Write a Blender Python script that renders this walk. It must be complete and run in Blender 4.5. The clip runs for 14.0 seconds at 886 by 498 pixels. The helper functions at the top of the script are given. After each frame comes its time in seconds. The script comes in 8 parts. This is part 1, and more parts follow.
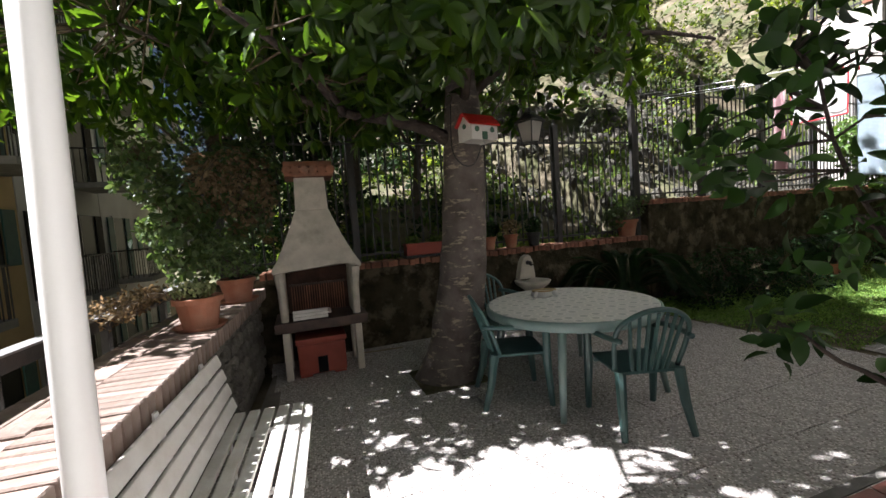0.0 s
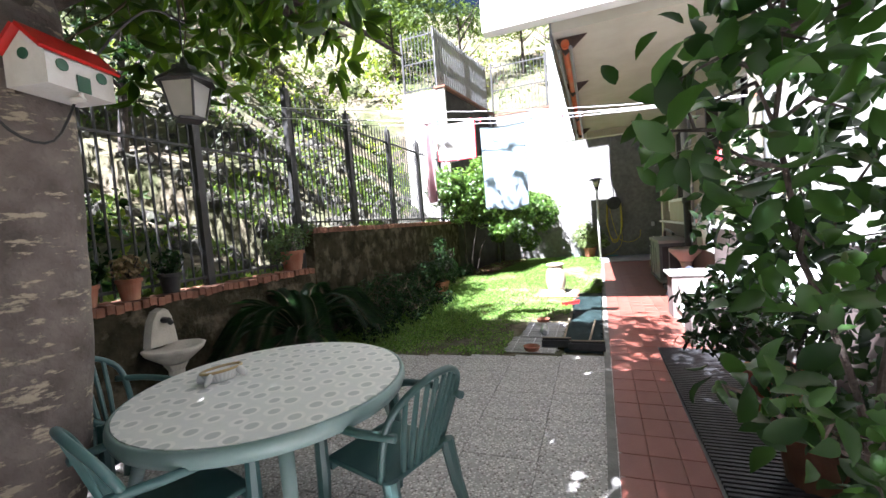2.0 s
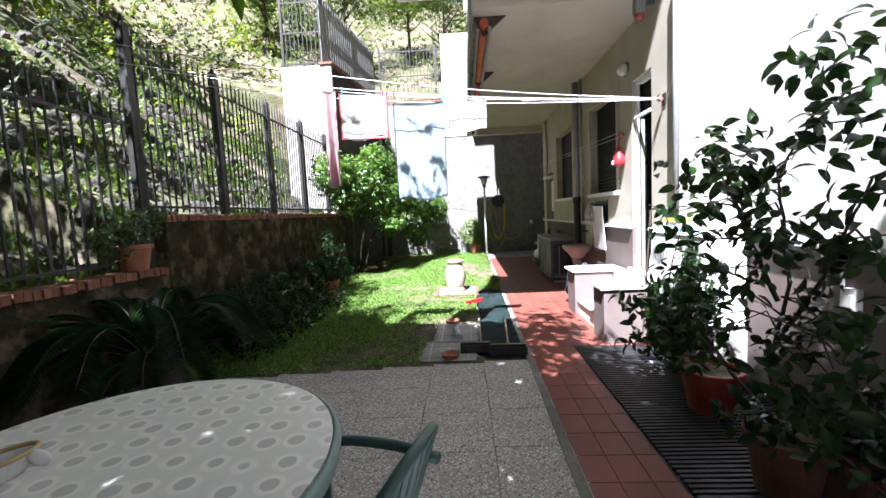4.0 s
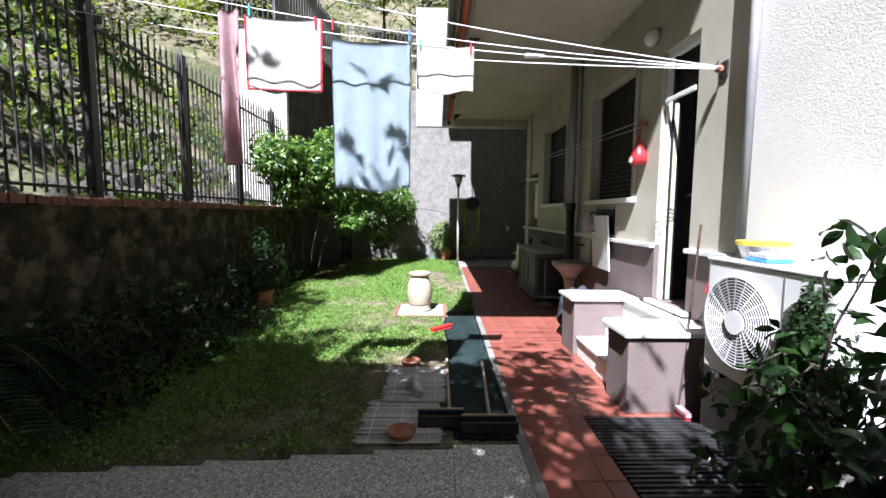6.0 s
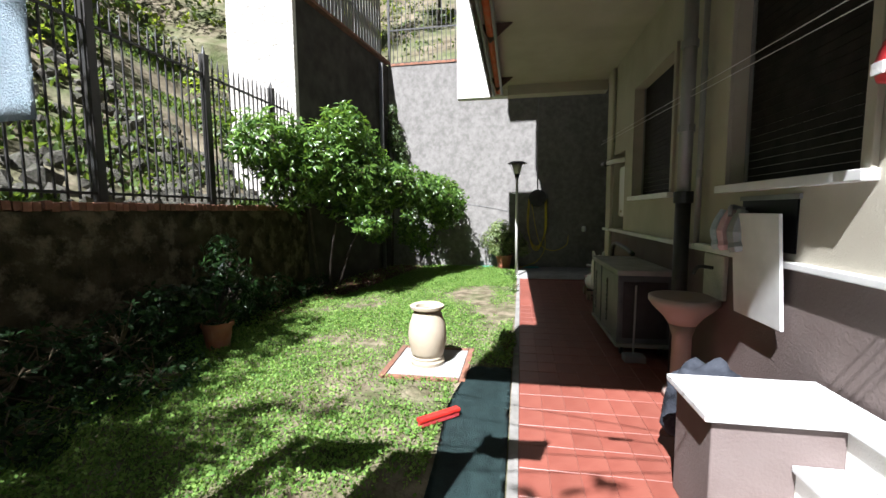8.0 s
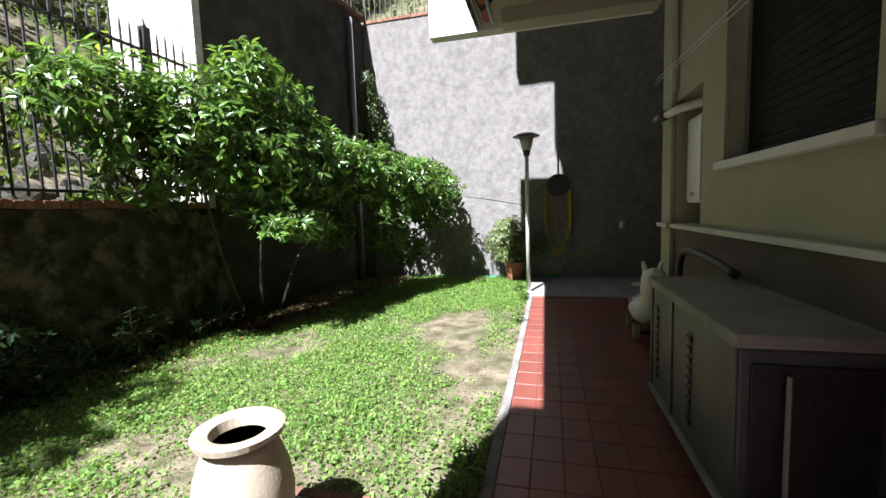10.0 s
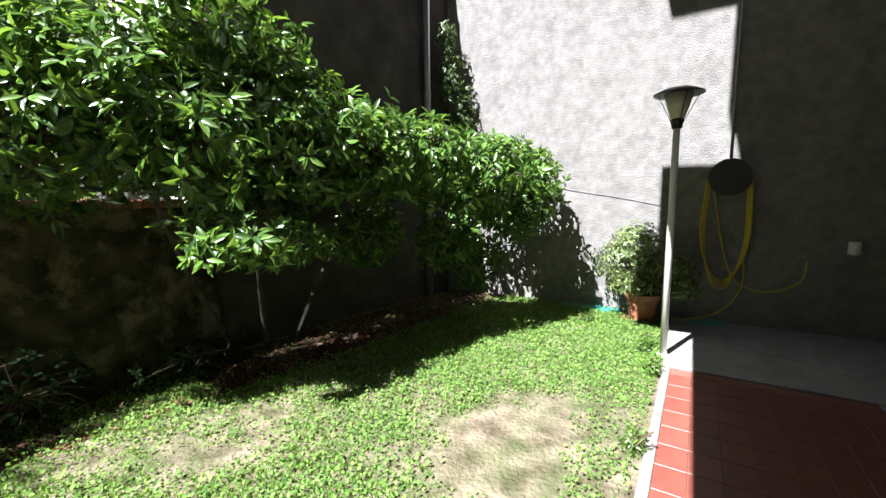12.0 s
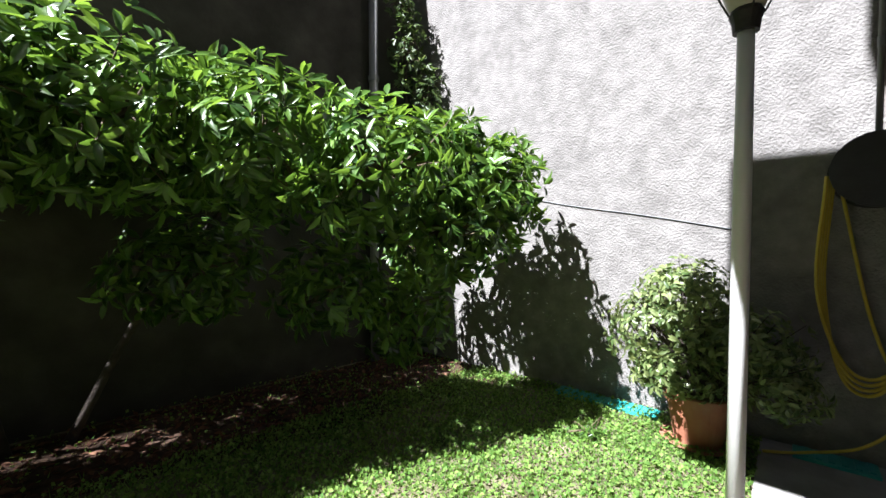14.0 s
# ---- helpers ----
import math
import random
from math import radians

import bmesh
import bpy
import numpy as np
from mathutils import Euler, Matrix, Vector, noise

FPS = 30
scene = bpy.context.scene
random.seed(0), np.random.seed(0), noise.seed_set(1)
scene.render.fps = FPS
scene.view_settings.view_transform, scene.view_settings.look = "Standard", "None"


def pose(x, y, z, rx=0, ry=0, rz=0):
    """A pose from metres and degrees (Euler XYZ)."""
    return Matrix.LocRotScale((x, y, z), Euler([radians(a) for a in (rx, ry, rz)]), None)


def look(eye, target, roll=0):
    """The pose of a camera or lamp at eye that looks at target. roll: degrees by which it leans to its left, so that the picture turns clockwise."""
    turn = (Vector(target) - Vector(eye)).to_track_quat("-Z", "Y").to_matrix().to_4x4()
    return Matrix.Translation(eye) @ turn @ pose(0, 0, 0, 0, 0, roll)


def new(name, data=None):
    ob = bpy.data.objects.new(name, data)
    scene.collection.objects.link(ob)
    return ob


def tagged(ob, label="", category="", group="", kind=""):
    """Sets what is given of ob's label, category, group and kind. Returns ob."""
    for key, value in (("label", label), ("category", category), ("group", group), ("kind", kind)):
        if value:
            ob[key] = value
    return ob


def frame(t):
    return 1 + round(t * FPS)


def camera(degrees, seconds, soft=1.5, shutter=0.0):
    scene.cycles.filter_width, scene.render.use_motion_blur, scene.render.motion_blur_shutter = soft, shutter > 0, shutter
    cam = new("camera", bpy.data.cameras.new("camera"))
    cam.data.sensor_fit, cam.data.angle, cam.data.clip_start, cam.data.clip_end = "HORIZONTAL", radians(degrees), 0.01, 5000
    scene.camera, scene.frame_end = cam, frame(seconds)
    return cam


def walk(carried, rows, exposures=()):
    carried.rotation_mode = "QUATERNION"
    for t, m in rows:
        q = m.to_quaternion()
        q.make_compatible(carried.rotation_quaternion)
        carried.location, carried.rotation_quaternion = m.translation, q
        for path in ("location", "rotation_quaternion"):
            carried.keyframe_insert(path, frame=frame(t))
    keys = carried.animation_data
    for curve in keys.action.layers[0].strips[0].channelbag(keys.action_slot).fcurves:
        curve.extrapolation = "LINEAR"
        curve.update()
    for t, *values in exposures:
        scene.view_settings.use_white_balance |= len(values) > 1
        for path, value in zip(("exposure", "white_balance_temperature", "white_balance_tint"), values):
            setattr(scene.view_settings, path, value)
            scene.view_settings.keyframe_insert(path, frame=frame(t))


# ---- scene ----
cam = camera(94.9, 14.0)
PATH = [
    (0, (0.054, 0.03, 1.506), (0.716, 1.912, 1.37), -4.1),
    (0.5, (0.117, 0.38, 1.485), (1.202, 2.059, 1.418), -6.5),
    (1, (0.259, 0.704, 1.441), (1.669, 2.105, 1.224), -6.8),
    (1.2, (0.296, 0.83, 1.484), (1.749, 2.193, 1.307), -6.6),
    (1.5, (0.37, 1.018, 1.545), (1.901, 2.301, 1.426), -4.9),
    (2, (0.504, 1.262, 1.503), (2.373, 1.964, 1.389), -4.5),
    (2.5, (0.641, 1.566, 1.529), (2.622, 1.785, 1.365), -1.8),
    (3, (0.782, 1.731, 1.51), (2.77, 1.859, 1.338), -2.4),
    (3.2, (0.852, 1.771, 1.488), (2.84, 1.909, 1.324), -2.7),
    (5.3, (1.745, 1.807, 1.497), (3.735, 1.858, 1.305), -2.3),
    (5.5, (1.961, 1.809, 1.501), (3.955, 1.893, 1.371), 0.9),
    (6, (2.506, 1.786, 1.487), (4.498, 1.748, 1.314), 0.4),
    (6.5, (3.065, 1.685, 1.462), (5.06, 1.761, 1.354), -4.2),
    (7, (3.697, 1.555, 1.468), (5.683, 1.757, 1.344), 1.2),
    (7.5, (4.286, 1.335, 1.472), (6.281, 1.474, 1.425), -1.5),
    (8, (4.803, 1.18, 1.509), (6.764, 1.526, 1.323), -0.5),
    (8.2, (5.029, 1.157, 1.49), (6.998, 1.463, 1.315), 0.4),
    (10.3, (7.726, 0.823, 1.406), (9.643, 1.369, 1.252), -2.0),
    (10.5, (7.953, 0.817, 1.407), (9.861, 1.408, 1.297), -0.9),
    (11, (8.56, 0.873, 1.494), (10.446, 1.51, 1.302), -2.6),
    (11.5, (9.141, 0.939, 1.603), (10.913, 1.819, 1.312), -1.9),
    (12, (9.678, 0.971, 1.611), (11.372, 2.004, 1.36), -0.5),
    (12.5, (10.384, 0.929, 1.607), (11.991, 2.102, 1.397), -1.8),
    (13, (11.03, 0.934, 1.563), (12.469, 2.309, 1.367), -1.6),
    (13.5, (11.647, 0.929, 1.524), (13.12, 2.278, 1.424), -3.1),
    (14, (12.19, 0.975, 1.434), (13.704, 2.279, 1.368), -0.0),
]
walk(cam, [(t, look(eye, target, roll)) for t, eye, target, roll in PATH],
     [(0.0, 2.2, 6150, 16), (0.5, 2.6, 5900, 15), (1.5, 3.35, 5700, 17), (2.0, 3.35, 5700, 17), (3.0, 3.15, 5700, 17), (5.5, 2.15, 5700, 17), (6.5, 2.0, 5800, 14), (7.5, 1.75, 5900, 13), (8.0, 1.95, 5950, 12), (10.5, 2.15, 5900, 15), (12.5, 2.4, 6000, 12), (14.0, 2.35, 5900, 14)])

# ---- world, sun ----
world = bpy.data.worlds.new("sky")
scene.world = world
world.use_nodes = True
SUN_EL, SUN_AZ = radians(53.8), math.atan2(-0.957, 0.29)
nt = world.node_tree
sky = nt.nodes.new("ShaderNodeTexSky")
sky.sky_type, sky.sun_disc, sky.sun_elevation, sky.sun_rotation = "NISHITA", False, SUN_EL, SUN_AZ
nt.links.new(sky.outputs[0], nt.nodes["Background"].inputs[0])
nt.nodes["Background"].inputs[1].default_value = 0.006
sun = new("sun", bpy.data.lights.new("sun", "SUN"))
sun.data.energy, sun.data.angle, sun.data.color = 5.0, radians(0.53), (1.0, 0.975, 0.94)
sun.matrix_world = look((0, 0, 30), Vector((0, 0, 30)) + Vector((0.957 * math.cos(SUN_EL), -0.29 * math.cos(SUN_EL), -math.sin(SUN_EL))))

# ---- materials ----
def mat(name, c1, c2, scale=6, rough=0.7, bump=0.3, bscale=60, metal=0.0, stain=None, stain_scale=1.2, stain_amount=0.5, vary=0.0, spec=0.5, dist=0.01, edge=(0.42, 0.68)):
    """A surface of two colours in fine grain, blotched with a stain colour at a larger scale, with relief."""
    m = bpy.data.materials.new(name)
    m.use_nodes = True
    n, l = m.node_tree.nodes, m.node_tree.links
    b = n["Principled BSDF"]
    b.inputs["Roughness"].default_value, b.inputs["Metallic"].default_value = rough, metal
    b.inputs["Specular IOR Level"].default_value = spec
    tc = n.new("ShaderNodeTexCoord")
    nz = n.new("ShaderNodeTexNoise")
    nz.inputs["Scale"].default_value, nz.inputs["Detail"].default_value = scale, 5
    l.new(tc.outputs["Object"], nz.inputs["Vector"])
    cr = n.new("ShaderNodeValToRGB")
    cr.color_ramp.elements[0].position, cr.color_ramp.elements[1].position = 0.33, 0.67
    cr.color_ramp.elements[0].color, cr.color_ramp.elements[1].color = (*c1, 1), (*c2, 1)
    l.new(nz.outputs["Fac"], cr.inputs["Fac"])
    col = cr.outputs["Color"]
    if stain:
        sn = n.new("ShaderNodeTexNoise")
        sn.inputs["Scale"].default_value, sn.inputs["Detail"].default_value, sn.inputs["Roughness"].default_value = stain_scale, 7, 0.65
        l.new(tc.outputs["Object"], sn.inputs["Vector"])
        sr = n.new("ShaderNodeMapRange")
        sr.inputs["From Min"].default_value, sr.inputs["From Max"].default_value = edge
        sr.inputs["To Max"].default_value = stain_amount
        l.new(sn.outputs["Fac"], sr.inputs["Value"])
        mx = n.new("ShaderNodeMixRGB")
        mx.inputs["Color2"].default_value = (*stain, 1)
        l.new(sr.outputs[0], mx.inputs["Fac"])
        l.new(col, mx.inputs["Color1"])
        col = mx.outputs[0]
    if vary:
        oi = n.new("ShaderNodeObjectInfo")
        vr = n.new("ShaderNodeMapRange")
        vr.inputs["To Min"].default_value, vr.inputs["To Max"].default_value = 1 - vary, 1 + vary
        l.new(oi.outputs["Random"], vr.inputs["Value"])
        hs = n.new("ShaderNodeHueSaturation")
        l.new(vr.outputs[0], hs.inputs["Value"])
        l.new(col, hs.inputs["Color"])
        col = hs.outputs[0]
    l.new(col, b.inputs["Base Color"])
    if bump:
        bn = n.new("ShaderNodeTexNoise")
        bn.inputs["Scale"].default_value, bn.inputs["Detail"].default_value = bscale, 4
        l.new(tc.outputs["Object"], bn.inputs["Vector"])
        bp = n.new("ShaderNodeBump")
        bp.inputs["Strength"].default_value, bp.inputs["Distance"].default_value = bump, dist
        l.new(bn.outputs["Fac"], bp.inputs["Height"])
        l.new(bp.outputs[0], b.inputs["Normal"])
    return m


def leafmat(name, dark, light, rough=0.4, through_light=0.35, spec=0.5):
    """Leaves: each its own shade, letting some light through."""
    m = bpy.data.materials.new(name)
    m.use_nodes = True
    n, l = m.node_tree.nodes, m.node_tree.links
    b = n["Principled BSDF"]
    b.inputs["Roughness"].default_value = rough
    b.inputs["Specular IOR Level"].default_value = spec
    g = n.new("ShaderNodeNewGeometry")
    cr = n.new("ShaderNodeValToRGB")
    cr.color_ramp.elements[0].color, cr.color_ramp.elements[1].color = (*dark, 1), (*light, 1)
    l.new(g.outputs["Random Per Island"], cr.inputs["Fac"])
    l.new(cr.outputs[0], b.inputs["Base Color"])
    t = n.new("ShaderNodeBsdfTranslucent")
    hs = n.new("ShaderNodeHueSaturation")
    hs.inputs["Hue"].default_value, hs.inputs["Value"].default_value, hs.inputs["Saturation"].default_value = 0.48, 2.2, 1.1
    l.new(cr.outputs[0], hs.inputs["Color"])
    l.new(hs.outputs[0], t.inputs["Color"])
    mx = n.new("ShaderNodeMixShader")
    mx.inputs[0].default_value = through_light
    l.new(b.outputs[0], mx.inputs[1])
    l.new(t.outputs[0], mx.inputs[2])
    l.new(mx.outputs[0], n["Material Output"].inputs["Surface"])
    return m


def pebbles(name):
    """Exposed aggregate: light and dark chips in grey cement."""
    m = mat(name, (0.3, 0.285, 0.265), (0.42, 0.4, 0.37), 3, 0.8, 0, stain=(0.15, 0.135, 0.125), stain_scale=1.1, stain_amount=0.35)
    n, l = m.node_tree.nodes, m.node_tree.links
    b = n["Principled BSDF"]
    col = b.inputs["Base Color"].links[0].from_socket
    tc = n.new("ShaderNodeTexCoord")
    v = n.new("ShaderNodeTexVoronoi")
    v.inputs["Scale"].default_value = 62
    l.new(tc.outputs["Object"], v.inputs["Vector"])
    cr = n.new("ShaderNodeValToRGB")
    e = cr.color_ramp.elements
    e[0].position, e[0].color = 0.0, (0.11, 0.085, 0.075, 1)
    e[1].position, e[1].color = 1.0, (0.68, 0.64, 0.6, 1)
    for p, c in ((0.25, (0.24, 0.2, 0.18, 1)), (0.45, (0.5, 0.46, 0.43, 1)), (0.7, (0.62, 0.58, 0.55, 1))):
        el = e.new(p)
        el.color = c
    sp = n.new("ShaderNodeSeparateColor")
    l.new(v.outputs["Color"], sp.inputs[0])
    l.new(sp.outputs[0], cr.inputs["Fac"])
    mx = n.new("ShaderNodeMixRGB")
    mr = n.new("ShaderNodeMapRange")
    mr.inputs["From Min"].default_value, mr.inputs["From Max"].default_value = 0.55, 0.35
    l.new(v.outputs["Distance"], mr.inputs["Value"])
    l.new(mr.outputs[0], mx.inputs["Fac"])
    l.new(col, mx.inputs["Color1"])
    l.new(cr.outputs[0], mx.inputs["Color2"])
    l.new(mx.outputs[0], b.inputs["Base Color"])
    bp = n.new("ShaderNodeBump")
    bp.inputs["Strength"].default_value, bp.inputs["Distance"].default_value = 0.5, 0.006
    l.new(mr.outputs[0], bp.inputs["Height"])
    l.new(bp.outputs[0], b.inputs["Normal"])
    return m


def tabletop_pattern(name):
    """Printed plastic top: pale ground with rings."""
    m = mat(name, (0.68, 0.67, 0.65), (0.78, 0.77, 0.74), 30, 0.35, 0.05, 200)
    n, l = m.node_tree.nodes, m.node_tree.links
    b = n["Principled BSDF"]
    col = b.inputs["Base Color"].links[0].from_socket
    tc = n.new("ShaderNodeTexCoord")
    v = n.new("ShaderNodeTexVoronoi")
    v.inputs["Scale"].default_value, v.inputs["Randomness"].default_value = 8.5, 0.35
    l.new(tc.outputs["Object"], v.inputs["Vector"])
    cr = n.new("ShaderNodeValToRGB")
    e = cr.color_ramp.elements
    e[0].position, e[0].color = 0.0, (0.3, 0.34, 0.33, 1)
    e[1].position, e[1].color = 1.0, (0.6, 0.62, 0.6, 1)
    for p, c in ((0.24, (0.33, 0.35, 0.34, 1)), (0.27, (0.82, 0.8, 0.76, 1)), (0.38, (0.82, 0.8, 0.76, 1)), (0.42, (0.66, 0.66, 0.63, 1))):
        el = e.new(p)
        el.color = c
    l.new(v.outputs["Distance"], cr.inputs["Fac"])
    mx = n.new("ShaderNodeMixRGB")
    mx.inputs["Fac"].default_value = 0.6
    l.new(col, mx.inputs["Color1"])
    l.new(cr.outputs[0], mx.inputs["Color2"])
    l.new(mx.outputs[0], b.inputs["Base Color"])
    return m


M = {}
M["render"] = mat("grey_render", (0.165, 0.157, 0.147), (0.235, 0.225, 0.211), 9, 0.9, 0.9, 60, stain=(0.105, 0.1, 0.093), stain_scale=2.2, stain_amount=0.55, dist=0.014, spec=0.2, edge=(0.5, 0.72))
# weathered concrete, base colour lowered to carry the side wall's shade
M["sidewall"] = mat("weathered_concrete_shade_dark", (0.0468, 0.0429, 0.0363), (0.0825, 0.0754, 0.0649), 3, 0.92, 0.6, 40, stain=(0.0248, 0.0231, 0.0193), stain_scale=0.9, stain_amount=0.7, spec=0.1)
# mottled old plaster; its dark base colour holds the shade on the walls
M["oldwall"] = mat("old_plaster_shade_dark", (0.017, 0.015, 0.009), (0.055, 0.047, 0.029), 5, 0.95, 0.9, 18, stain=(0.15, 0.126, 0.085), stain_scale=3.6, stain_amount=0.65, dist=0.03, spec=0.1, edge=(0.5, 0.62))
M["white"] = mat("white_wall_paint", (0.651, 0.634, 0.59), (0.704, 0.686, 0.642), 2, 0.85, 0.25, 90, stain=(0.546, 0.528, 0.484), stain_scale=0.8, stain_amount=0.4)
M["roughwhite"] = mat("rough_white_render", (0.435, 0.413, 0.375), (0.54, 0.517, 0.473), 7, 0.9, 1.0, 14, stain=(0.338, 0.315, 0.277), stain_scale=3, stain_amount=0.5, dist=0.04, spec=0.2)
M["cream"] = mat("cream_wall_paint", (0.385, 0.358, 0.29), (0.455, 0.425, 0.352), 2, 0.85, 0.25, 90, stain=(0.36, 0.32, 0.25), stain_scale=1.1, stain_amount=0.4, spec=0.2)
M["dado"] = mat("mauve_dado_paint", (0.132, 0.102, 0.0935), (0.171, 0.135, 0.124), 3, 0.8, 0.3, 70, stain=(0.132, 0.11, 0.105), stain_scale=1.5, stain_amount=0.5, spec=0.2)
M["marble"] = mat("white_stone", (0.561, 0.561, 0.552), (0.68, 0.68, 0.663), 4, 0.45, 0.05, 60, stain=(0.468, 0.468, 0.459), stain_scale=3, stain_amount=0.4)
M["brick"] = mat("clay_brick", (0.195, 0.078, 0.0455), (0.293, 0.13, 0.078), 14, 0.9, 0.6, 60, stain=(0.104, 0.0845, 0.065), stain_scale=5, stain_amount=0.6, vary=0.3)
M["oldbrick"] = mat("bleached_paving_brick", (0.187, 0.132, 0.105), (0.275, 0.22, 0.187), 12, 0.9, 0.5, 60, stain=(0.121, 0.0935, 0.077), stain_scale=4, stain_amount=0.6, vary=0.25, spec=0.2)
M["chest"] = mat("slate_grey_plastic", (0.044, 0.0539, 0.0578), (0.066, 0.077, 0.0814), 6, 0.5, 0.1, 60, stain=(0.099, 0.105, 0.105), stain_scale=3, stain_amount=0.4)
M["kerb"] = mat("kerb_cement", (0.165, 0.16, 0.149), (0.231, 0.22, 0.204), 7, 0.9, 0.5, 60, stain=(0.099, 0.0935, 0.077), stain_scale=4, stain_amount=0.6, spec=0.2)
M["mortar"] = mat("mortar", (0.193, 0.176, 0.154), (0.248, 0.231, 0.204), 10, 0.95, 0.5, 80, stain=(0.11, 0.099, 0.077), stain_amount=0.6, spec=0.2)
M["tile"] = mat("red_floor_tile", (0.161, 0.0465, 0.0322), (0.205, 0.062, 0.0434), 5, 0.45, 0.15, 80, stain=(0.167, 0.062, 0.0434), stain_scale=2.3, stain_amount=0.5, vary=0.1)
M["grout"] = mat("tile_grout", (0.17, 0.06, 0.042), (0.21, 0.08, 0.056), 20, 0.9, 0.2, 90)
M["pebble"] = pebbles("exposed_aggregate")
M["concrete"] = mat("light_concrete", (0.248, 0.242, 0.231), (0.319, 0.314, 0.297), 6, 0.9, 0.4, 60, stain=(0.165, 0.16, 0.149), stain_scale=2.5, stain_amount=0.5, spec=0.2)
M["soil"] = mat("soil", (0.077, 0.0616, 0.0385), (0.231, 0.193, 0.136), 5, 0.95, 0.9, 30, stain=(0.049, 0.07, 0.021), stain_scale=2.0, stain_amount=0.85, dist=0.03, spec=0.1)
M["hillsoil"] = mat("hillside_earth", (0.0806, 0.0651, 0.0403), (0.186, 0.158, 0.112), 1.6, 0.95, 0.9, 8, stain=(0.0558, 0.0806, 0.0248), stain_scale=0.7, stain_amount=0.85, dist=0.06, spec=0.2)
M["iron"] = mat("black_painted_iron", (0.012, 0.013, 0.013), (0.025, 0.025, 0.024), 20, 0.5, 0.2, 120, stain=(0.05, 0.035, 0.025), stain_scale=6, stain_amount=0.35)
M["greymetal"] = mat("grey_painted_metal", (0.165, 0.171, 0.176), (0.22, 0.226, 0.231), 8, 0.5, 0.1, 90, stain=(0.121, 0.11, 0.099), stain_scale=4, stain_amount=0.4)
M["galv"] = mat("galvanised_pipe", (0.231, 0.231, 0.231), (0.286, 0.286, 0.286), 8, 0.45, 0.1, 90, metal=0.3, stain=(0.165, 0.16, 0.149), stain_scale=4, stain_amount=0.5)
M["whitemetal"] = mat("white_enamel", (0.666, 0.666, 0.648), (0.72, 0.72, 0.702), 5, 0.35, 0.05, 100, stain=(0.54, 0.522, 0.486), stain_scale=5, stain_amount=0.3)
M["plasticgreen"] = mat("faded_green_plastic", (0.0375, 0.0975, 0.0938), (0.0562, 0.131, 0.124), 6, 0.4, 0.08, 150, stain=(0.112, 0.165, 0.158), stain_scale=4, stain_amount=0.5)
M["plasticdark"] = mat("dark_green_plastic", (0.0225, 0.0638, 0.06), (0.0375, 0.0863, 0.0788), 6, 0.4, 0.08, 150, stain=(0.075, 0.112, 0.105), stain_scale=4, stain_amount=0.4)
M["tablerim"] = mat("pale_green_plastic", (0.15, 0.232, 0.217), (0.203, 0.285, 0.27), 6, 0.4, 0.08, 150, stain=(0.247, 0.285, 0.262), stain_scale=4, stain_amount=0.5)
M["tabletop"] = tabletop_pattern("printed_table_top")
M["terracotta"] = mat("terracotta", (0.252, 0.09, 0.048), (0.33, 0.132, 0.072), 7, 0.85, 0.25, 90, stain=(0.3, 0.204, 0.156), stain_scale=4, stain_amount=0.4)
M["oldclay"] = mat("stained_old_clay", (0.0935, 0.0358, 0.022), (0.149, 0.0633, 0.0385), 7, 0.9, 0.3, 90, stain=(0.055, 0.0413, 0.0303), stain_scale=4, stain_amount=0.6)
M["yellowrim"] = mat("yellow_glaze", (0.33, 0.231, 0.088), (0.385, 0.303, 0.154), 12, 0.3, 0.05, 60)
M["redplastic"] = mat("orange_red_plastic", (0.24, 0.036, 0.018), (0.3, 0.054, 0.027), 6, 0.5, 0.1, 80, stain=(0.12, 0.03, 0.024), stain_amount=0.4)
M["bark"] = mat("smooth_flaking_bark", (0.085, 0.071, 0.063), (0.165, 0.14, 0.124), 6, 0.9, 0.8, 34, stain=(0.35, 0.3, 0.225), stain_scale=9, stain_amount=0.85, dist=0.02, spec=0.2, edge=(0.56, 0.61))
for node in [q for q in M["bark"].node_tree.nodes if q.type == "TEX_NOISE" and q.inputs["Scale"].default_value == 9]:
    rings = M["bark"].node_tree.nodes.new("ShaderNodeMapping")
    rings.inputs["Scale"].default_value = (0.8, 0.8, 2.4)
    M["bark"].node_tree.links.new(node.inputs["Vector"].links[0].from_socket, rings.inputs["Vector"])
    M["bark"].node_tree.links.new(rings.outputs[0], node.inputs["Vector"])
M["darkbark"] = mat("dark_bark", (0.033, 0.0248, 0.0193), (0.0715, 0.055, 0.044), 12, 0.9, 0.8, 40, dist=0.02)
M["stick"] = mat("green_brown_twig", (0.066, 0.0495, 0.0275), (0.11, 0.0825, 0.044), 14, 0.8, 0.4, 60)
M["whitewood"] = mat("white_painted_wood", (0.594, 0.576, 0.54), (0.684, 0.666, 0.63), 8, 0.5, 0.3, 50, stain=(0.405, 0.36, 0.297), stain_scale=5, stain_amount=0.4)
M["wood"] = mat("weathered_wood", (0.165, 0.127, 0.088), (0.231, 0.187, 0.138), 9, 0.8, 0.4, 60, stain=(0.11, 0.0935, 0.077), stain_amount=0.5)
M["palewood"] = mat("pale_wood", (0.275, 0.22, 0.154), (0.33, 0.275, 0.198), 9, 0.7, 0.3, 60)
M["darkwood"] = mat("dark_brown_wood", (0.04, 0.024, 0.0176), (0.072, 0.044, 0.032), 9, 0.6, 0.3, 60)
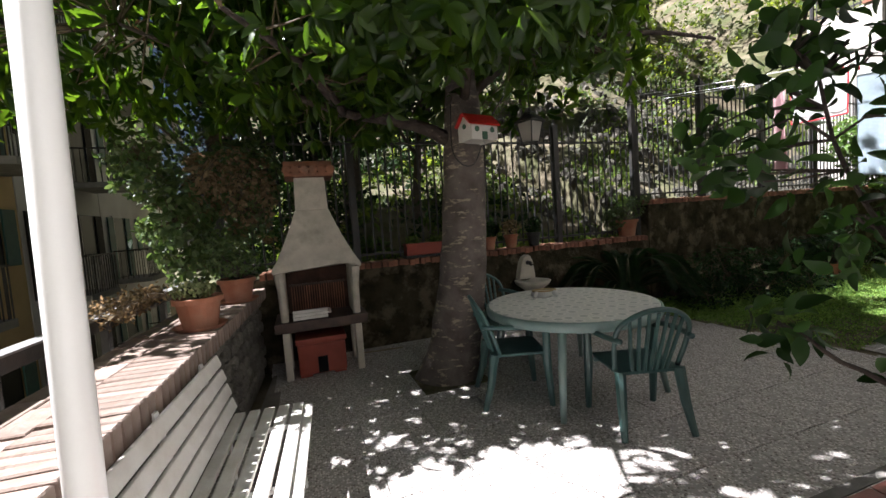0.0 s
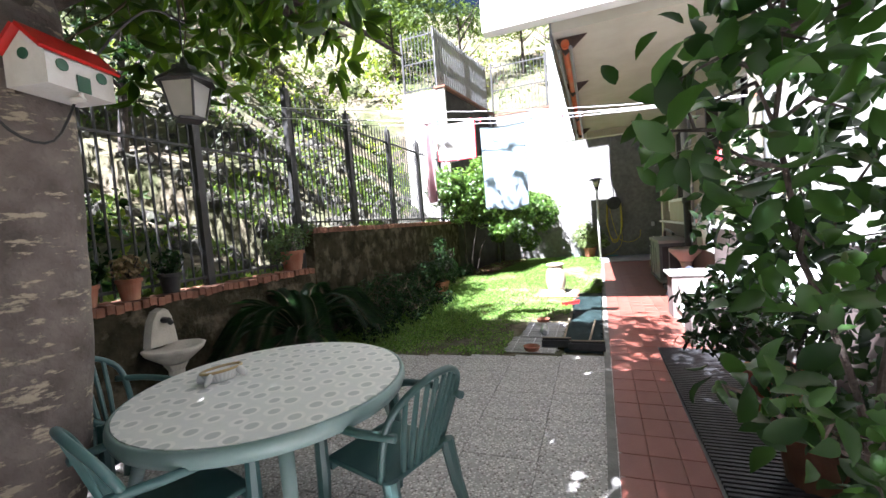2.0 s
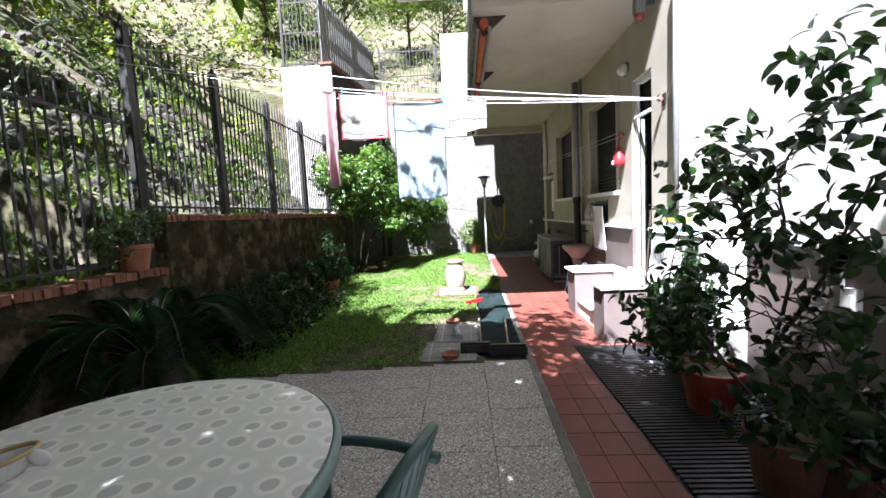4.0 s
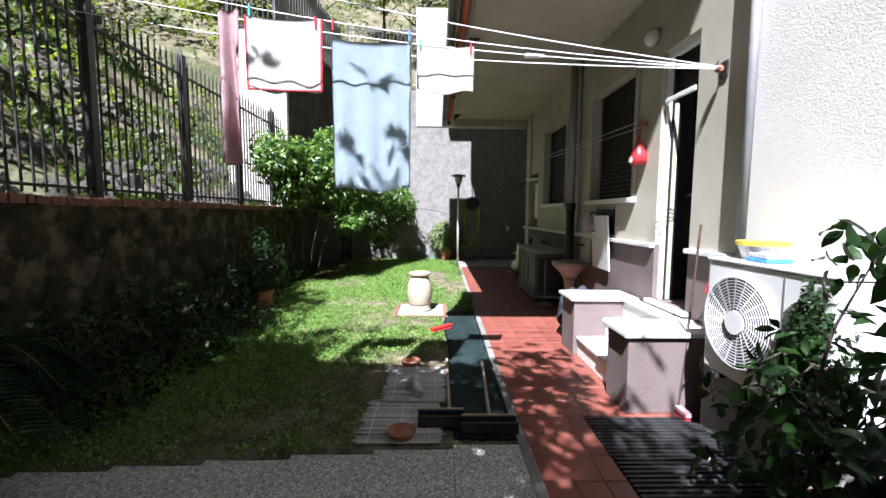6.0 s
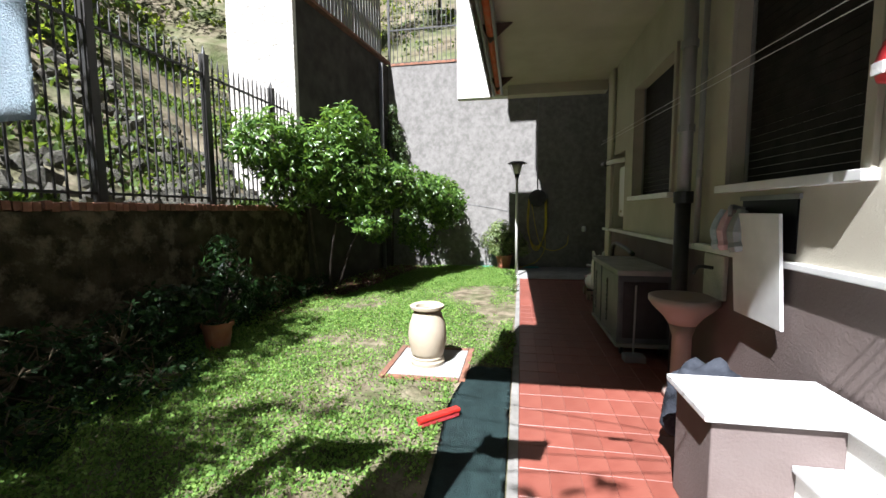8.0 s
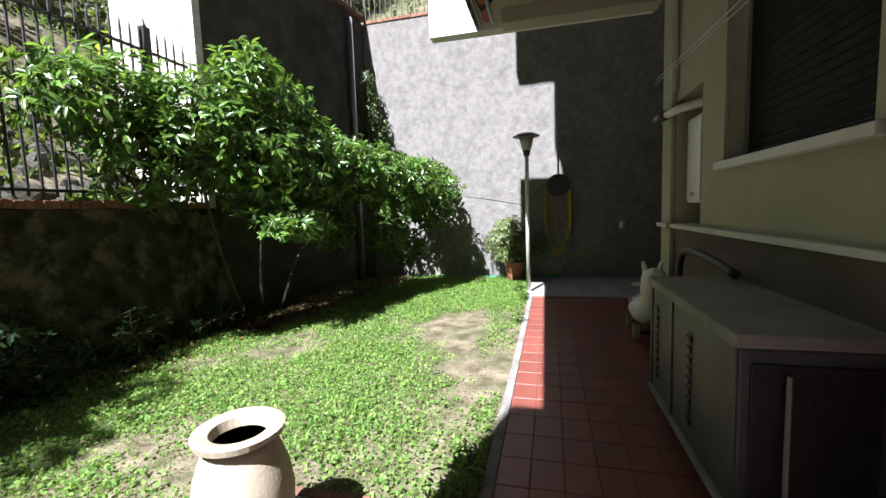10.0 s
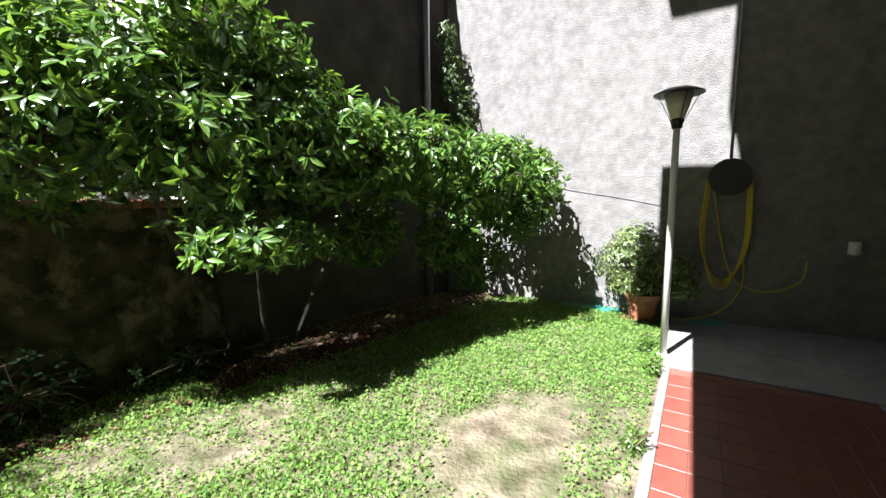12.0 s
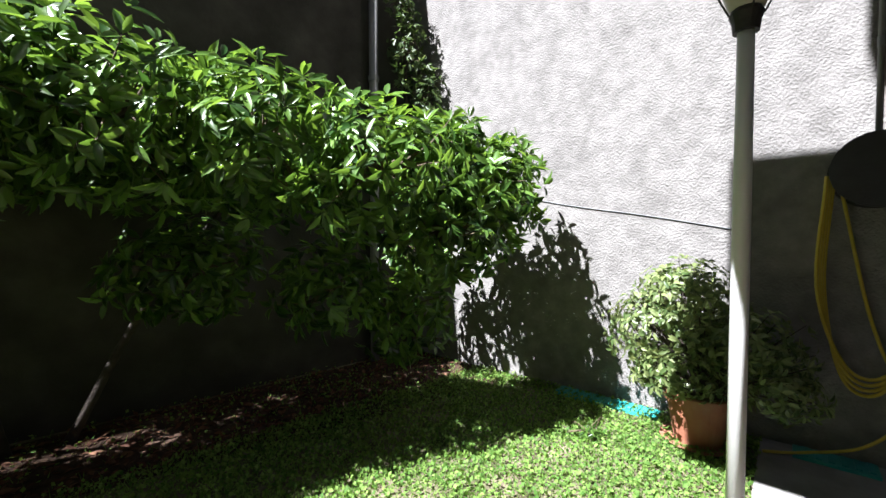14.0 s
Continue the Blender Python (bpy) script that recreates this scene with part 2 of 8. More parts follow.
M["reed"] = mat("grey_reed_mat", (0.358, 0.345, 0.325), (0.494, 0.474, 0.448), 24, 0.85, 0.4, 80, stain=(0.273, 0.254, 0.234), stain_amount=0.4, vary=0.25)
M["blackcloth"] = mat("black_green_netting", (0.008, 0.022, 0.022), (0.018, 0.04, 0.038), 14, 0.8, 0.7, 90, stain=(0.035, 0.07, 0.07), stain_scale=3, stain_amount=0.5)
M["blacktrim"] = mat("black_plastic", (0.012, 0.012, 0.013), (0.025, 0.025, 0.026), 9, 0.5, 0.2, 60)
M["bbqcement"] = mat("cast_cement", (0.42, 0.39, 0.33), (0.58, 0.54, 0.46), 5, 0.9, 0.5, 60, stain=(0.16, 0.14, 0.115), stain_scale=2.4, stain_amount=0.6, edge=(0.5, 0.72), spec=0.2)
M["soot"] = mat("sooty_brick", (0.0275, 0.0165, 0.0121), (0.077, 0.0385, 0.0248), 8, 0.95, 0.6, 40)
M["towel"] = mat("pale_blue_terry_cloth", (0.375, 0.473, 0.54), (0.427, 0.517, 0.578), 40, 0.95, 0.5, 300)
M["whitecloth"] = mat("white_cotton", (0.684, 0.675, 0.666), (0.72, 0.711, 0.702), 30, 0.95, 0.3, 250)
M["pinkcloth"] = mat("pink_cotton", (0.528, 0.336, 0.352), (0.592, 0.432, 0.44), 12, 0.95, 0.3, 250)
M["redtrim"] = mat("red_hem", (0.4, 0.024, 0.032), (0.48, 0.04, 0.048), 12, 0.9, 0.2, 200)
M["redpaint"] = mat("red_gloss_paint", (0.44, 0.016, 0.012), (0.496, 0.024, 0.016), 8, 0.35, 0.08, 80)
M["greenpaint"] = mat("green_paint", (0.024, 0.08, 0.048), (0.04, 0.112, 0.064), 8, 0.5, 0.1, 80)
# near-black colour standing in for darkness in rooms and openings
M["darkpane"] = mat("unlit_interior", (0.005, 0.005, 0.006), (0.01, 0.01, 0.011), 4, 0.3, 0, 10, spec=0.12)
M["shutter"] = mat("brown_roller_shutter", (0.012, 0.01, 0.009), (0.025, 0.021, 0.018), 8, 0.7, 0.2, 60, spec=0.12)
M["orangecloth"] = mat("orange_striped_awning", (0.4, 0.072, 0.016), (0.496, 0.128, 0.032), 6, 0.9, 0.3, 120, stain=(0.24, 0.16, 0.12), stain_scale=6, stain_amount=0.6)
M["yellowhose"] = mat("yellow_hose", (0.44, 0.336, 0.024), (0.52, 0.4, 0.04), 10, 0.45, 0.1, 80)
M["redbag"] = mat("red_plastic_bag", (0.44, 0.024, 0.032), (0.52, 0.048, 0.048), 10, 0.35, 0.5, 30)
M["darkcloth"] = mat("dark_grey_cloth", (0.018, 0.0207, 0.027), (0.0405, 0.045, 0.0558), 10, 0.9, 0.5, 60, spec=0.2)
M["pinkplastic"] = mat("pale_pink_plastic", (0.44, 0.28, 0.304), (0.496, 0.36, 0.376), 10, 0.4, 0.1, 60)
M["sandstone"] = mat("cream_stoneware", (0.33, 0.275, 0.198), (0.385, 0.33, 0.248), 5, 0.7, 0.2, 60, stain=(0.248, 0.209, 0.154), stain_amount=0.4)
M["pinkstone"] = mat("pink_marble", (0.286, 0.209, 0.176), (0.341, 0.264, 0.231), 5, 0.5, 0.1, 60, stain=(0.22, 0.165, 0.149), stain_amount=0.5)
M["stone"] = mat("rough_stone", (0.11, 0.102, 0.088), (0.209, 0.193, 0.171), 7, 0.95, 0.7, 40, stain=(0.0715, 0.0715, 0.0495), stain_scale=4, stain_amount=0.6, vary=0.25, dist=0.02, spec=0.2)
M["hillstone"] = mat("mossy_field_stone", (0.055, 0.0523, 0.044), (0.132, 0.121, 0.105), 7, 0.95, 0.7, 40, stain=(0.0385, 0.0468, 0.022), stain_scale=4, stain_amount=0.7, dist=0.02, spec=0.2)
M["ochre"] = mat("ochre_facade", (0.5, 0.36, 0.18), (0.58, 0.43, 0.24), 1.2, 0.9, 0.2, 30, stain=(0.38, 0.28, 0.17), stain_scale=0.4, stain_amount=0.5)
M["facade"] = mat("pale_facade", (0.58, 0.57, 0.58), (0.68, 0.67, 0.67), 1.2, 0.9, 0.2, 30, stain=(0.42, 0.41, 0.4), stain_scale=0.4, stain_amount=0.5)
M["roof"] = mat("clay_roof", (0.154, 0.066, 0.0385), (0.22, 0.105, 0.0605), 6, 0.9, 0.5, 20)
M["teal"] = mat("teal_shutter", (0.0165, 0.0715, 0.066), (0.0275, 0.099, 0.088), 6, 0.6, 0.2, 40)
M["cyanplastic"] = mat("turquoise_plastic", (0.024, 0.256, 0.24), (0.04, 0.32, 0.296), 8, 0.4, 0.1, 60)
M["clearplastic"] = mat("clear_wrapped_plastic", (0.336, 0.336, 0.352), (0.496, 0.496, 0.512), 18, 0.2, 0.8, 40)
M["yellowplastic"] = mat("yellow_plastic", (0.56, 0.4, 0.032), (0.6, 0.448, 0.056), 8, 0.4, 0.1, 60)
M["blueplastic"] = mat("blue_plastic", (0.032, 0.16, 0.4), (0.056, 0.224, 0.464), 8, 0.4, 0.1, 60)
M["cord"] = mat("white_cord", (0.7, 0.68, 0.7), (0.76, 0.74, 0.76), 30, 0.7, 0.2, 200)
M["doorleaf"] = mat("pale_green_door_paint", (0.3, 0.33, 0.22), (0.36, 0.39, 0.27), 5, 0.5, 0.1, 60, stain=(0.24, 0.26, 0.18), stain_amount=0.4)
M["bedsoil"] = mat("dark_leaf_mould", (0.022, 0.015, 0.011), (0.06, 0.04, 0.028), 9, 0.95, 0.9, 40, stain=(0.09, 0.05, 0.032), stain_scale=7, stain_amount=0.6, dist=0.02, spec=0.1)
M["lampglass"] = mat("milky_lamp_glass", (0.48, 0.464, 0.4), (0.544, 0.528, 0.464), 8, 0.25, 0.05, 60)

L = {}
L["magnolia"] = leafmat("magnolia_leaf", (0.02, 0.054, 0.007), (0.058, 0.115, 0.015), 0.32, 0.5)
L["laurel"] = leafmat("laurel_leaf", (0.018, 0.05, 0.01), (0.13, 0.235, 0.042), 0.3, 0.3)
L["camellia"] = leafmat("camellia_leaf", (0.006, 0.019, 0.005), (0.022, 0.05, 0.012), 0.35, 0.22, 0.25)
L["grass"] = leafmat("clover_and_grass", (0.055, 0.13, 0.024), (0.2, 0.31, 0.075), 0.6, 0.3, 0.15)
L["broad"] = leafmat("broad_shrub_leaf", (0.007, 0.022, 0.005), (0.04, 0.1, 0.02), 0.42, 0.32, 0.3)
L["variegated"] = leafmat("variegated_leaf", (0.049, 0.091, 0.0245), (0.21, 0.252, 0.098), 0.4, 0.3)
# very dark leaf colour, lowered to deepen the shade
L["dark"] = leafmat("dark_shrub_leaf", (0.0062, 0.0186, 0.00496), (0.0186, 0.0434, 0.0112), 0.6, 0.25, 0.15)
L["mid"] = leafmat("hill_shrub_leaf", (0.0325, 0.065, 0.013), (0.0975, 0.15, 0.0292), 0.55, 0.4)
# light leaf colour with the sunlight put in
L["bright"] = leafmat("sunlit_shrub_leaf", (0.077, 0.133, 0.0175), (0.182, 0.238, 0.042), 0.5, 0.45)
L["olive"] = leafmat("olive_leaf", (0.065, 0.078, 0.0488), (0.156, 0.176, 0.117), 0.55, 0.3)
L["dry"] = leafmat("dry_ivy_leaf", (0.096, 0.072, 0.03), (0.24, 0.18, 0.096), 0.8, 0.3)
L["ivy"] = leafmat("ivy_leaf", (0.03, 0.066, 0.015), (0.09, 0.132, 0.042), 0.45, 0.3)
L["palm"] = leafmat("cycad_leaf", (0.0062, 0.0217, 0.0062), (0.0161, 0.0434, 0.0112), 0.5, 0.2, 0.2)
L["litter"] = leafmat("fallen_brown_leaf", (0.05, 0.022, 0.014), (0.16, 0.085, 0.05), 0.8, 0.1, 0.15)
L["pale"] = leafmat("pale_succulent_leaf", (0.14, 0.182, 0.07), (0.28, 0.294, 0.14), 0.5, 0.3)

# ---- mesh helpers ----
RNG = np.random.default_rng(7)


def part(name, bm, material, parent=None, label="", smooth=False):
    me = bpy.data.meshes.new(name)
    bm.to_mesh(me)
    bm.free()
    if smooth:
        me.polygons.foreach_set("use_smooth", [True] * len(me.polygons))
    me.materials.append(material)
    ob = new(name, me)
    ob.parent = parent
    if label:
        ob["label"] = label
    return ob


def thing(name, label, category, m=None, group="", kind=""):
    ob = new(name)
    ob.empty_display_size = 0.1
    if m is not None:
        ob.matrix_basis = m
    return tagged(ob, label, category, group, kind)


def box(x0, x1, y0, y1, z0, z1, bevel=0.0, bm=None):
    bm = bm or bmesh.new()
    r = bmesh.ops.create_cube(bm, size=1, matrix=Matrix.LocRotScale(((x0 + x1) / 2, (y0 + y1) / 2, (z0 + z1) / 2), None, (abs(x1 - x0), abs(y1 - y0), abs(z1 - z0))))
    if bevel:
        es = list({e for v in r["verts"] for e in v.link_edges})
        bmesh.ops.bevel(bm, geom=es, offset=bevel, segments=2, affect="EDGES", profile=0.6)
    return bm


def prism(poly, z0, z1, bm=None):
    """An upright prism on a plan outline."""
    bm = bm or bmesh.new()
    lo = [bm.verts.new((x, y, z0)) for x, y in poly]
    hi = [bm.verts.new((x, y, z1)) for x, y in poly]
    n = len(poly)
    bm.faces.new(lo[::-1])
    bm.faces.new(hi)
    for i in range(n):
        bm.faces.new((lo[i], lo[(i + 1) % n], hi[(i + 1) % n], hi[i]))
    bmesh.ops.recalc_face_normals(bm, faces=bm.faces)
    return bm


def tube(pts, radii, seg=8, bm=None, caps=True):
    """A round bar through points, with a radius at each."""
    bm = bm or bmesh.new()
    pts = [Vector(p) for p in pts]
    if not hasattr(radii, "__len__"):
        radii = [radii] * len(pts)
    rings = []
    side = None
    for i, p in enumerate(pts):
        d = (pts[min(i + 1, len(pts) - 1)] - pts[max(i - 1, 0)]).normalized()
        if side is None:
            side = d.orthogonal().normalized()
        side = (side - d * side.dot(d)).normalized()
        up = d.cross(side)
        rings.append([bm.verts.new(p + (side * math.cos(2 * math.pi * k / seg) + up * math.sin(2 * math.pi * k / seg)) * radii[i]) for k in range(seg)])
    for a, b in zip(rings, rings[1:]):
        for k in range(seg):
            bm.faces.new((a[k], a[(k + 1) % seg], b[(k + 1) % seg], b[k]))
    if caps:
        bm.faces.new(rings[0][::-1])
        bm.faces.new(rings[-1])
    return bm


def lathe(profile, seg=24, at=(0, 0, 0), bm=None):
    """A turned shape from (radius, height) pairs."""
    bm = bm or bmesh.new()
    rings = [[bm.verts.new((at[0] + r * math.cos(2 * math.pi * k / seg), at[1] + r * math.sin(2 * math.pi * k / seg), at[2] + z)) for k in range(seg)] for r, z in profile]
    for a, b in zip(rings, rings[1:]):
        for k in range(seg):
            bm.faces.new((a[k], a[(k + 1) % seg], b[(k + 1) % seg], b[k]))
    bm.faces.new(rings[0][::-1])
    bm.faces.new(rings[-1])
    return bm


def curve_pts(pts, n=12):
    """A smooth line through a few points."""
    P = [Vector(p) for p in pts]
    P = [P[0] * 2 - P[1]] + P + [P[-1] * 2 - P[-2]]
    out = []
    for i in range(1, len(P) - 2):
        for k in range(n):
            t = k / n
            a, b, c, d = P[i - 1:i + 3]
            out.append(0.5 * (2 * b + (c - a) * t + (2 * a - 5 * b + 4 * c - d) * t * t + (3 * b - a - 3 * c + d) * t ** 3))
    return out + [P[-2]]


LEAF8 = (np.array([(0, 0, 0), (-.42, .33, .08), (0, .35, 0), (.42, .33, .08), (-.36, .68, .04), (0, .7, -.03), (.36, .68, .04), (0, 1, -.1)], float),
         np.array([(0, 2, 1), (0, 3, 2), (1, 2, 5), (1, 5, 4), (2, 3, 6), (2, 6, 5), (4, 5, 7), (5, 6, 7)]))
LEAF_OVATE = (np.array([(0, 0, 0), (-.3, .14, .05), (0, .15, 0), (.3, .14, .05), (-.48, .36, .1), (0, .38, .03), (.48, .36, .1), (-.42, .62, .06), (0, .64, 0), (.42, .62, .06), (-.22, .84, -.02), (0, .85, -.07), (.22, .84, -.02), (.03, 1, -.16)], float),
              np.array([(0, 2, 1), (0, 3, 2)] + [q for k in (1, 4, 7) for q in ((k, k + 1, k + 4), (k, k + 4, k + 3), (k + 1, k + 2, k + 5), (k + 1, k + 5, k + 4))] + [(10, 11, 13), (11, 12, 13)]))
LEAF4 = (np.array([(0, 0, 0), (-.5, .5, .1), (0, 1, -.05), (.5, .5, .1)], float), np.array([(0, 2, 1), (0, 3, 2)]))
BLADE = (np.array([(-.5, 0, 0), (.5, 0, 0), (0, 1, .25)], float), np.array([(0, 1, 2)]))


def leaves(name, at, along, face, length, width, material, parent=None, template=LEAF8, label="", kind=""):
    """Many leaves in one mesh: where each sits, which way it points and faces, how long and wide it is."""
    at, along, face = (np.asarray(a, float) for a in (at, along, face))
    n = len(at)
    along = along / (np.linalg.norm(along, axis=1, keepdims=True) + 1e-9)
    side = np.cross(along, face)
    side /= np.linalg.norm(side, axis=1, keepdims=True) + 1e-9
    up = np.cross(side, along)
    length, width = np.broadcast_to(length, n)[:, None, None], np.broadcast_to(width, n)[:, None, None]
    v, f = template
    co = at[:, None, :] + side[:, None, :] * v[None, :, :1] * width + along[:, None, :] * v[None, :, 1:2] * length + up[:, None, :] * v[None, :, 2:3] * length
    faces = (f[None] + (np.arange(n) * len(v))[:, None, None]).reshape(-1, 3)
    me = bpy.data.meshes.new(name)
    me.vertices.add(n * len(v))
    me.vertices.foreach_set("co", co.reshape(-1).astype(np.float32))
    me.loops.add(len(faces) * 3)
    me.loops.foreach_set("vertex_index", faces.reshape(-1).astype(np.int32))
    me.polygons.add(len(faces))
    me.polygons.foreach_set("loop_start", (np.arange(len(faces)) * 3).astype(np.int32))
    me.update(calc_edges=True)
    me.materials.append(material)
    ob = new(name, me)
    ob.parent = parent
    if kind:
        ob["kind"] = kind
    if label:
        ob["label"] = label
    return ob


def rand_dirs(n, up=0.0, rng=RNG):
    d = rng.normal(size=(n, 3))
    d[:, 2] += up
    return d / np.linalg.norm(d, axis=1, keepdims=True)


def whorls(centres, dirs, count, rng, spread=0.9, droop=0.25):
    """Rosettes of leaves at twig ends: positions, pointing and facing."""
    n = len(centres)
    at = np.repeat(centres, count, axis=0)
    d = np.repeat(dirs, count, axis=0)
    r = rng.normal(size=(n * count, 3))
    r -= d * (r * d).sum(1, keepdims=True)
    r /= np.linalg.norm(r, axis=1, keepdims=True) + 1e-9
    along = d * (1 - spread * rng.uniform(.6, 1.2, (n * count, 1))) + r
    along[:, 2] -= droop
    face = d + rng.normal(size=d.shape) * 0.25
    return at + r * 0.01, along, face


def clumps(centres, radii, n, rng, shell=0.55):
    """Points in the outer part of several blobs, with the outward way."""
    centres, radii = np.asarray(centres, float), np.asarray(radii, float)
    if radii.ndim == 1:
        radii = np.repeat(radii[:, None], 3, axis=1)
    w = (radii.prod(1) ** (2 / 3))
    k = rng.choice(len(centres), n, p=w / w.sum())
    d = rng.normal(size=(n, 3))
    d /= np.linalg.norm(d, axis=1, keepdims=True)
    r = (shell + (1 - shell) * rng.random(n) ** 0.6) * rng.uniform(.85, 1.12, n)
    return centres[k] + d * radii[k] * r[:, None], d


# ---- the ground, one sheet ----
def hill_height(x, y):
    """Height of the land: the lower street, the garden, the hillside behind the fence."""
    if x < -1.35:
        return -7.0
    if x > 16.21:
        return 5.2 + 0.75 * min(x - 16.21, 14) + 0.25 * noise.noise((x * 0.5, y * 0.5, 0.3)) + (0.3 * max(0, y - 6))
    if y < 5.22:
        return -0.12
    base = 1.0 if x < 5.2 else 1.62
    d = y - 5.3
    steep = 0.3 + 0.5 * min(1, max(0, (x - 3) / 5))
    z = base + steep * max(0, min(d - 0.5, 14)) + 0.55 * max(0, min(d - 7, 12)) + 0.15 * max(0, d - 20)
    return z + 0.3 * noise.noise((x * 0.5, y * 0.5, 0.3)) * min(1, max(0, d) / 1.5) + 0.08 * noise.noise((x * 2.1, y * 2.1, 1.3)) * min(1, max(0, d))


def land():
    xs = sorted(set([-900, -400, -150, -60, -30, -12, -5, -1.36, -1.34] + [round(-1 + 0.6 * i, 2) for i in range(60)] + [5.19, 5.21, 11.89, 11.91, 16.19, 16.21] + [38, 60, 150, 400, 900]))
    ys = sorted(set([-900, -300, -80, -30, -12, -6, 0, 3, 5.21, 5.23] + [round(5.3 + 0.5 * i, 2) for i in range(56)] + [6.39, 6.41, 40, 70, 150, 400, 900]))
    bm = bmesh.new()
    g = [[bm.verts.new((x, y, hill_height(x, y))) for y in ys] for x in xs]
    for i in range(len(xs) - 1):
        for j in range(len(ys) - 1):
            bm.faces.new((g[i][j], g[i + 1][j], g[i + 1][j + 1], g[i][j + 1]))
    return tagged(part("ground", bm, M["hillsoil"]), "dry sloping earth with grass behind the iron fence", "ground", kind="structure")


land()


def edge_y(x):
    """The line between lawn and red path."""
    return 1.245 - 0.0135 * x


def patio_end(y):
    return 5.17 - 0.105 * y


lawn = tagged(part("lawn_soil", prism([(patio_end(edge_y(5)), edge_y(5)), (15.85, edge_y(15.85)), (15.85, 5.06), (patio_end(5.06), 5.06)], -0.1, -0.005), M["soil"]), "bare soil under patchy lawn", "lawn", kind="structure")

# ---- walls ----
WALL_Y = 5.05
low_wall = tagged(part("wall_low", box(-0.85, 5.31, WALL_Y, 5.42, -0.1, 0.99, 0.01), M["oldwall"]), "low plastered garden wall below the fence, colour darkened for shade", "wall", kind="structure")
high_wall = tagged(part("wall_high", box(5.31, 11.95, WALL_Y - 0.02, 5.45, -0.1, 1.54, 0.015), M["oldwall"]), "stained plaster retaining wall with brick top, colour darkened for shade", "wall", kind="structure")
SIDE = [(11.9, 5.1), (15.9, 4.58)]
side_wall = tagged(part("wall_side", prism([(11.9, 5.1), (15.95, 4.58), (15.95, 6.4), (11.9, 6.4)], -0.1, 5.42), M["sidewall"]), "tall weathered grey concrete retaining wall, colour darkened for shade", "wall", kind="structure")
back_wall = tagged(part("wall_back", box(15.82, 16.2, -6.0, 4.62, -0.1, 5.42), M["render"]), "tall rough grey rendered wall", "wall", kind="structure")
pier = tagged(part("wall_pier", box(11.78, 11.9, 5.08, 6.4, -0.1, 5.45, 0.01), M["roughwhite"]), "white rendered end of the tall wall", "wall", kind="structure")
tagged(part("trim_coping_side", prism([(11.74, 5.04), (15.8, 4.52), (15.8, 4.86), (11.74, 5.38)], 5.46, 5.52), M["brick"]), "brick coping on tall wall", "coping", kind="structure")

# ---- house ----
FACE = -0.38


def wall_with_holes(name, x0, x1, z0, z1, holes, y_face, thick, material, label):
    """A wall along x with openings cut through it."""
    xs = sorted({x0, x1, *[h[0] for h in holes], *[h[1] for h in holes]})
    zs = sorted({z0, z1, *[h[2] for h in holes], *[h[3] for h in holes]})
    solid = {}
    for i in range(len(xs) - 1):
        for j in range(len(zs) - 1):
            cx, cz = (xs[i] + xs[i + 1]) / 2, (zs[j] + zs[j + 1]) / 2
            solid[i, j] = not any(h[0] < cx < h[1] and h[2] < cz < h[3] for h in holes)
    bm = bmesh.new()
    vs = {}

    def vert(i, j, k):
        if (i, j, k) not in vs:
            vs[i, j, k] = bm.verts.new((xs[i], y_face - k * thick, zs[j]))
        return vs[i, j, k]
    for (i, j), s in solid.items():
        if not s:
            continue
        bm.faces.new([vert(a, b, 0) for a, b in ((i, j), (i + 1, j), (i + 1, j + 1), (i, j + 1))])
        bm.faces.new([vert(a, b, 1) for a, b in ((i, j + 1), (i + 1, j + 1), (i + 1, j), (i, j))])
        for di, dj, e in ((-1, 0, ((i, j), (i, j + 1))), (1, 0, ((i + 1, j), (i + 1, j + 1))), (0, -1, ((i, j), (i + 1, j))), (0, 1, ((i, j + 1), (i + 1, j + 1)))):
            if not solid.get((i + di, j + dj), False):
                (a, b), (c, d) = e
                bm.faces.new((vert(a, b, 0), vert(c, d, 0), vert(c, d, 1), vert(a, b, 1)))
    bmesh.ops.recalc_face_normals(bm, faces=bm.faces)
    return tagged(part(name, bm, material), label, "wall", kind="structure")


DOOR = (5.93, 6.47, 0.66, 3.02)
WIN1 = (6.96, 8.16, 1.68, 3.06)
WIN2 = (9.28, 10.62, 1.68, 3.06)
NICHE = (11.12, 11.78, 1.21, 2.36)
wall_with_holes("wall_house", 5.32, 12.08, 1.2, 3.72, [(DOOR[0], DOOR[1], 1.2, DOOR[3]), WIN1, WIN2, NICHE], FACE, 0.28, M["cream"], "cream painted house wall")
wall_with_holes("wall_house_dado", 5.32, 12.08, -0.1, 1.2, [(DOOR[0], DOOR[1], DOOR[2], 1.2)], FACE + 0.003, 0.28, M["dado"], "mauve painted lower house wall")
wall_with_holes("wall_house_near", 0.9, 5.32, 1.2, 7.2, [], FACE + 0.02, 0.3, M["white"], "white sunlit house wall")
wall_with_holes("wall_house_near_dado", 0.9, 5.32, -0.1, 1.2, [], FACE + 0.023, 0.3, M["dado"], "mauve painted lower house wall")
tagged(part("wall_house_end", box(11.82, 12.08, -6, FACE - 0.35, -0.1, 3.72), M["cream"]), "cream end wall of the house", "wall", kind="structure")
tagged(part("wall_niche_back", box(11.04, 12.08, FACE - 0.345, FACE - 0.283, -0.1, 3.72), M["cream"]), "cream back of the boiler niche", "wall", kind="structure")
tagged(part("wall_house_rear", box(0.9, 1.2, -6, FACE - 0.29, -0.1, 7.2), M["white"]), "white house wall behind the path", "wall", kind="structure")
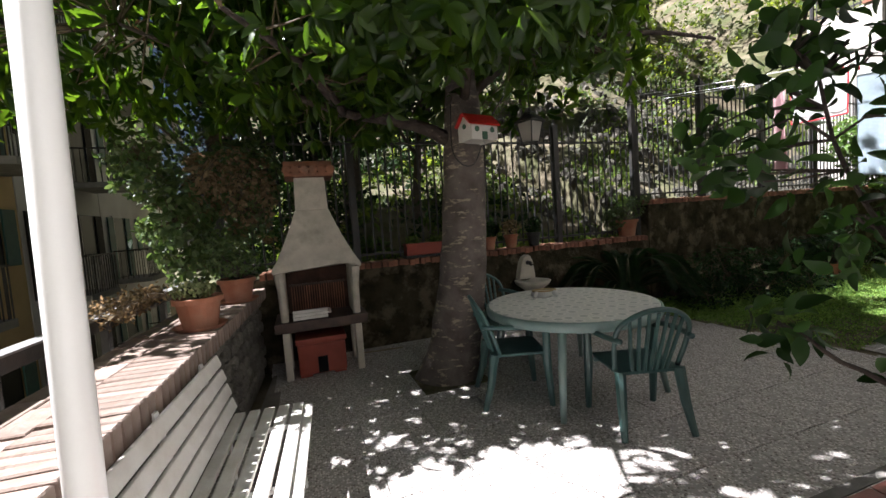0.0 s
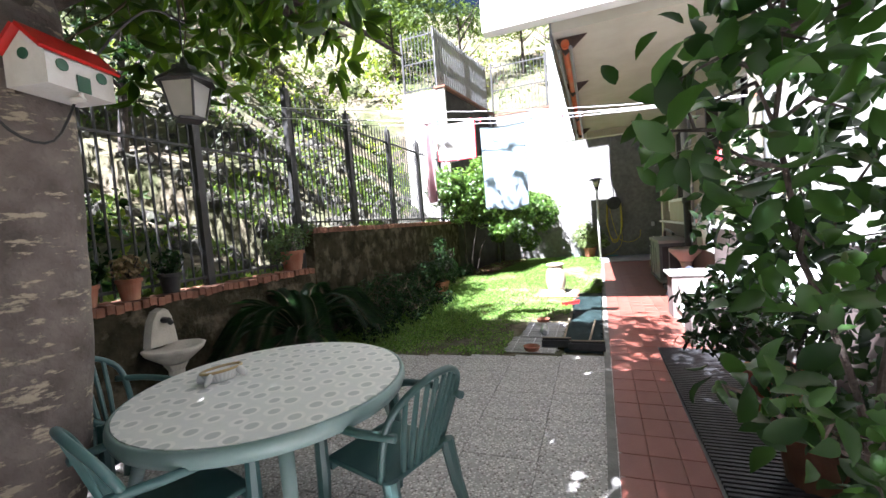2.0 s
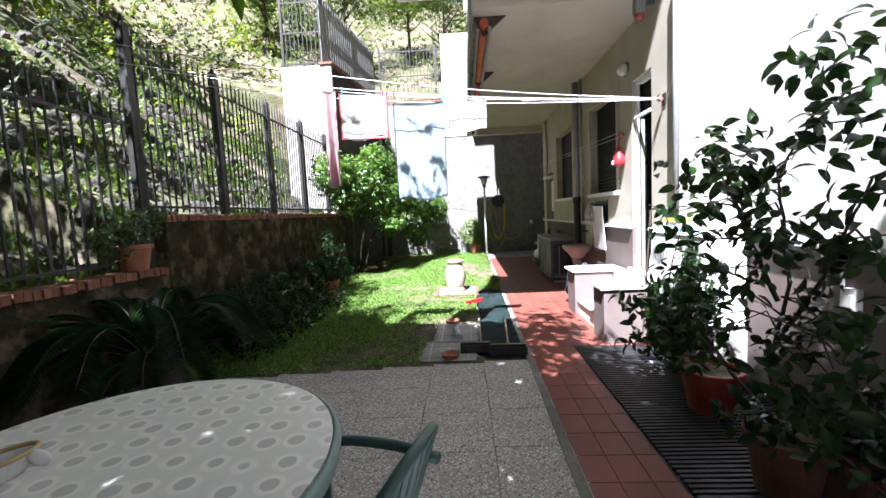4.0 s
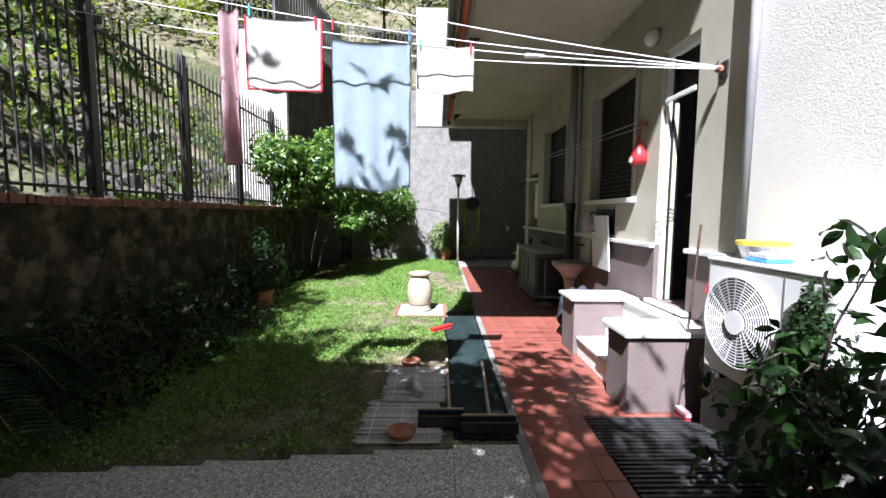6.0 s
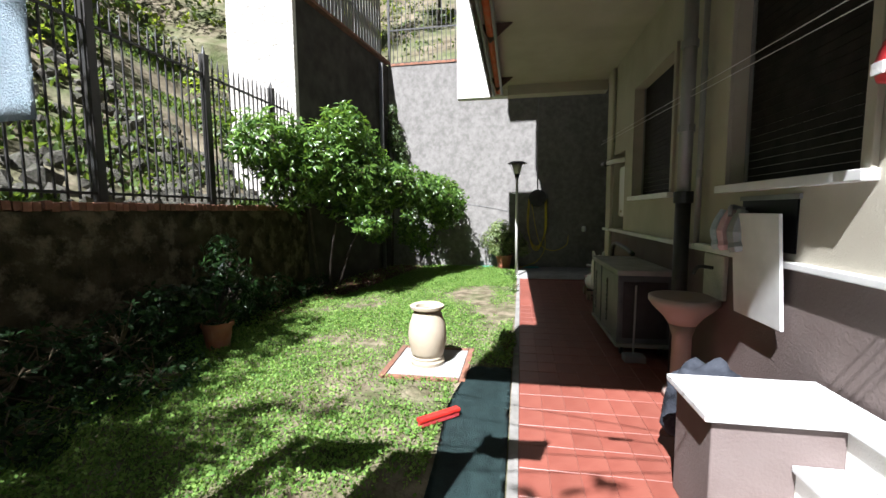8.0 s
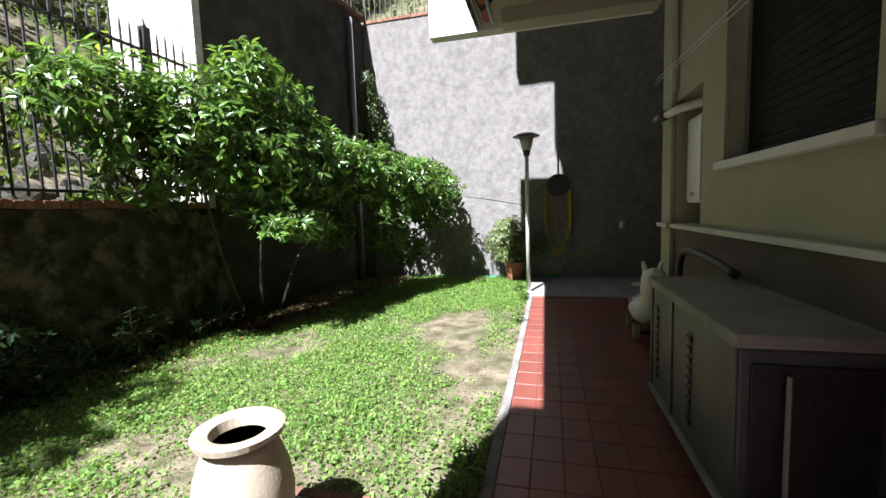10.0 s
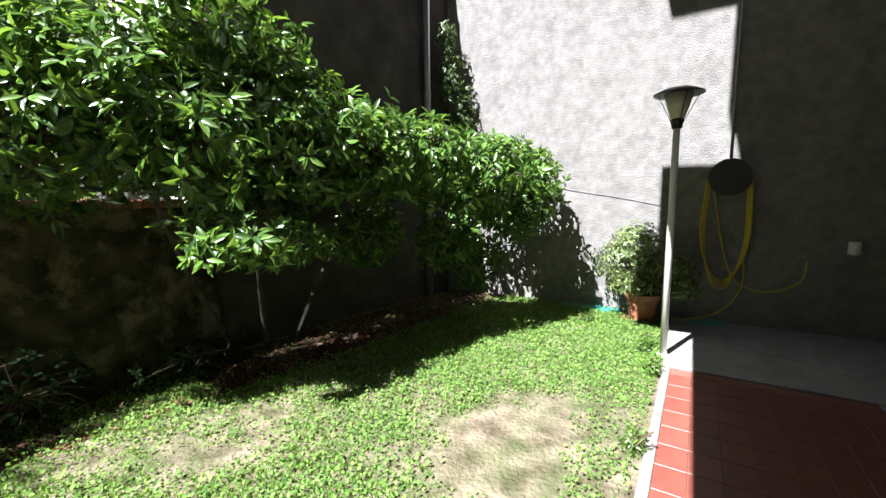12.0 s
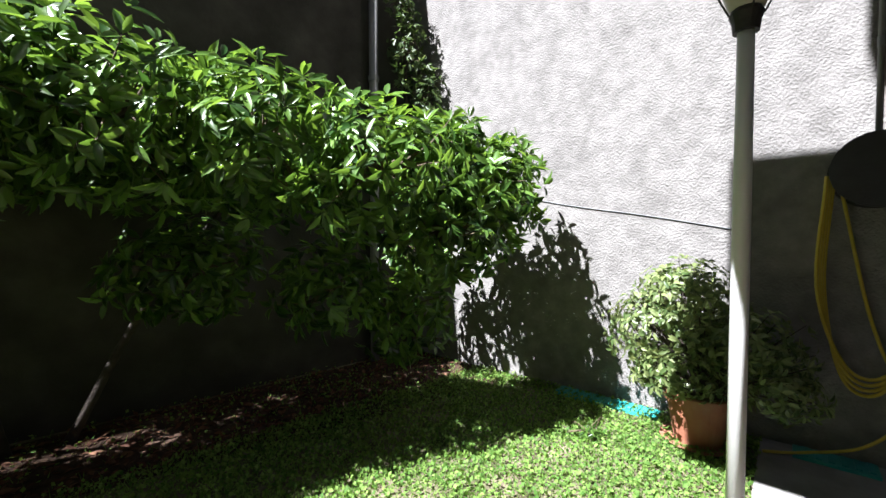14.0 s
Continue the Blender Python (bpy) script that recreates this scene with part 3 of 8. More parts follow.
tagged(part("wall_house_inner", box(0.9, 12.4, -6.3, -6.0, -0.1, 9.5), M["white"]), "plain wall closing the house", "wall", kind="structure")
tagged(part("wall_yard_end", box(12.4, 16.2, -6.3, -6.0, -0.1, 5.42), M["render"]), "plain wall closing the yard", "wall", kind="structure")
tagged(part("floor_inside", box(1.2, 11.82, -6.0, FACE - 0.35, 0.5, 0.66), M["marble"]), "dim floor inside the open door", "floor", kind="structure")
for n, (x0, x1) in enumerate(((5.35, DOOR[0]), (DOOR[1], 12.1))):
    tagged(part("trim_dado_cap", box(x0, x1, FACE - 0.01, FACE + 0.05, 1.165, 1.205, 0.006), M["marble"]), "white stone ledge along the house wall", "ledge", kind="structure")
tagged(part("trim_dado_cap_near", box(0.92, 5.3, FACE, FACE + 0.07, 1.165, 1.205, 0.006), M["marble"]), "white stone ledge along the house wall", "ledge", kind="structure")
tagged(part("trim_corner_post", box(11.8, 12.1, FACE + 0.004, FACE + 0.045, 0, 3.7, 0.01), M["cream"]), "cream corner pilaster of the house", "pilaster", kind="structure")
tagged(part("trim_pilaster_ledge", box(11.76, 12.14, FACE + 0.052, FACE + 0.085, 1.165, 1.205, 0.006), M["marble"]), "white stone ledge round the corner pilaster", "ledge", kind="structure")
# upper storey: overhanging slab, loggia end walls, upper wall
EAVE_Y, SOFFIT = 1.62, 3.72
tagged(part("ceiling", box(5.78, 12.6, -6.0, EAVE_Y, SOFFIT, 3.98, 0.005), M["cream"]), "cream underside of the overhanging balcony", "ceiling", kind="structure")
tagged(part("wall_upper_front", box(5.9, 12.5, 1.3, 1.44, 3.98, 5.0), M["white"]), "white balcony parapet", "wall", kind="structure")
tagged(part("wall_upper", box(5.32, 12.5, -0.6, FACE, 3.98, 9.5), M["cream"]), "cream upper house wall", "wall", kind="structure")
tagged(part("wall_loggia_near", box(5.6, 5.78, FACE, 2.44, 3.84, 6.3, 0.008), M["white"]), "white end wall of the balcony", "wall", kind="structure")
# height and depth set by the shadow edge on the back wall
tagged(part("wall_loggia_far", box(12.6, 12.78, FACE, 2.26, 3.6, 6.34, 0.008), M["white"]), "white end wall of the balcony", "wall", kind="structure")
# out of view: slab and walls added to step the back wall's shadow
tagged(part("ceiling_upper", box(5.6, 12.78, -6.0, 1.5, 6.7, 6.9), M["white"]), "unseen upper slab placed for its shadow", "ceiling", kind="structure")
tagged(part("wall_shadow_mid", box(12.6, 12.78, FACE, 1.58, 6.92, 8.38), M["white"]), "unseen upper wall placed for its shadow on the back wall", "wall", kind="structure")
tagged(part("wall_shadow_top", box(12.6, 12.78, FACE, 2.3, 8.4, 9.6), M["white"]), "unseen upper wall placed for its shadow on the back wall", "wall", kind="structure")
# out of view: starts where the sun triangle on the house wall needs it
tagged(part("roof", box(1.55, 12.9, -6.3, 1.5, 9.5, 9.7), M["roof"]), "unseen flat house roof, near edge set for its shadow", "roof", kind="structure")
tagged(part("trim_eave_beam", box(12.35, 12.6, FACE, EAVE_Y - 0.3, 3.55, 3.72, 0.008), M["cream"]), "cream beam at the end of the soffit", "beam", kind="structure")

# ---- pavings below the pieces ----
tagged(part("floor_path", prism([(-3.0, 0.74), (5.38, 0.7), (5.38, FACE + 0.03), (13.93, FACE + 0.03), (13.93, edge_y(13.93)), (-3.0, edge_y(-3))], -0.1, -0.006), M["grout"]), "red tiled path along the house", "path", kind="structure")
tagged(part("floor_patio", prism([(-0.58, edge_y(0) + 0.06), (patio_end(1.25), edge_y(5) + 0.06), (patio_end(5.06), 5.06), (-0.3, 5.06)], -0.1, -0.012), M["mortar"]), "cement bed under the patio slabs", "patio", kind="structure")
tagged(part("kerb_path", prism([(-3.0, edge_y(-3)), (13.95, edge_y(13.95)), (13.95, edge_y(13.95) + 0.06), (-3.0, edge_y(-3) + 0.06)], -0.1, 0.006), M["kerb"]), "narrow pale concrete kerb beside the red path", "kerb", kind="structure")
tagged(part("floor_yard", prism([(13.95, -6), (15.82, -6), (15.82, 1.12), (13.95, 1.12)], -0.1, 0.002), M["concrete"]), "pale concrete strip before the back wall", "floor", kind="structure")
tagged(part("floor_yard_side", prism([(12.08, -6), (13.95, -6), (13.95, FACE + 0.03), (12.08, FACE + 0.03)], -0.1, -0.004), M["concrete"]), "concrete yard beside the house", "floor", kind="structure")
tagged(part("floor_gutter", prism([(0.9, FACE + 0.02), (5.38, FACE + 0.02), (5.38, 0.7), (0.9, 0.735)], -0.2, -0.05), M["concrete"]), "concrete channel under the grating", "floor", kind="structure")
tagged(part("floor_porch", prism([(-3.0, -6.0), (0.9, -6.0), (0.9, 0.735), (-3.0, 0.74)], -0.1, -0.004), M["concrete"]), "concrete ground beside the house", "floor", kind="structure")
tagged(part("wall_porch", box(-3.2, -3.0, -6.0, 1.25, -0.1, 2.9), M["cream"]), "plain cream wall closing the terrace", "wall", kind="structure")
tagged(part("wall_porch_rear", box(-3.2, 0.9, -6.2, -6.0, -0.1, 2.9), M["cream"]), "plain cream wall closing the terrace", "wall", kind="structure")
tagged(part("floor_patio_rear", prism([(-3.0, edge_y(-3) + 0.06), (-0.62, edge_y(0) + 0.06), (-0.62, 1.3), (-3.0, 1.3)], -0.1, 0.0), M["concrete"]), "concrete at the terrace end", "floor", kind="structure")

# ---- parapet on the street side ----
def par_x(y):
    """The inner face of the parapet."""
    return -0.704 + 0.07 * y


PTOP = 0.9
tagged(part("wall_parapet", prism([(par_x(1.0) - 0.1, 1.0), (par_x(5.05) - 0.1, 5.05), (par_x(5.05) - 0.66, 5.05), (par_x(1.0) - 0.66, 1.0)], -7, PTOP - 0.07), M["mortar"]), "rubble stone parapet with brick top", "wall", kind="structure")
tagged(part("wall_parapet_rear", box(-3.2, par_x(1) - 0.66, 1.25, 1.5, -7, 0.9), M["stone"]), "plain parapet closing the terrace", "wall", kind="structure")
def parapet_rail():
    r = thing("parapet_rail", "flat metal rail along the parapet edge, coloured with shaded side and sunlit top", "rail")
    lo, hi = PTOP + 0.1, PTOP + 0.17
    # black beam: the shade on the rail's side is in its colour
    part("beam", prism([(par_x(1.0) - 0.6, 1.0), (par_x(5.05) - 0.6, 5.05), (par_x(5.05) - 0.68, 5.05), (par_x(1.0) - 0.68, 1.0)], lo, hi), M["iron"], r)
    # pale plate paints the sunlit top of the rail
    part("cap", prism([(par_x(1.0) - 0.595, 1.0), (par_x(5.05) - 0.595, 5.05), (par_x(5.05) - 0.685, 5.05), (par_x(1.0) - 0.685, 1.0)], hi + 0.001, hi + 0.012), M["galv"], r, "top plate coloured pale as if sunlit")
    for y in (1.3, 2.2, 3.1, 4.0, 4.9):
        part("post", box(par_x(y) - 0.66, par_x(y) - 0.62, y - 0.03, y + 0.03, PTOP - 0.12, lo), M["iron"], r)


parapet_rail()

# ================= fence on the garden wall =================
def fence():
    f = thing("iron_fence", "black painted iron picket fence on the garden wall", "fence")
    post = box(-0.042, 0.042, -0.042, 0.042, 0, 1, 0.004)
    bmesh.ops.create_cone(post, cap_ends=True, segments=8, radius1=0.03, radius2=0.0, depth=0.06, matrix=Matrix.Translation((0, 0, 1.03)))
    first = part("post", post, M["iron"], f)
    pick = tube([(0, 0, 0), (0, 0, 0.955), (0, 0, 1.0)], [0.0125, 0.0125, 0.002], 6)
    pk = part("picket", pick, M["iron"], f)
    runs = ((-0.77, 5.2, 1.06, 1.72), (5.2, 11.75, 1.62, 1.93))
    used = False
    for x0, x1, zb, h in runs:
        n = round((x1 - x0) / 1.5)
        for k in range(n + 1):
            x = x0 + k * 1.5
            if x > x1 + 0.3:
                continue
            o = first if not used else first.copy()
            if used:
                scene.collection.objects.link(o)
            used = True
            o.matrix_basis = Matrix.LocRotScale((x, 5.2, zb - 0.1), None, (1, 1, h + 0.12))
        for z in (zb + 0.09, zb + h - 0.24):
            part("rail", box(x0, x1, 5.185, 5.215, z - 0.014, z + 0.014, 0.003), M["iron"], f)
        m = int((x1 - x0) / 0.108)
        for k in range(1, m):
            x = x0 + k * 0.108
            if min(abs((x - x0) % 1.5), abs(1.5 - (x - x0) % 1.5)) < 0.035:
                continue
            o = pk.copy()
            scene.collection.objects.link(o)
            o.matrix_basis = Matrix.LocRotScale((x, 5.2, zb + 0.03), None, (1, 1, h - 0.03 + 0.05 * RNG.random()))
    pk.matrix_basis = Matrix.LocRotScale((11.7, 5.2, 1.65), None, (1, 1, 1.9))


fence()


def plain_fence(name, label, a, b, z, h, step, material, board=0.0):
    """A run of fence between two plan points."""
    f = thing(name, label, "fence")
    a, b = Vector((*a, z)), Vector((*b, z))
    d = b - a
    n = int(d.length / step)
    turn = Matrix.Rotation(math.atan2(d.y, d.x), 4, "Z")
    bar = part("slat" if board else "picket", box(-max(board, 0.016) / 2, max(board, 0.016) / 2, -0.008, 0.008, 0, 1), material, f)
    for k in range(n + 1):
        o = bar if k == 0 else bar.copy()
        if k:
            scene.collection.objects.link(o)
        o.matrix_basis = Matrix.Translation(a + d * (k / n)) @ turn @ Matrix.Diagonal((1, 1, h * (1 + 0.01 * math.sin(k * 1.7)), 1))
    for zz in (0.1, h * 0.5, h - 0.12):
        bm = box(0, d.length, 0.009, 0.035, zz - 0.018, zz + 0.018)
        part("rail", bm, M["iron"], f).matrix_basis = Matrix.Translation(a) @ turn
    for k in range(int(d.length / 2) + 1):
        part("post", box(-0.03, 0.03, 0.0, 0.06, 0, h + 0.05), M["iron"], f).matrix_basis = Matrix.Translation(a + d.normalized() * min(2.0 * k, d.length - 0.05)) @ turn


plain_fence("terrace_fence", "black iron fence above the back wall", (15.95, 4.6), (15.95, -2.0), 5.43, 1.95, 0.12, M["iron"])
plain_fence("panel_fence", "grey metal panel fence on the tall wall", (12.0, 5.35), (15.8, 4.8), 5.52, 1.75, 0.14, M["greymetal"], 0.1)
plain_fence("pier_fence", "thin iron railing above the pier", (11.85, 6.35), (11.85, 5.35), 5.45, 1.75, 0.11, M["iron"])

# ================= trees and shrubs =================
def limb(parent, pts, r0, r1, material, name="limb"):
    c = curve_pts(pts, 6)
    return part(name, tube(c, [r0 + (r1 - r0) * i / (len(c) - 1) for i in range(len(c))], 10), material, parent, smooth=True)


def magnolia():
    rng = np.random.default_rng(3)
    t = thing("magnolia_tree", "magnolia tree with smooth grey trunk shading the patio", "tree", kind="")
    pts = [(1.33, 3.74, -0.08), (1.36, 3.73, 0.06), (1.41, 3.72, 0.3), (1.52, 3.7, 0.9), (1.58, 3.7, 1.45), (1.62, 3.7, 2.1), (1.64, 3.7, 2.6), (1.66, 3.72, 3.2), (1.7, 3.75, 4.2), (1.7, 3.8, 5.4)]
    rad = [0.34, 0.295, 0.252, 0.226, 0.213, 0.195, 0.165, 0.12, 0.08, 0.03]
    c = curve_pts(pts, 8)
    rr = np.interp(np.linspace(0, len(pts) - 1, len(c)), range(len(pts)), rad)
    bm = tube(c, list(rr), 28)
    for v in bm.verts:
        n3 = noise.noise(v.co * 3.0) * 0.022 + noise.noise(v.co * 11) * 0.007
        cx = Vector((1.45, 3.71, v.co.z))
        v.co += (v.co - cx).normalized() * n3 * (1 if v.co.z < 2.6 else 0.4)
    part("trunk", bm, M["bark"], t, smooth=True)
    limbs = [
        [(1.6, 3.7, 2.2), (1.3, 3.7, 2.36), (0.97, 3.7, 2.44), (0.5, 3.66, 2.5), (-0.1, 3.5, 2.66), (-0.9, 3.2, 2.9)],
        [(1.64, 3.7, 2.5), (1.55, 3.3, 2.85), (1.3, 2.6, 3.05), (0.9, 1.7, 3.15), (0.5, 1.0, 3.2)],
        [(1.64, 3.7, 2.6), (2.0, 3.5, 2.9), (2.5, 3.2, 3.05), (3.2, 2.9, 3.05), (3.7, 2.7, 2.95)],
        [(1.66, 3.72, 3.1), (2.2, 4.0, 3.5), (3.0, 4.2, 3.8), (3.8, 4.1, 4.0)],
        [(1.66, 3.72, 3.2), (1.0, 3.9, 3.7), (0.2, 4.2, 4.1), (-0.5, 4.4, 4.3)],
        [(1.68, 3.72, 3.6), (2.0, 3.0, 4.1), (2.5, 2.2, 4.4), (2.9, 1.6, 4.4)],
        [(1.7, 3.75, 4.0), (1.3, 3.0, 4.6), (0.9, 2.4, 4.9)],
        [(1.3, 2.6, 3.05), (1.7, 2.2, 3.0), (2.2, 1.9, 2.9)],
        [(0.5, 3.66, 2.5), (0.2, 3.0, 2.62), (-0.2, 2.3, 2.62)],
        [(2.5, 3.2, 3.05), (2.6, 2.9, 2.85), (2.7, 2.7, 2.7)],
        [(0.9, 1.7, 3.15), (0.6, 1.1, 3.6), (0.2, 0.5, 3.9), (-0.5, 0.4, 4.0)],
        [(0.6, 1.1, 3.6), (1.0, 0.8, 3.8), (1.5, 0.5, 3.9)],
        [(1.7, 3.75, 4.2), (2.2, 4.5, 5.2), (3.2, 5.2, 6.0), (4.6, 5.6, 6.3)],
    ]
    tips = []
    for i, p in enumerate(limbs):
        limb(t, p, 0.075 if i == 0 else 0.05, 0.012, M["darkbark"])
        c = curve_pts(p, 6)
        tips += c[len(c) // 3:]
    tips = np.array([tuple(v) for v in tips])
    n = 2500
    d = rng.normal(size=(n, 3))
    d /= np.linalg.norm(d, axis=1, keepdims=True)
    r = rng.random(n) ** 0.45
    cen = np.array((1.25, 3.15, 4.1)) + d * r[:, None] * np.array((2.75, 2.45, 1.95))
    low = 2.36 + 0.35 * np.array([noise.noise((x * 1.1, y * 1.1, 2.0)) for x, y, z in cen]) + 0.05 * np.hypot(cen[:, 0] - 1.3, cen[:, 1] - 3.4)
    cen[:, 2] = np.maximum(cen[:, 2], low + rng.random(n) * 0.35)
    near = tips[rng.integers(0, len(tips), 420)] + rng.normal(size=(420, 3)) * (0.25, 0.25, 0.14)
    lowleft = np.stack([rng.uniform(-2.3, 1.1, 760), rng.uniform(2.9, 4.9, 760), 2.5 + 1.6 * rng.random(760) ** 1.4], 1)
    # high leaves, dense enough to block the sun from the lawn
    ud = rng.normal(size=(1300, 3))
    ud /= np.linalg.norm(ud, axis=1, keepdims=True)
    upper = np.array((1.6, 4.7, 5.3)) + ud * (rng.random((1300, 1)) ** 0.4) * np.array((2.3, 2.2, 1.7))
    front = np.stack([rng.uniform(0.3, 1.9, 260), rng.uniform(1.7, 3.1, 260), rng.uniform(2.45, 3.1, 260)], 1)
    # leaves added above the house side to shade the path
    hs = rng.normal(size=(620, 3))
    hs /= np.linalg.norm(hs, axis=1, keepdims=True)
    house = np.array((0.35, 0.55, 3.85)) + hs * (rng.random((620, 1)) ** 0.4) * np.array((1.35, 0.5, 0.5))
    over = np.stack([rng.uniform(-1.2, 1.6, 620), rng.uniform(0.8, 2.0, 620), rng.uniform(3.4, 4.4, 620)], 1)
    # unseen leaf masses added to shade the lawn and the barbecue
    hs = rng.normal(size=(1500, 3))
    hs /= np.linalg.norm(hs, axis=1, keepdims=True)
    hs *= rng.random((1500, 1)) ** 0.4
    lawn_bbq_shade = np.vstack([np.array((1.55, 4.65, 5.9)) + hs[:620] * (1.45, 1.35, 0.6), np.array((4.3, 5.66, 6.3)) + hs[620:920] * (1.8, 0.75, 0.5), np.array((-1.3, 4.9, 4.7)) + hs[920:] * (1.9, 1.4, 0.45)])
    # unseen leaf layer added to break up sun on patio and path
    patio_shade = np.stack([rng.uniform(0.2, 3.3, 620), rng.uniform(1.5, 4.4, 620), rng.uniform(4.65, 5.4, 620)], 1)
    cen = np.vstack([cen, near, lowleft, front, upper, house, over, lawn_bbq_shade, patio_shade])
    # leaves taken out along the sun's way, for a sun patch on the patio
    keep = ~((np.hypot((cen[:, 0] + 0.7 * cen[:, 2] - 0.95) / 0.95, (cen[:, 1] - 0.21 * cen[:, 2] - 1.9) / 0.55) < 1) & (rng.random(len(cen)) < 0.93))
    # leaves thinned so that the sun reaches the washing lines past the crown
    far = 5.35 - cen[:, 0]
    sy, sz = cen[:, 1] - 0.303 * far, cen[:, 2] - 1.428 * far
    keep &= ~((sy > 1.3) & (sy < 3.4) & (sz > 1.5) & (sz < 3.0) & (rng.random(len(cen)) < 0.91))
    # the crown stays high on the house side
    keep &= ~((cen[:, 1] < 0.95 * cen[:, 0]) & (cen[:, 0] > 1.5) & (cen[:, 2] < 4.5))
    keep &= ~((cen[:, 1] < 1.1) & (cen[:, 2] < 2.75))
    keep &= ~((cen[:, 0] > 2.75) & (cen[:, 2] < 3.0))
    keep &= ~((cen[:, 0] < 1.0) & (cen[:, 1] > 4.3) & (cen[:, 2] < 2.6))
    keep &= ~((np.hypot(cen[:, 0] - 1.62, cen[:, 1] - 3.4) < 0.75) & (cen[:, 2] < 2.72))
    cen = cen[keep]
    out = cen - np.array((1.3, 3.3, 3.2))
    out /= np.linalg.norm(out, axis=1, keepdims=True) + 1e-6
    out += rng.normal(size=out.shape) * 0.5 + np.array((0, 0, 0.15))
    out /= np.linalg.norm(out, axis=1, keepdims=True)
    at, al, fc = whorls(cen, out, 7, rng, 0.75, 0.3)
    m = len(at)
    leaves("crown", at, al, fc, rng.uniform(0.11, 0.205, m), rng.uniform(0.05, 0.08, m), L["magnolia"], t)
    # twigs from the limbs to the rosettes of leaves
    bm = bmesh.new()
    for q in cen[::5]:
        k = np.argmin(((tips - q) ** 2).sum(1))
        if np.linalg.norm(tips[k] - q) < 1.3:
            mid = (tips[k] + q) / 2 + rng.normal(size=3) * 0.06
            tube([tips[k], mid, q], [0.009, 0.006, 0.003], 4, bm)
    part("twig_work", bm, M["stick"], t)["kind"] = "stuff"


magnolia()
tagged(part("tree_pit", prism([(0.98, 3.38), (1.62, 3.38), (1.62, 4.0), (0.98, 4.0)], -0.1, 0.004), M["soil"]), "bare square of earth round the tree trunk", "tree pit", kind="structure")


def pot(parent, r, h, material, name="pot"):
    return part(name, lathe([(r * 0.68, 0), (r * 0.9, h * 0.8), (r * 0.92, h * 0.82), (r * 1.02, h * 0.83), (r * 1.03, h * 0.98), (r * 1.0, h), (r * 0.9, h), (r * 0.87, h * 0.88), (0.01, h * 0.88)], 24), material, parent, smooth=False)


def potted(name, label, at, r, h, material, blobs, n, size, leafm, stems=(), seed=1, shell=0.3, category="potted plant", per=5, group="", saucer=False, width=0.45, twigs=7, loose=0.0):
    rng = np.random.default_rng(seed)
    p = thing(name, label, category, pose(*at), group)
    pot(p, r, h, material)
    part("earth", lathe([(r * 0.86, h * 0.86), (r * 0.86, h * 0.91), (0.01, h * 0.93)], 16), M["soil"], p)
    if saucer:
        part("saucer", lathe([(r * 0.9, -0.0), (r * 1.12, 0.03), (r * 1.08, 0.03), (r * 0.8, 0.012)], 20), material, p)
    cs = [(b[0], b[1], b[2]) for b in blobs]
    rs = [b[3:] if len(b) > 4 else (b[3],) * 3 for b in blobs]
    c, d = clumps(cs, rs, n, rng, shell)
    a, al, f = whorls(c, d, per, rng, 0.8, 0.2)
    m = len(a)
    if loose:
        a, f = a + rng.normal(size=(m, 3)) * loose, f * 0.5 + rng.normal(size=(m, 3)) * 0.45 + np.array((0, 0, 0.6))
    s = rng.uniform(0.65, 1.2, m) * size
    leaves("foliage", a, al, f, s, s * width, leafm, p, LEAF_OVATE if loose else LEAF8 if size > 0.05 else LEAF4)
    bm = bmesh.new()
    nodes = [(0, 0, h * 0.9)]
    for st in stems:
        c2 = curve_pts(st, 5)
        c2 = [Vector(q) + Vector((noise.noise((i * 0.4, seed, 0)), noise.noise((i * 0.4, seed, 9)), 0)) * (0.05 if i else 0) for i, q in enumerate(c2)]
        tube(c2, [0.013 - 0.009 * i / len(c2) for i in range(len(c2))], 7, bm)
        nodes += [tuple(q) for q in c2[2:]]
    nodes = np.array(nodes)
    for q in c[::twigs]:
        low = nodes[np.argmin(((nodes - q) ** 2).sum(1) + 0.5 * np.maximum(0, nodes[:, 2] - q[2]))]
        mid = (q + low) / 2 + rng.normal(size=3) * 0.03 + np.array((0, 0, 0.03))
        tube([low, mid, q], [0.006, 0.005, 0.0025], 4, bm)
    part("stem_work", bm, M["darkbark"], p)["kind"] = "stuff"
    return p


# large shrubs in pots along the white wall
potted("potted_shrub", "tall broad-leaved shrub in a clay pot leaning over the path", (1.95, 0.5, -0.03), 0.2, 0.34, M["terracotta"],
       [(-0.47, 0.52, 1.72, .12, .14, .2), (-0.32, 0.34, 1.98, .2, .2, .26), (-0.2, 0.16, 2.2, .25, .22, .24), (-0.24, 0.28, 1.45, .18, .18, .2), (-0.37, 0.44, 1.1, .09, .09, .08), (-0.12, 0.16, 0.95, .13, .12, .2), (-0.06, 0.06, 0.6, .13, .12, .15), (-0.12, 0.0, 1.75, .2, .2, .34), (-0.05, 0.02, 1.3, .16, .18, .22)], 250, 0.09, L["broad"],
       [[(0, 0, .3), (-0.05, 0.1, .9), (-0.2, 0.3, 1.5), (-0.35, 0.4, 2.0)], [(0, 0, .3), (0.02, 0.03, 1.0), (-0.12, 0.0, 1.6), (-0.1, 0.05, 2.4)], [(-0.03, 0.1, .8), (-0.2, 0.3, 0.95), (-0.37, 0.45, 1.1)]], 11, 0.1, per=3, width=0.52, twigs=5, loose=0.045)
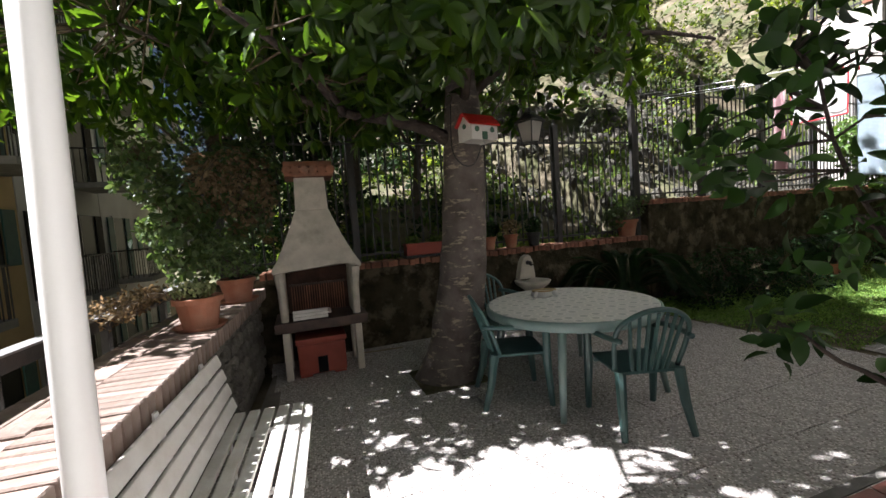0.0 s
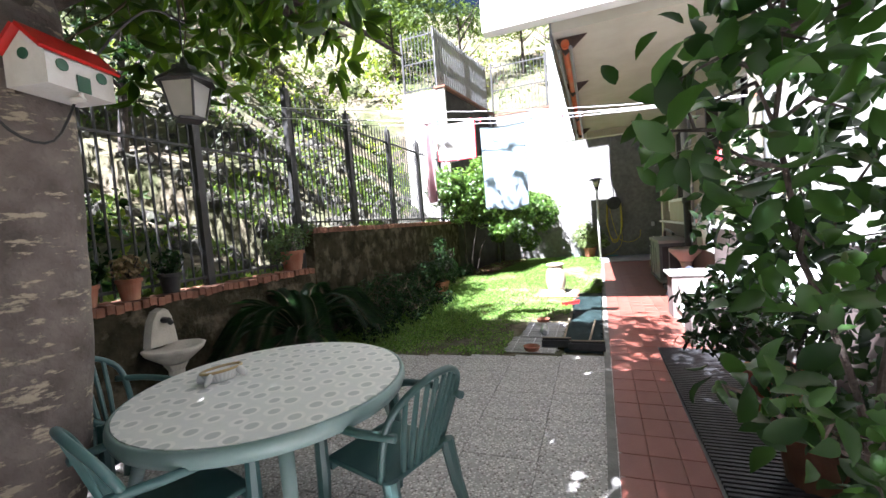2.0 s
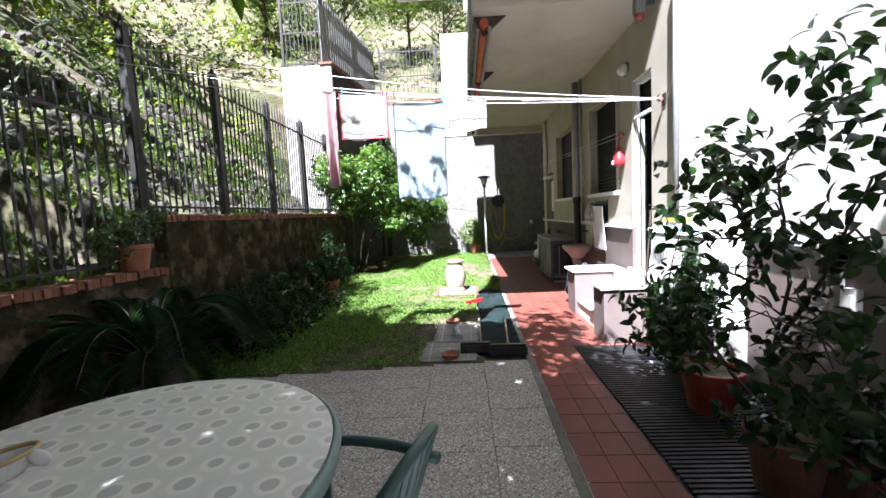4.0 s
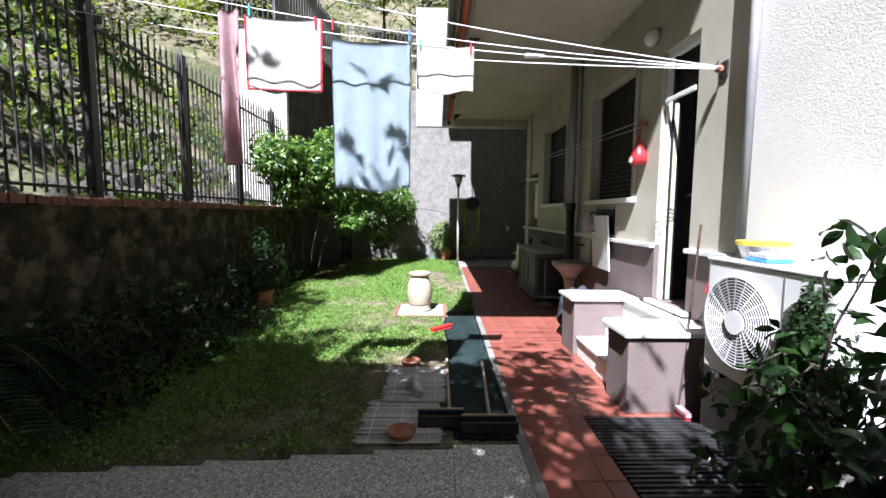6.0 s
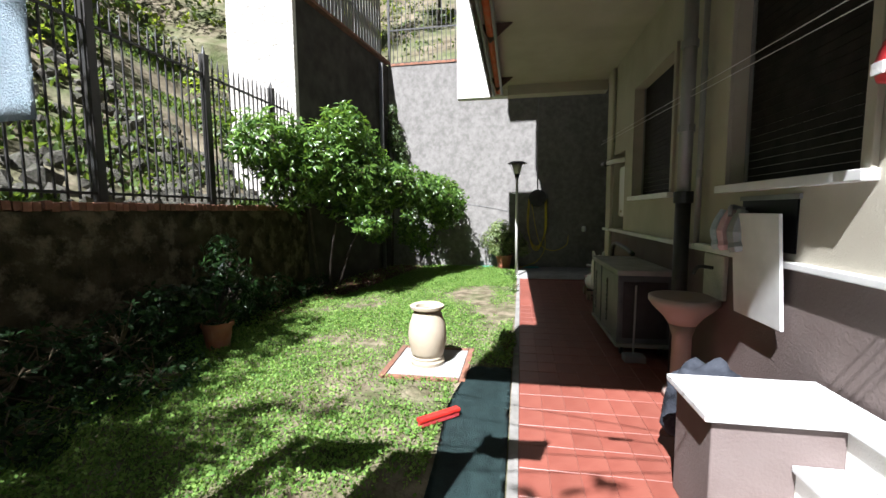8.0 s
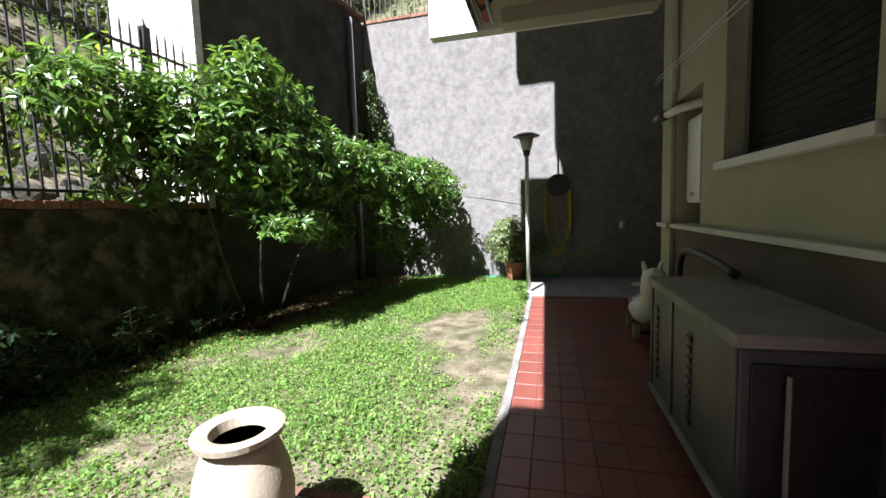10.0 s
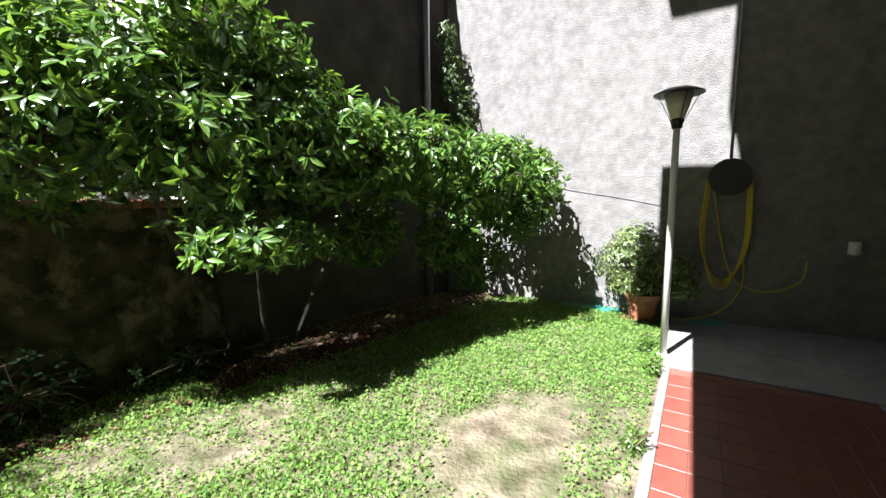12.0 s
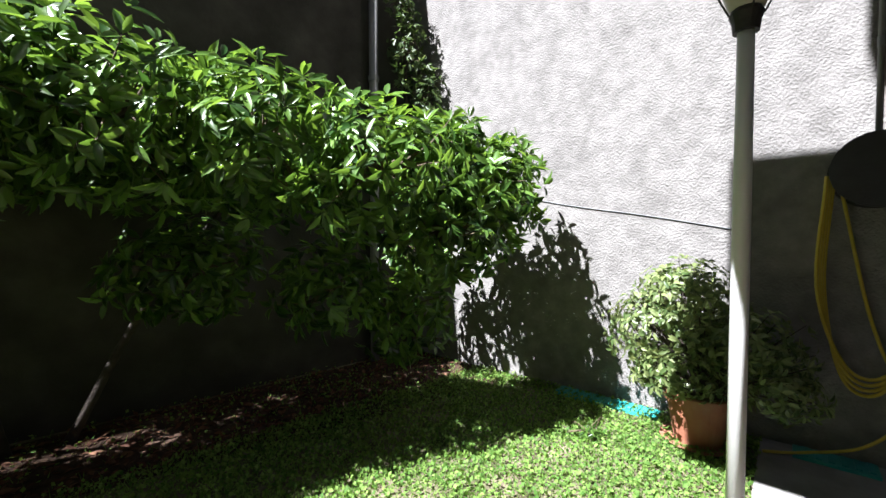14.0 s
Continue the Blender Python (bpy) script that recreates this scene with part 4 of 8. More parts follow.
potted("potted_camellia", "sprawling camellia in a large clay pot on the grating", (3.08, 0.24, -0.03), 0.18, 0.34, M["oldclay"],
       [(0.8, 0.26, 0.75, .36, .26, .2), (0.42, 0.2, 1.38, .3, .24, .24), (0.15, 0.3, 1.75, .28, .22, .18), (0.3, 0.22, 1.02, .38, .28, .25), (0.2, 0.06, 1.6, .34, .22, .24), (-0.12, -0.05, 2.05, .2, .18, .2), (-0.35, 0.06, 1.78, .24, .2, .22), (-0.5, 0.05, 1.4, .28, .24, .28), (-0.2, 0.08, 0.78, .34, .24, .2), (-0.5, 0.1, 0.62, .3, .2, .22), (-0.02, 0.12, 0.45, .26, .2, .12), (0.9, 0.15, 0.5, .32, .22, .15), (-0.1, 0.15, 1.25, .3, .22, .2), (-0.55, 0.1, 1.0, .25, .2, .2)], 310, 0.09, L["camellia"],
       [[(0, 0, .3), (0.06, 0.04, .7), (-0.02, 0.02, 1.1), (0.08, 0, 1.5), (-0.1, -0.04, 2.05)], [(0, 0, .3), (0.3, 0.12, .6), (0.55, 0.2, 0.75), (0.85, 0.25, 0.85)], [(0.03, 0.03, 0.8), (-0.2, 0.06, 1.1), (-0.4, 0.05, 1.5)], [(0.05, 0.02, 1.0), (0.12, 0.15, 1.4), (0.2, 0.28, 1.8)]], 12, 0.1, per=4, width=0.52, twigs=4, loose=0.03)
potted("potted_camellia", "small low shrub in an old clay pot on the grating", (3.06, -0.04, -0.03), 0.17, 0.3, M["oldclay"],
       [(-0.05, 0.05, 0.48, .24, .18, .14), (-0.2, 0.1, 0.38, .18, .16, .12)], 110, 0.07, L["camellia"], [], 16, 0.2, per=4, width=0.5)
potted("potted_camellia", "bushy dark camellia in a clay pot by the wall", (3.95, 0.1, -0.03), 0.2, 0.34, M["redplastic"],
       [(0.0, 0.2, 0.9, .38, .32, .28), (-0.15, 0.25, 0.62, .4, .3, .22)], 85, 0.085, L["camellia"], [[(0, 0, 0.3), (-0.05, 0.12, 0.6), (0.0, 0.2, 0.95)], [(0, 0, 0.3), (0.08, 0.05, 0.6), (0.12, 0.1, 0.9)]], 13, 0.2, per=4)
potted("potted_conifer", "small dark dwarf conifer in a pot beside the condenser", (4.35, -0.02, -0.03), 0.13, 0.22, M["terracotta"],
       [(0, 0, 0.75, .17, .17, .3), (0, 0, 1.02, .1, .1, .22)], 700, 0.035, L["dark"], [], 14, 0.5, width=0.5)

# pots on the garden wall
WT = 1.06
for x, rr, hh, m, lf, lab, sz in ((2.53, 0.1, 0.18, "terracotta", "dark", "leafy plant in a small clay pot on the wall", 0.07), (2.87, 0.1, 0.19, "terracotta", "dry", "dying plant in an orange clay pot on the wall", 0.05), (3.24, 0.1, 0.19, "blacktrim", "dark", "small dark green plant in a black pot on the wall", 0.05)):
    potted("potted_plant", lab, (x, 5.12, WT + 0.005), rr, hh, M[m], [(0, 0, hh + 0.1, 0.13, 0.1, 0.11)], 70, sz, L[lf], [], int(x * 10), group="pots on the garden wall")
potted("potted_plant", "trailing green plant in a pink clay pot at the wall step", (4.95, 5.13, WT + 0.005), 0.17, 0.26, M["terracotta"],
       [(0, 0, 0.42, .3, .2, .18), (-0.25, -0.02, 0.3, .22, .14, .2), (0.3, 0.0, 0.55, .25, .15, .1)], 230, 0.06, L["ivy"], [], 31, group="pots on the garden wall")


def planter(at, w, label, leafm):
    rng = np.random.default_rng(5)
    p = thing("flower_box", label, "planter", pose(*at))
    part("trough", box(-w / 2, w / 2, -0.08, 0.08, 0, 0.15, 0.012), M["redplastic"], p)
    part("rim", box(-w / 2 - 0.012, w / 2 + 0.012, -0.092, 0.092, 0.13, 0.155, 0.006), M["redplastic"], p)
    part("drip_tray", box(-w / 2 - 0.02, w / 2 + 0.02, -0.1, 0.1, -0.03, -0.002, 0.006), M["blacktrim"], p)
    c, d = clumps([(-w * .3, 0, .2), (w * .3, 0, .19)], [(w * .2, .06, .06)] * 2, 60, rng, 0.2)
    a, al, f = whorls(c, d, 4, rng)
    leaves("foliage", a, al, f, 0.05, 0.025, leafm, p, LEAF4)


planter((1.58, 5.12, WT + 0.035), 0.5, "orange plastic flower box on the garden wall", L["mid"])
potted("potted_plant", "drooping dry plant in a clay pot on the parapet", (-0.62, 3.15, PTOP), 0.15, 0.22, M["terracotta"], [(-0.02, 0, 0.27, .14, .13, .05)], 110, 0.035, L["pale"], [], 41, group="pots on the parapet", saucer=True)
potted("potted_plant", "green bushy plant in a clay pot on the parapet", (-0.52, 4.2, PTOP), 0.16, 0.22, M["terracotta"], [(0, 0, 0.36, .28, .25, .14), (-0.1, 0.1, 0.5, .2, .2, .15)], 200, 0.05, L["ivy"], [], 42, group="pots on the parapet", saucer=True)
potted("potted_shrub", "rounded variegated shrub in a large clay pot by the back wall", (15.45, 1.45, 0.0), 0.21, 0.36, M["terracotta"],
       [(0, 0.22, 0.75, .36, .42, .3), (0, -0.25, 0.7, .32, .36, .27), (0, 0.08, 1.0, .3, .34, .27), (-0.12, -0.45, 0.5, .22, .22, .16), (-0.15, 0.1, 0.5, .25, .35, .15)], 1300, 0.06, L["variegated"], [], 43, 0.5, saucer=True)
potted("potted_shrub", "leafy shrub with yellow tips in a clay pot on the lawn", (8.75, 4.45, 0.0), 0.17, 0.3, M["terracotta"],
       [(0, -.05, 0.55, .5, .3, .25), (0.15, 0, 0.85, .35, .25, .2), (-0.45, 0.1, 0.55, .4, .25, .25), (0.25, 0.1, 1.1, .18, .15, .15), (0.5, 0.0, 0.6, .25, .2, .2)], 330, 0.085, L["camellia"], [], 44, 0.3)


def dry_spray():
    """Dead flower stalks hanging over the parapet from the clay pot."""
    rng = np.random.default_rng(8)
    p = thing("dead_flower_stalks", "dry pinkish dead stalks trailing over the parapet", "dry stalks", pose(-0.7, 3.15, PTOP + 0.22))
    bm = bmesh.new()
    ends = []
    for k in range(16):
        e = Vector((-0.28 - 0.28 * rng.random(), -0.35 * rng.random() + 0.1, -0.13 + 0.16 * rng.random()))
        c = curve_pts([(0, 0, 0), e * 0.5 + Vector((0, 0, 0.07)), e], 5)
        tube(c, 0.004, 4, bm)
        ends += [tuple(q) for q in c[4:]]
    part("stalks", bm, M["wood"], p)
    e = np.repeat(np.array(ends), 9, axis=0) + rng.normal(size=(len(ends) * 9, 3)) * 0.02
    leaves("dry_leaves", e, rand_dirs(len(e), 0, rng), rand_dirs(len(e), 0, rng), 0.035, 0.018, L["dry"], p, LEAF4)


dry_spray()


def bush(name, label, blobs, n, size, leafm, seed, per=5, trunks=(), shell=0.6, width=0.36, category="shrub", template=LEAF8, droop=0.15, kind=""):
    rng = np.random.default_rng(seed)
    p = thing(name, label, category, kind=kind)
    c, d = clumps([b[:3] for b in blobs], [b[3:6] for b in blobs], n, rng, shell)
    keep = c[:, 2] > 0.02
    d = d + rng.normal(size=d.shape) * 0.35 + np.array((0, 0, 0.3))
    d /= np.linalg.norm(d, axis=1, keepdims=True)
    a, al, f = whorls(c[keep], d[keep], per, rng, 0.7, droop)
    s = rng.uniform(0.7, 1.2, len(a)) * size
    leaves("foliage", a, al, f, s, s * width, leafm, p, template)
    for t in trunks:
        limb(p, t, 0.035, 0.012, M["darkbark"], "stem")
    bm = bmesh.new()
    cs = np.array([b[:3] for b in blobs])
    for q in c[keep][::6]:
        k = np.argmin(((cs - q) ** 2).sum(1))
        tube([cs[k], (cs[k] + q) / 2 + rng.normal(size=3) * 0.05, q], [0.008, 0.006, 0.003], 4, bm)
    part("twig_work", bm, M["stick"], p)["kind"] = "stuff"
    return p


bush("laurel_bush", "large glossy cherry laurel leaning from the retaining wall", [
    (10.35, 4.75, 2.5, .65, .45, .5), (10.95, 4.35, 2.35, .6, .5, .6), (11.4, 4.1, 2.1, .7, .6, .7), (11.4, 4.0, 2.85, .5, .45, .45), (12.0, 3.95, 2.1, .75, .6, .65), (11.9, 4.0, 2.75, .4, .4, .3),
    (12.7, 3.7, 2.05, .65, .6, .5), (13.35, 3.4, 2.0, .65, .55, .5), (14.0, 3.05, 1.85, .6, .55, .5), (14.4, 2.85, 1.5, .5, .45, .45), (11.55, 3.65, 1.3, .6, .3, .16), (13.2, 4.0, 2.3, .5, .4, .3), (13.9, 3.5, 1.05, .4, .35, .35), (13.2, 4.1, 1.2, .5, .3, .35), (14.5, 3.4, 0.75, .3, .4, .35), (14.75, 2.7, 1.75, .38, .36, .4), (15.15, 2.85, 1.95, .3, .3, .32), (14.6, 3.1, 2.1, .4, .4, .3), (15.2, 3.3, 1.6, .28, .34, .4), (15.05, 3.75, 1.3, .32, .3, .4), (11.9, 4.75, 2.2, .6, .25, .45), (12.7, 4.6, 2.2, .6, .3, .45), (13.5, 4.45, 2.1, .6, .3, .45), (10.6, 4.55, 2.0, .6, .4, .5)],
     4900, 0.122, L["laurel"], 21, 6, [[(12.3, 4.8, 0), (12.15, 4.65, .8), (11.9, 4.3, 1.9)], [(12.6, 4.75, 0), (13.0, 4.55, .9), (13.4, 4.0, 1.7)], [(12.0, 4.85, 0), (11.5, 4.7, 1.0), (11.0, 4.5, 2.3)]], 0.5)
bush("climbing_ivy", "leafy creeper hanging in the corner of the tall walls", [(15.5, 4.35, 3.5, .25, .2, .5), (15.65, 4.2, 3.0, .15, .2, .45), (15.45, 4.4, 4.1, .2, .15, .25)], 330, 0.075, L["ivy"], 22, 4, [[(15.55, 4.5, 0), (15.6, 4.45, 1.8), (15.5, 4.4, 3.6)]], 0.3)
bush("climbing_ivy", "dead and green ivy screen in the parapet corner", [(-0.95, 4.75, 1.35, .3, .25, .4), (-0.9, 4.85, 2.0, .3, .2, .45), (-0.5, 4.95, 1.9, .35, .2, .6), (-0.25, 5.1, 2.2, .2, .15, .4), (-1.05, 4.6, 1.7, .3, .3, .5), (-0.7, 4.95, 2.55, .4, .2, .4), (-1.25, 4.6, 2.3, .3, .3, .4)], 1400, 0.075, L["ivy"], 23, 4, (), 0.4, 0.6, droop=0.6)
bush("dry_ivy", "withered brown ivy strands hanging on the corner screen", [(-0.5, 4.72, 2.0, .3, .06, .5), (-0.25, 4.85, 1.9, .12, .06, .6), (-0.8, 4.6, 2.1, .2, .08, .35)], 330, 0.06, L["dry"], 24, 4, (), 0.2, 0.6, droop=0.8)
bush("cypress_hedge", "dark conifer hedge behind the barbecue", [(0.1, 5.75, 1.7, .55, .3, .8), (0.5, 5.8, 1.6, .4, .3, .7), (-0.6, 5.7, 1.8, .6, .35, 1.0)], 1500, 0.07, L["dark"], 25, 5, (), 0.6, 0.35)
# leaves far darker than mid green, to put shade along the wall
bush("flower_bed_shrub", "low green shrubs along the retaining wall, leaves darkened for shade", [(5.6, 4.55, .35, .5, .4, .4), (6.3, 4.55, .4, .5, .4, .42), (7.0, 4.6, .38, .5, .36, .36), (7.7, 4.55, .36, .5, .36, .36), (8.2, 4.65, .42, .4, .34, .4), (9.4, 4.65, .38, .5, .34, .34), (6.6, 4.15, .2, .7, .35, .22), (5.4, 4.15, .2, .4, .35, .22), (7.6, 4.1, .15, .6, .3, .16)], 1700, 0.06, L["dark"], 26, 5, (), 0.5, 0.45)
bush("wall_foot_shrub", "shaded creeping shrub at the foot of the wall", [(9.6, 4.8, .25, .5, .2, .25), (10.4, 4.8, .3, .5, .2, .3), (11.5, 4.75, .2, .6, .2, .2)], 260, 0.06, L["dark"], 27, 5, (), 0.4, 0.45)


def cycad():
    rng = np.random.default_rng(9)
    p = thing("sago_palm", "dark green sago palm with arching feathery fronds", "palm", pose(4.3, 4.5, 0, 0, 0, 0))
    part("trunk", lathe([(0.16, -0.05), (0.17, 0.1), (0.15, 0.25), (0.08, 0.34), (0.01, 0.36)], 14), M["darkbark"], p)
    for k in range(30):
        a = 2 * math.pi * k / 30 * 2.618 + rng.random() * 0.2
        up = 0.2 + 0.7 * rng.random()
        ln = 0.78 + 0.2 * rng.random()
        d = Vector((math.cos(a), math.sin(a), 0))
        c = curve_pts([Vector((0, 0, 0.32)), d * ln * 0.4 + Vector((0, 0, 0.32 + up * 0.55)), d * ln * 0.8 + Vector((0, 0, 0.3 + up * 0.62)), d * ln * 1.08 + Vector((0, 0, 0.12 + up * 0.5))], 9)
        if (Vector((4.3, 4.5, 0)) + c[-1]).y > 5.0:
            c = c[: max(6, int(len(c) * 0.6))]
        fr = part("frond", tube(c, [0.007 - 0.005 * i / len(c) for i in range(len(c))], 5), M["stick"], p)
        at, al, fc = [], [], []
        for i in range(3, len(c) - 1):
            t = (c[i + 1] - c[i]).normalized()
            s = t.cross(Vector((0, 0, 1))).normalized()
            for h in (0, 0.5):
                q = c[i].lerp(c[i + 1], h)
                for sg in (-1, 1):
                    at.append(tuple(q)); al.append(tuple(s * sg + t * 0.7 + Vector((0, 0, 0.25)))); fc.append((0, 0, 1))
        leaves("feathering", at, al, fc, 0.16, 0.012, L["palm"], fr, LEAF4, kind="stuff")


cycad()


# ================= hillside =================
def hillside():
    rng = np.random.default_rng(33)
    at, al, fc, sz = [], [], [], []
    groups = {"mid": [], "bright": [], "dark": [], "olive": []}
    for k in range(760):
        x, y = rng.uniform(-3, 30), 6.0 + rng.random() ** 1.3 * 24
        if y < 7.5 and 2 < x < 12 and rng.random() < 0.6:
            continue
        if 3 < x < 16 and y < 11 and rng.random() < 0.4:
            continue
        z = hill_height(x, y)
        r = rng.uniform(0.4, 1.2) * (0.6 + 0.04 * y)
        # leaf colour carries the light: shade-dark leaves only at the left
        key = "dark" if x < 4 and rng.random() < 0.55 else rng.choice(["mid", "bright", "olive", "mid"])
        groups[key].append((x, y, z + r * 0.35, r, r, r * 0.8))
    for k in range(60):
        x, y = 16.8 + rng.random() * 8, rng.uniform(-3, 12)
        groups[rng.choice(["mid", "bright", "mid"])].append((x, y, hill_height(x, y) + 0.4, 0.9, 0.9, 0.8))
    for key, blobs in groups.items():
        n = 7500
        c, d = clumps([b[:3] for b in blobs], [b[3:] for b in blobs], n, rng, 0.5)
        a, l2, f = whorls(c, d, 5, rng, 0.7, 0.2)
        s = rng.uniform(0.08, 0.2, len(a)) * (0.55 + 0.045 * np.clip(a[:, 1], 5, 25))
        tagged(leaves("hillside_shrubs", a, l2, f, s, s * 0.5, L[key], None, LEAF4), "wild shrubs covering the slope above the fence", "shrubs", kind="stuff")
    # grass and creeping plants on the bank just behind the fence
    n = 42000
    x = rng.uniform(-1, 16, n)
    y = 5.3 + rng.random(n) ** 1.5 * 8
    keep = np.array([noise.noise((a * 0.8, b * 0.8, 5)) > -0.05 for a, b in zip(x, y)])
    x, y = x[keep], y[keep]
    z = np.array([hill_height(a, b) for a, b in zip(x, y)])
    a = np.stack([x, y, z], 1)
    s = rng.uniform(0.06, 0.16, len(a))
    tagged(leaves("bank_plants", a, rand_dirs(len(a), 1.2, rng), rand_dirs(len(a), 0.6, rng), s, s * 0.5, L["mid"], None, LEAF4), "grass and creeping weeds on the bank", "weeds", kind="stuff")


hillside()


def rubble():
    """Loose stones on the bank behind the fence: the nearer ones singly, the rest joined."""
    rng = np.random.default_rng(91)
    bm = bmesh.new()
    spots = []
    for k in range(560):
        x, y = rng.uniform(4.5, 12), 5.5 + rng.random() ** 1.4 * 5
        r = rng.uniform(0.05, 0.2)
        spots.append((y, Matrix.LocRotScale((x, y, hill_height(x, y) + r * 0.15), Euler(rng.uniform(0, 6, 3)), (r, r * rng.uniform(.6, 1), r * rng.uniform(.5, .8)))))
    spots.sort(key=lambda q: q[0])
    for y, m in spots[280:]:
        for q in bmesh.ops.create_icosphere(bm, subdivisions=1, radius=1, matrix=m)["verts"]:
            q.co += Vector(rng.normal(size=3) * 0.012)
    bank = tagged(part("bank_stones", bm, M["hillstone"]), "loose grey stones on the bank", "stones", kind="stuff")
    shapes = []
    for k in range(7):
        b = bmesh.new()
        for q in bmesh.ops.create_icosphere(b, subdivisions=1, radius=1)["verts"]:
            q.co += Vector(rng.normal(size=3) * 0.12)
        me = bpy.data.meshes.new("stone")
        b.to_mesh(me)
        b.free()
        me.materials.append(M["hillstone"])
        shapes.append(me)
    for k, (y, m) in enumerate(spots[:280]):
        o = new("stone", shapes[k % 7])
        o.parent = bank
        o.matrix_basis = m


rubble()


def tree(name, label, at, h, crown, leafm, seed, n=700, size=0.12, lean=(0, 0), bark="darkbark"):
    rng = np.random.default_rng(seed)
    p = thing(name, label, "tree", pose(*at))
    top = (lean[0], lean[1], h)
    limb(p, [(0, 0, -0.2), (lean[0] * 0.2 + 0.05, lean[1] * 0.2, h * 0.35), (lean[0] * 0.6, lean[1] * 0.6, h * 0.7), top], 0.09, 0.03, M[bark], "trunk")
    for k in range(5):
        a = rng.random() * 6.28
        b0 = Vector(top) * (0.45 + 0.1 * k)
        limb(p, [b0, b0 + Vector((math.cos(a) * 0.5, math.sin(a) * 0.5, 0.4)), b0 + Vector((math.cos(a) * 1.0, math.sin(a) * 1.0, 0.9))], 0.04, 0.012, M[bark])
    blobs = [(top[0] + rng.normal() * crown * 0.55, top[1] + rng.normal() * crown * 0.55, h + rng.normal() * crown * 0.35, crown * 0.5, crown * 0.5, crown * 0.38) for _ in range(9)]
    c, d = clumps([b[:3] for b in blobs], [b[3:] for b in blobs], n, rng, 0.3)
    a, l2, f = whorls(c, d, 5, rng, 0.7, 0.2)
    s = rng.uniform(0.7, 1.2, len(a)) * size
    leaves("crown", a, l2, f, s, s * 0.4, leafm, p, LEAF4)


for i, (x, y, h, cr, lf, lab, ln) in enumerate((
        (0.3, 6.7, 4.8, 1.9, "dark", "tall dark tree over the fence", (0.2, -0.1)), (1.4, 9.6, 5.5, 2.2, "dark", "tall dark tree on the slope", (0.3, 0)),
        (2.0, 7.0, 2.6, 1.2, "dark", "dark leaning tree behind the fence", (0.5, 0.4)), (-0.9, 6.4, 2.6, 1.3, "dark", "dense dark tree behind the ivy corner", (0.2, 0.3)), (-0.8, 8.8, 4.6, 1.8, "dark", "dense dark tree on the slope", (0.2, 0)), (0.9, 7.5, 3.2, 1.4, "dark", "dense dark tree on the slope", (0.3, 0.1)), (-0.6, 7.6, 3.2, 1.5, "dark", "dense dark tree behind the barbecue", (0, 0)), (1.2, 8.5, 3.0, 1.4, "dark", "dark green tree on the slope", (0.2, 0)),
        (5.4, 9.0, 2.6, 1.1, "olive", "silvery olive tree on the slope", (0.3, 0)), (3.5, 11.0, 4.0, 1.8, "olive", "silvery olive tree high on the slope", (0.3, 0)), (7.8, 11.5, 3.0, 1.5, "bright", "light green tree on the slope, leaves coloured as sunlit", (0.2, 0)),
        (11.0, 12.5, 3.4, 1.8, "bright", "light green tree on the slope, leaves coloured as sunlit", (0, 0)), (14.5, 13.5, 3.4, 2.0, "mid", "leafy tree high on the slope", (0, 0)), (19, 10, 3.5, 2.0, "mid", "leafy tree above the terrace", (0, 0)), (20.5, 4.0, 3.0, 1.8, "bright", "leafy tree above the back wall", (0, 0)),
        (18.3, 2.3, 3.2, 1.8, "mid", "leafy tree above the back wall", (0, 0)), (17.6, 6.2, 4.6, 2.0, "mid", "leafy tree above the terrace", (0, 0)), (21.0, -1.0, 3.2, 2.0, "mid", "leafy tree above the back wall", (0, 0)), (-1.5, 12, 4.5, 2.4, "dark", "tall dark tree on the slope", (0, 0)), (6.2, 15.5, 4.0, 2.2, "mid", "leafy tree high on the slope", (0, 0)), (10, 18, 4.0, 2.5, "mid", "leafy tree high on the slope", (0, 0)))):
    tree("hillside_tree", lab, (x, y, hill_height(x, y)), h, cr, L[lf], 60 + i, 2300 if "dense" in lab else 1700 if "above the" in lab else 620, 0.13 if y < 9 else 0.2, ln)


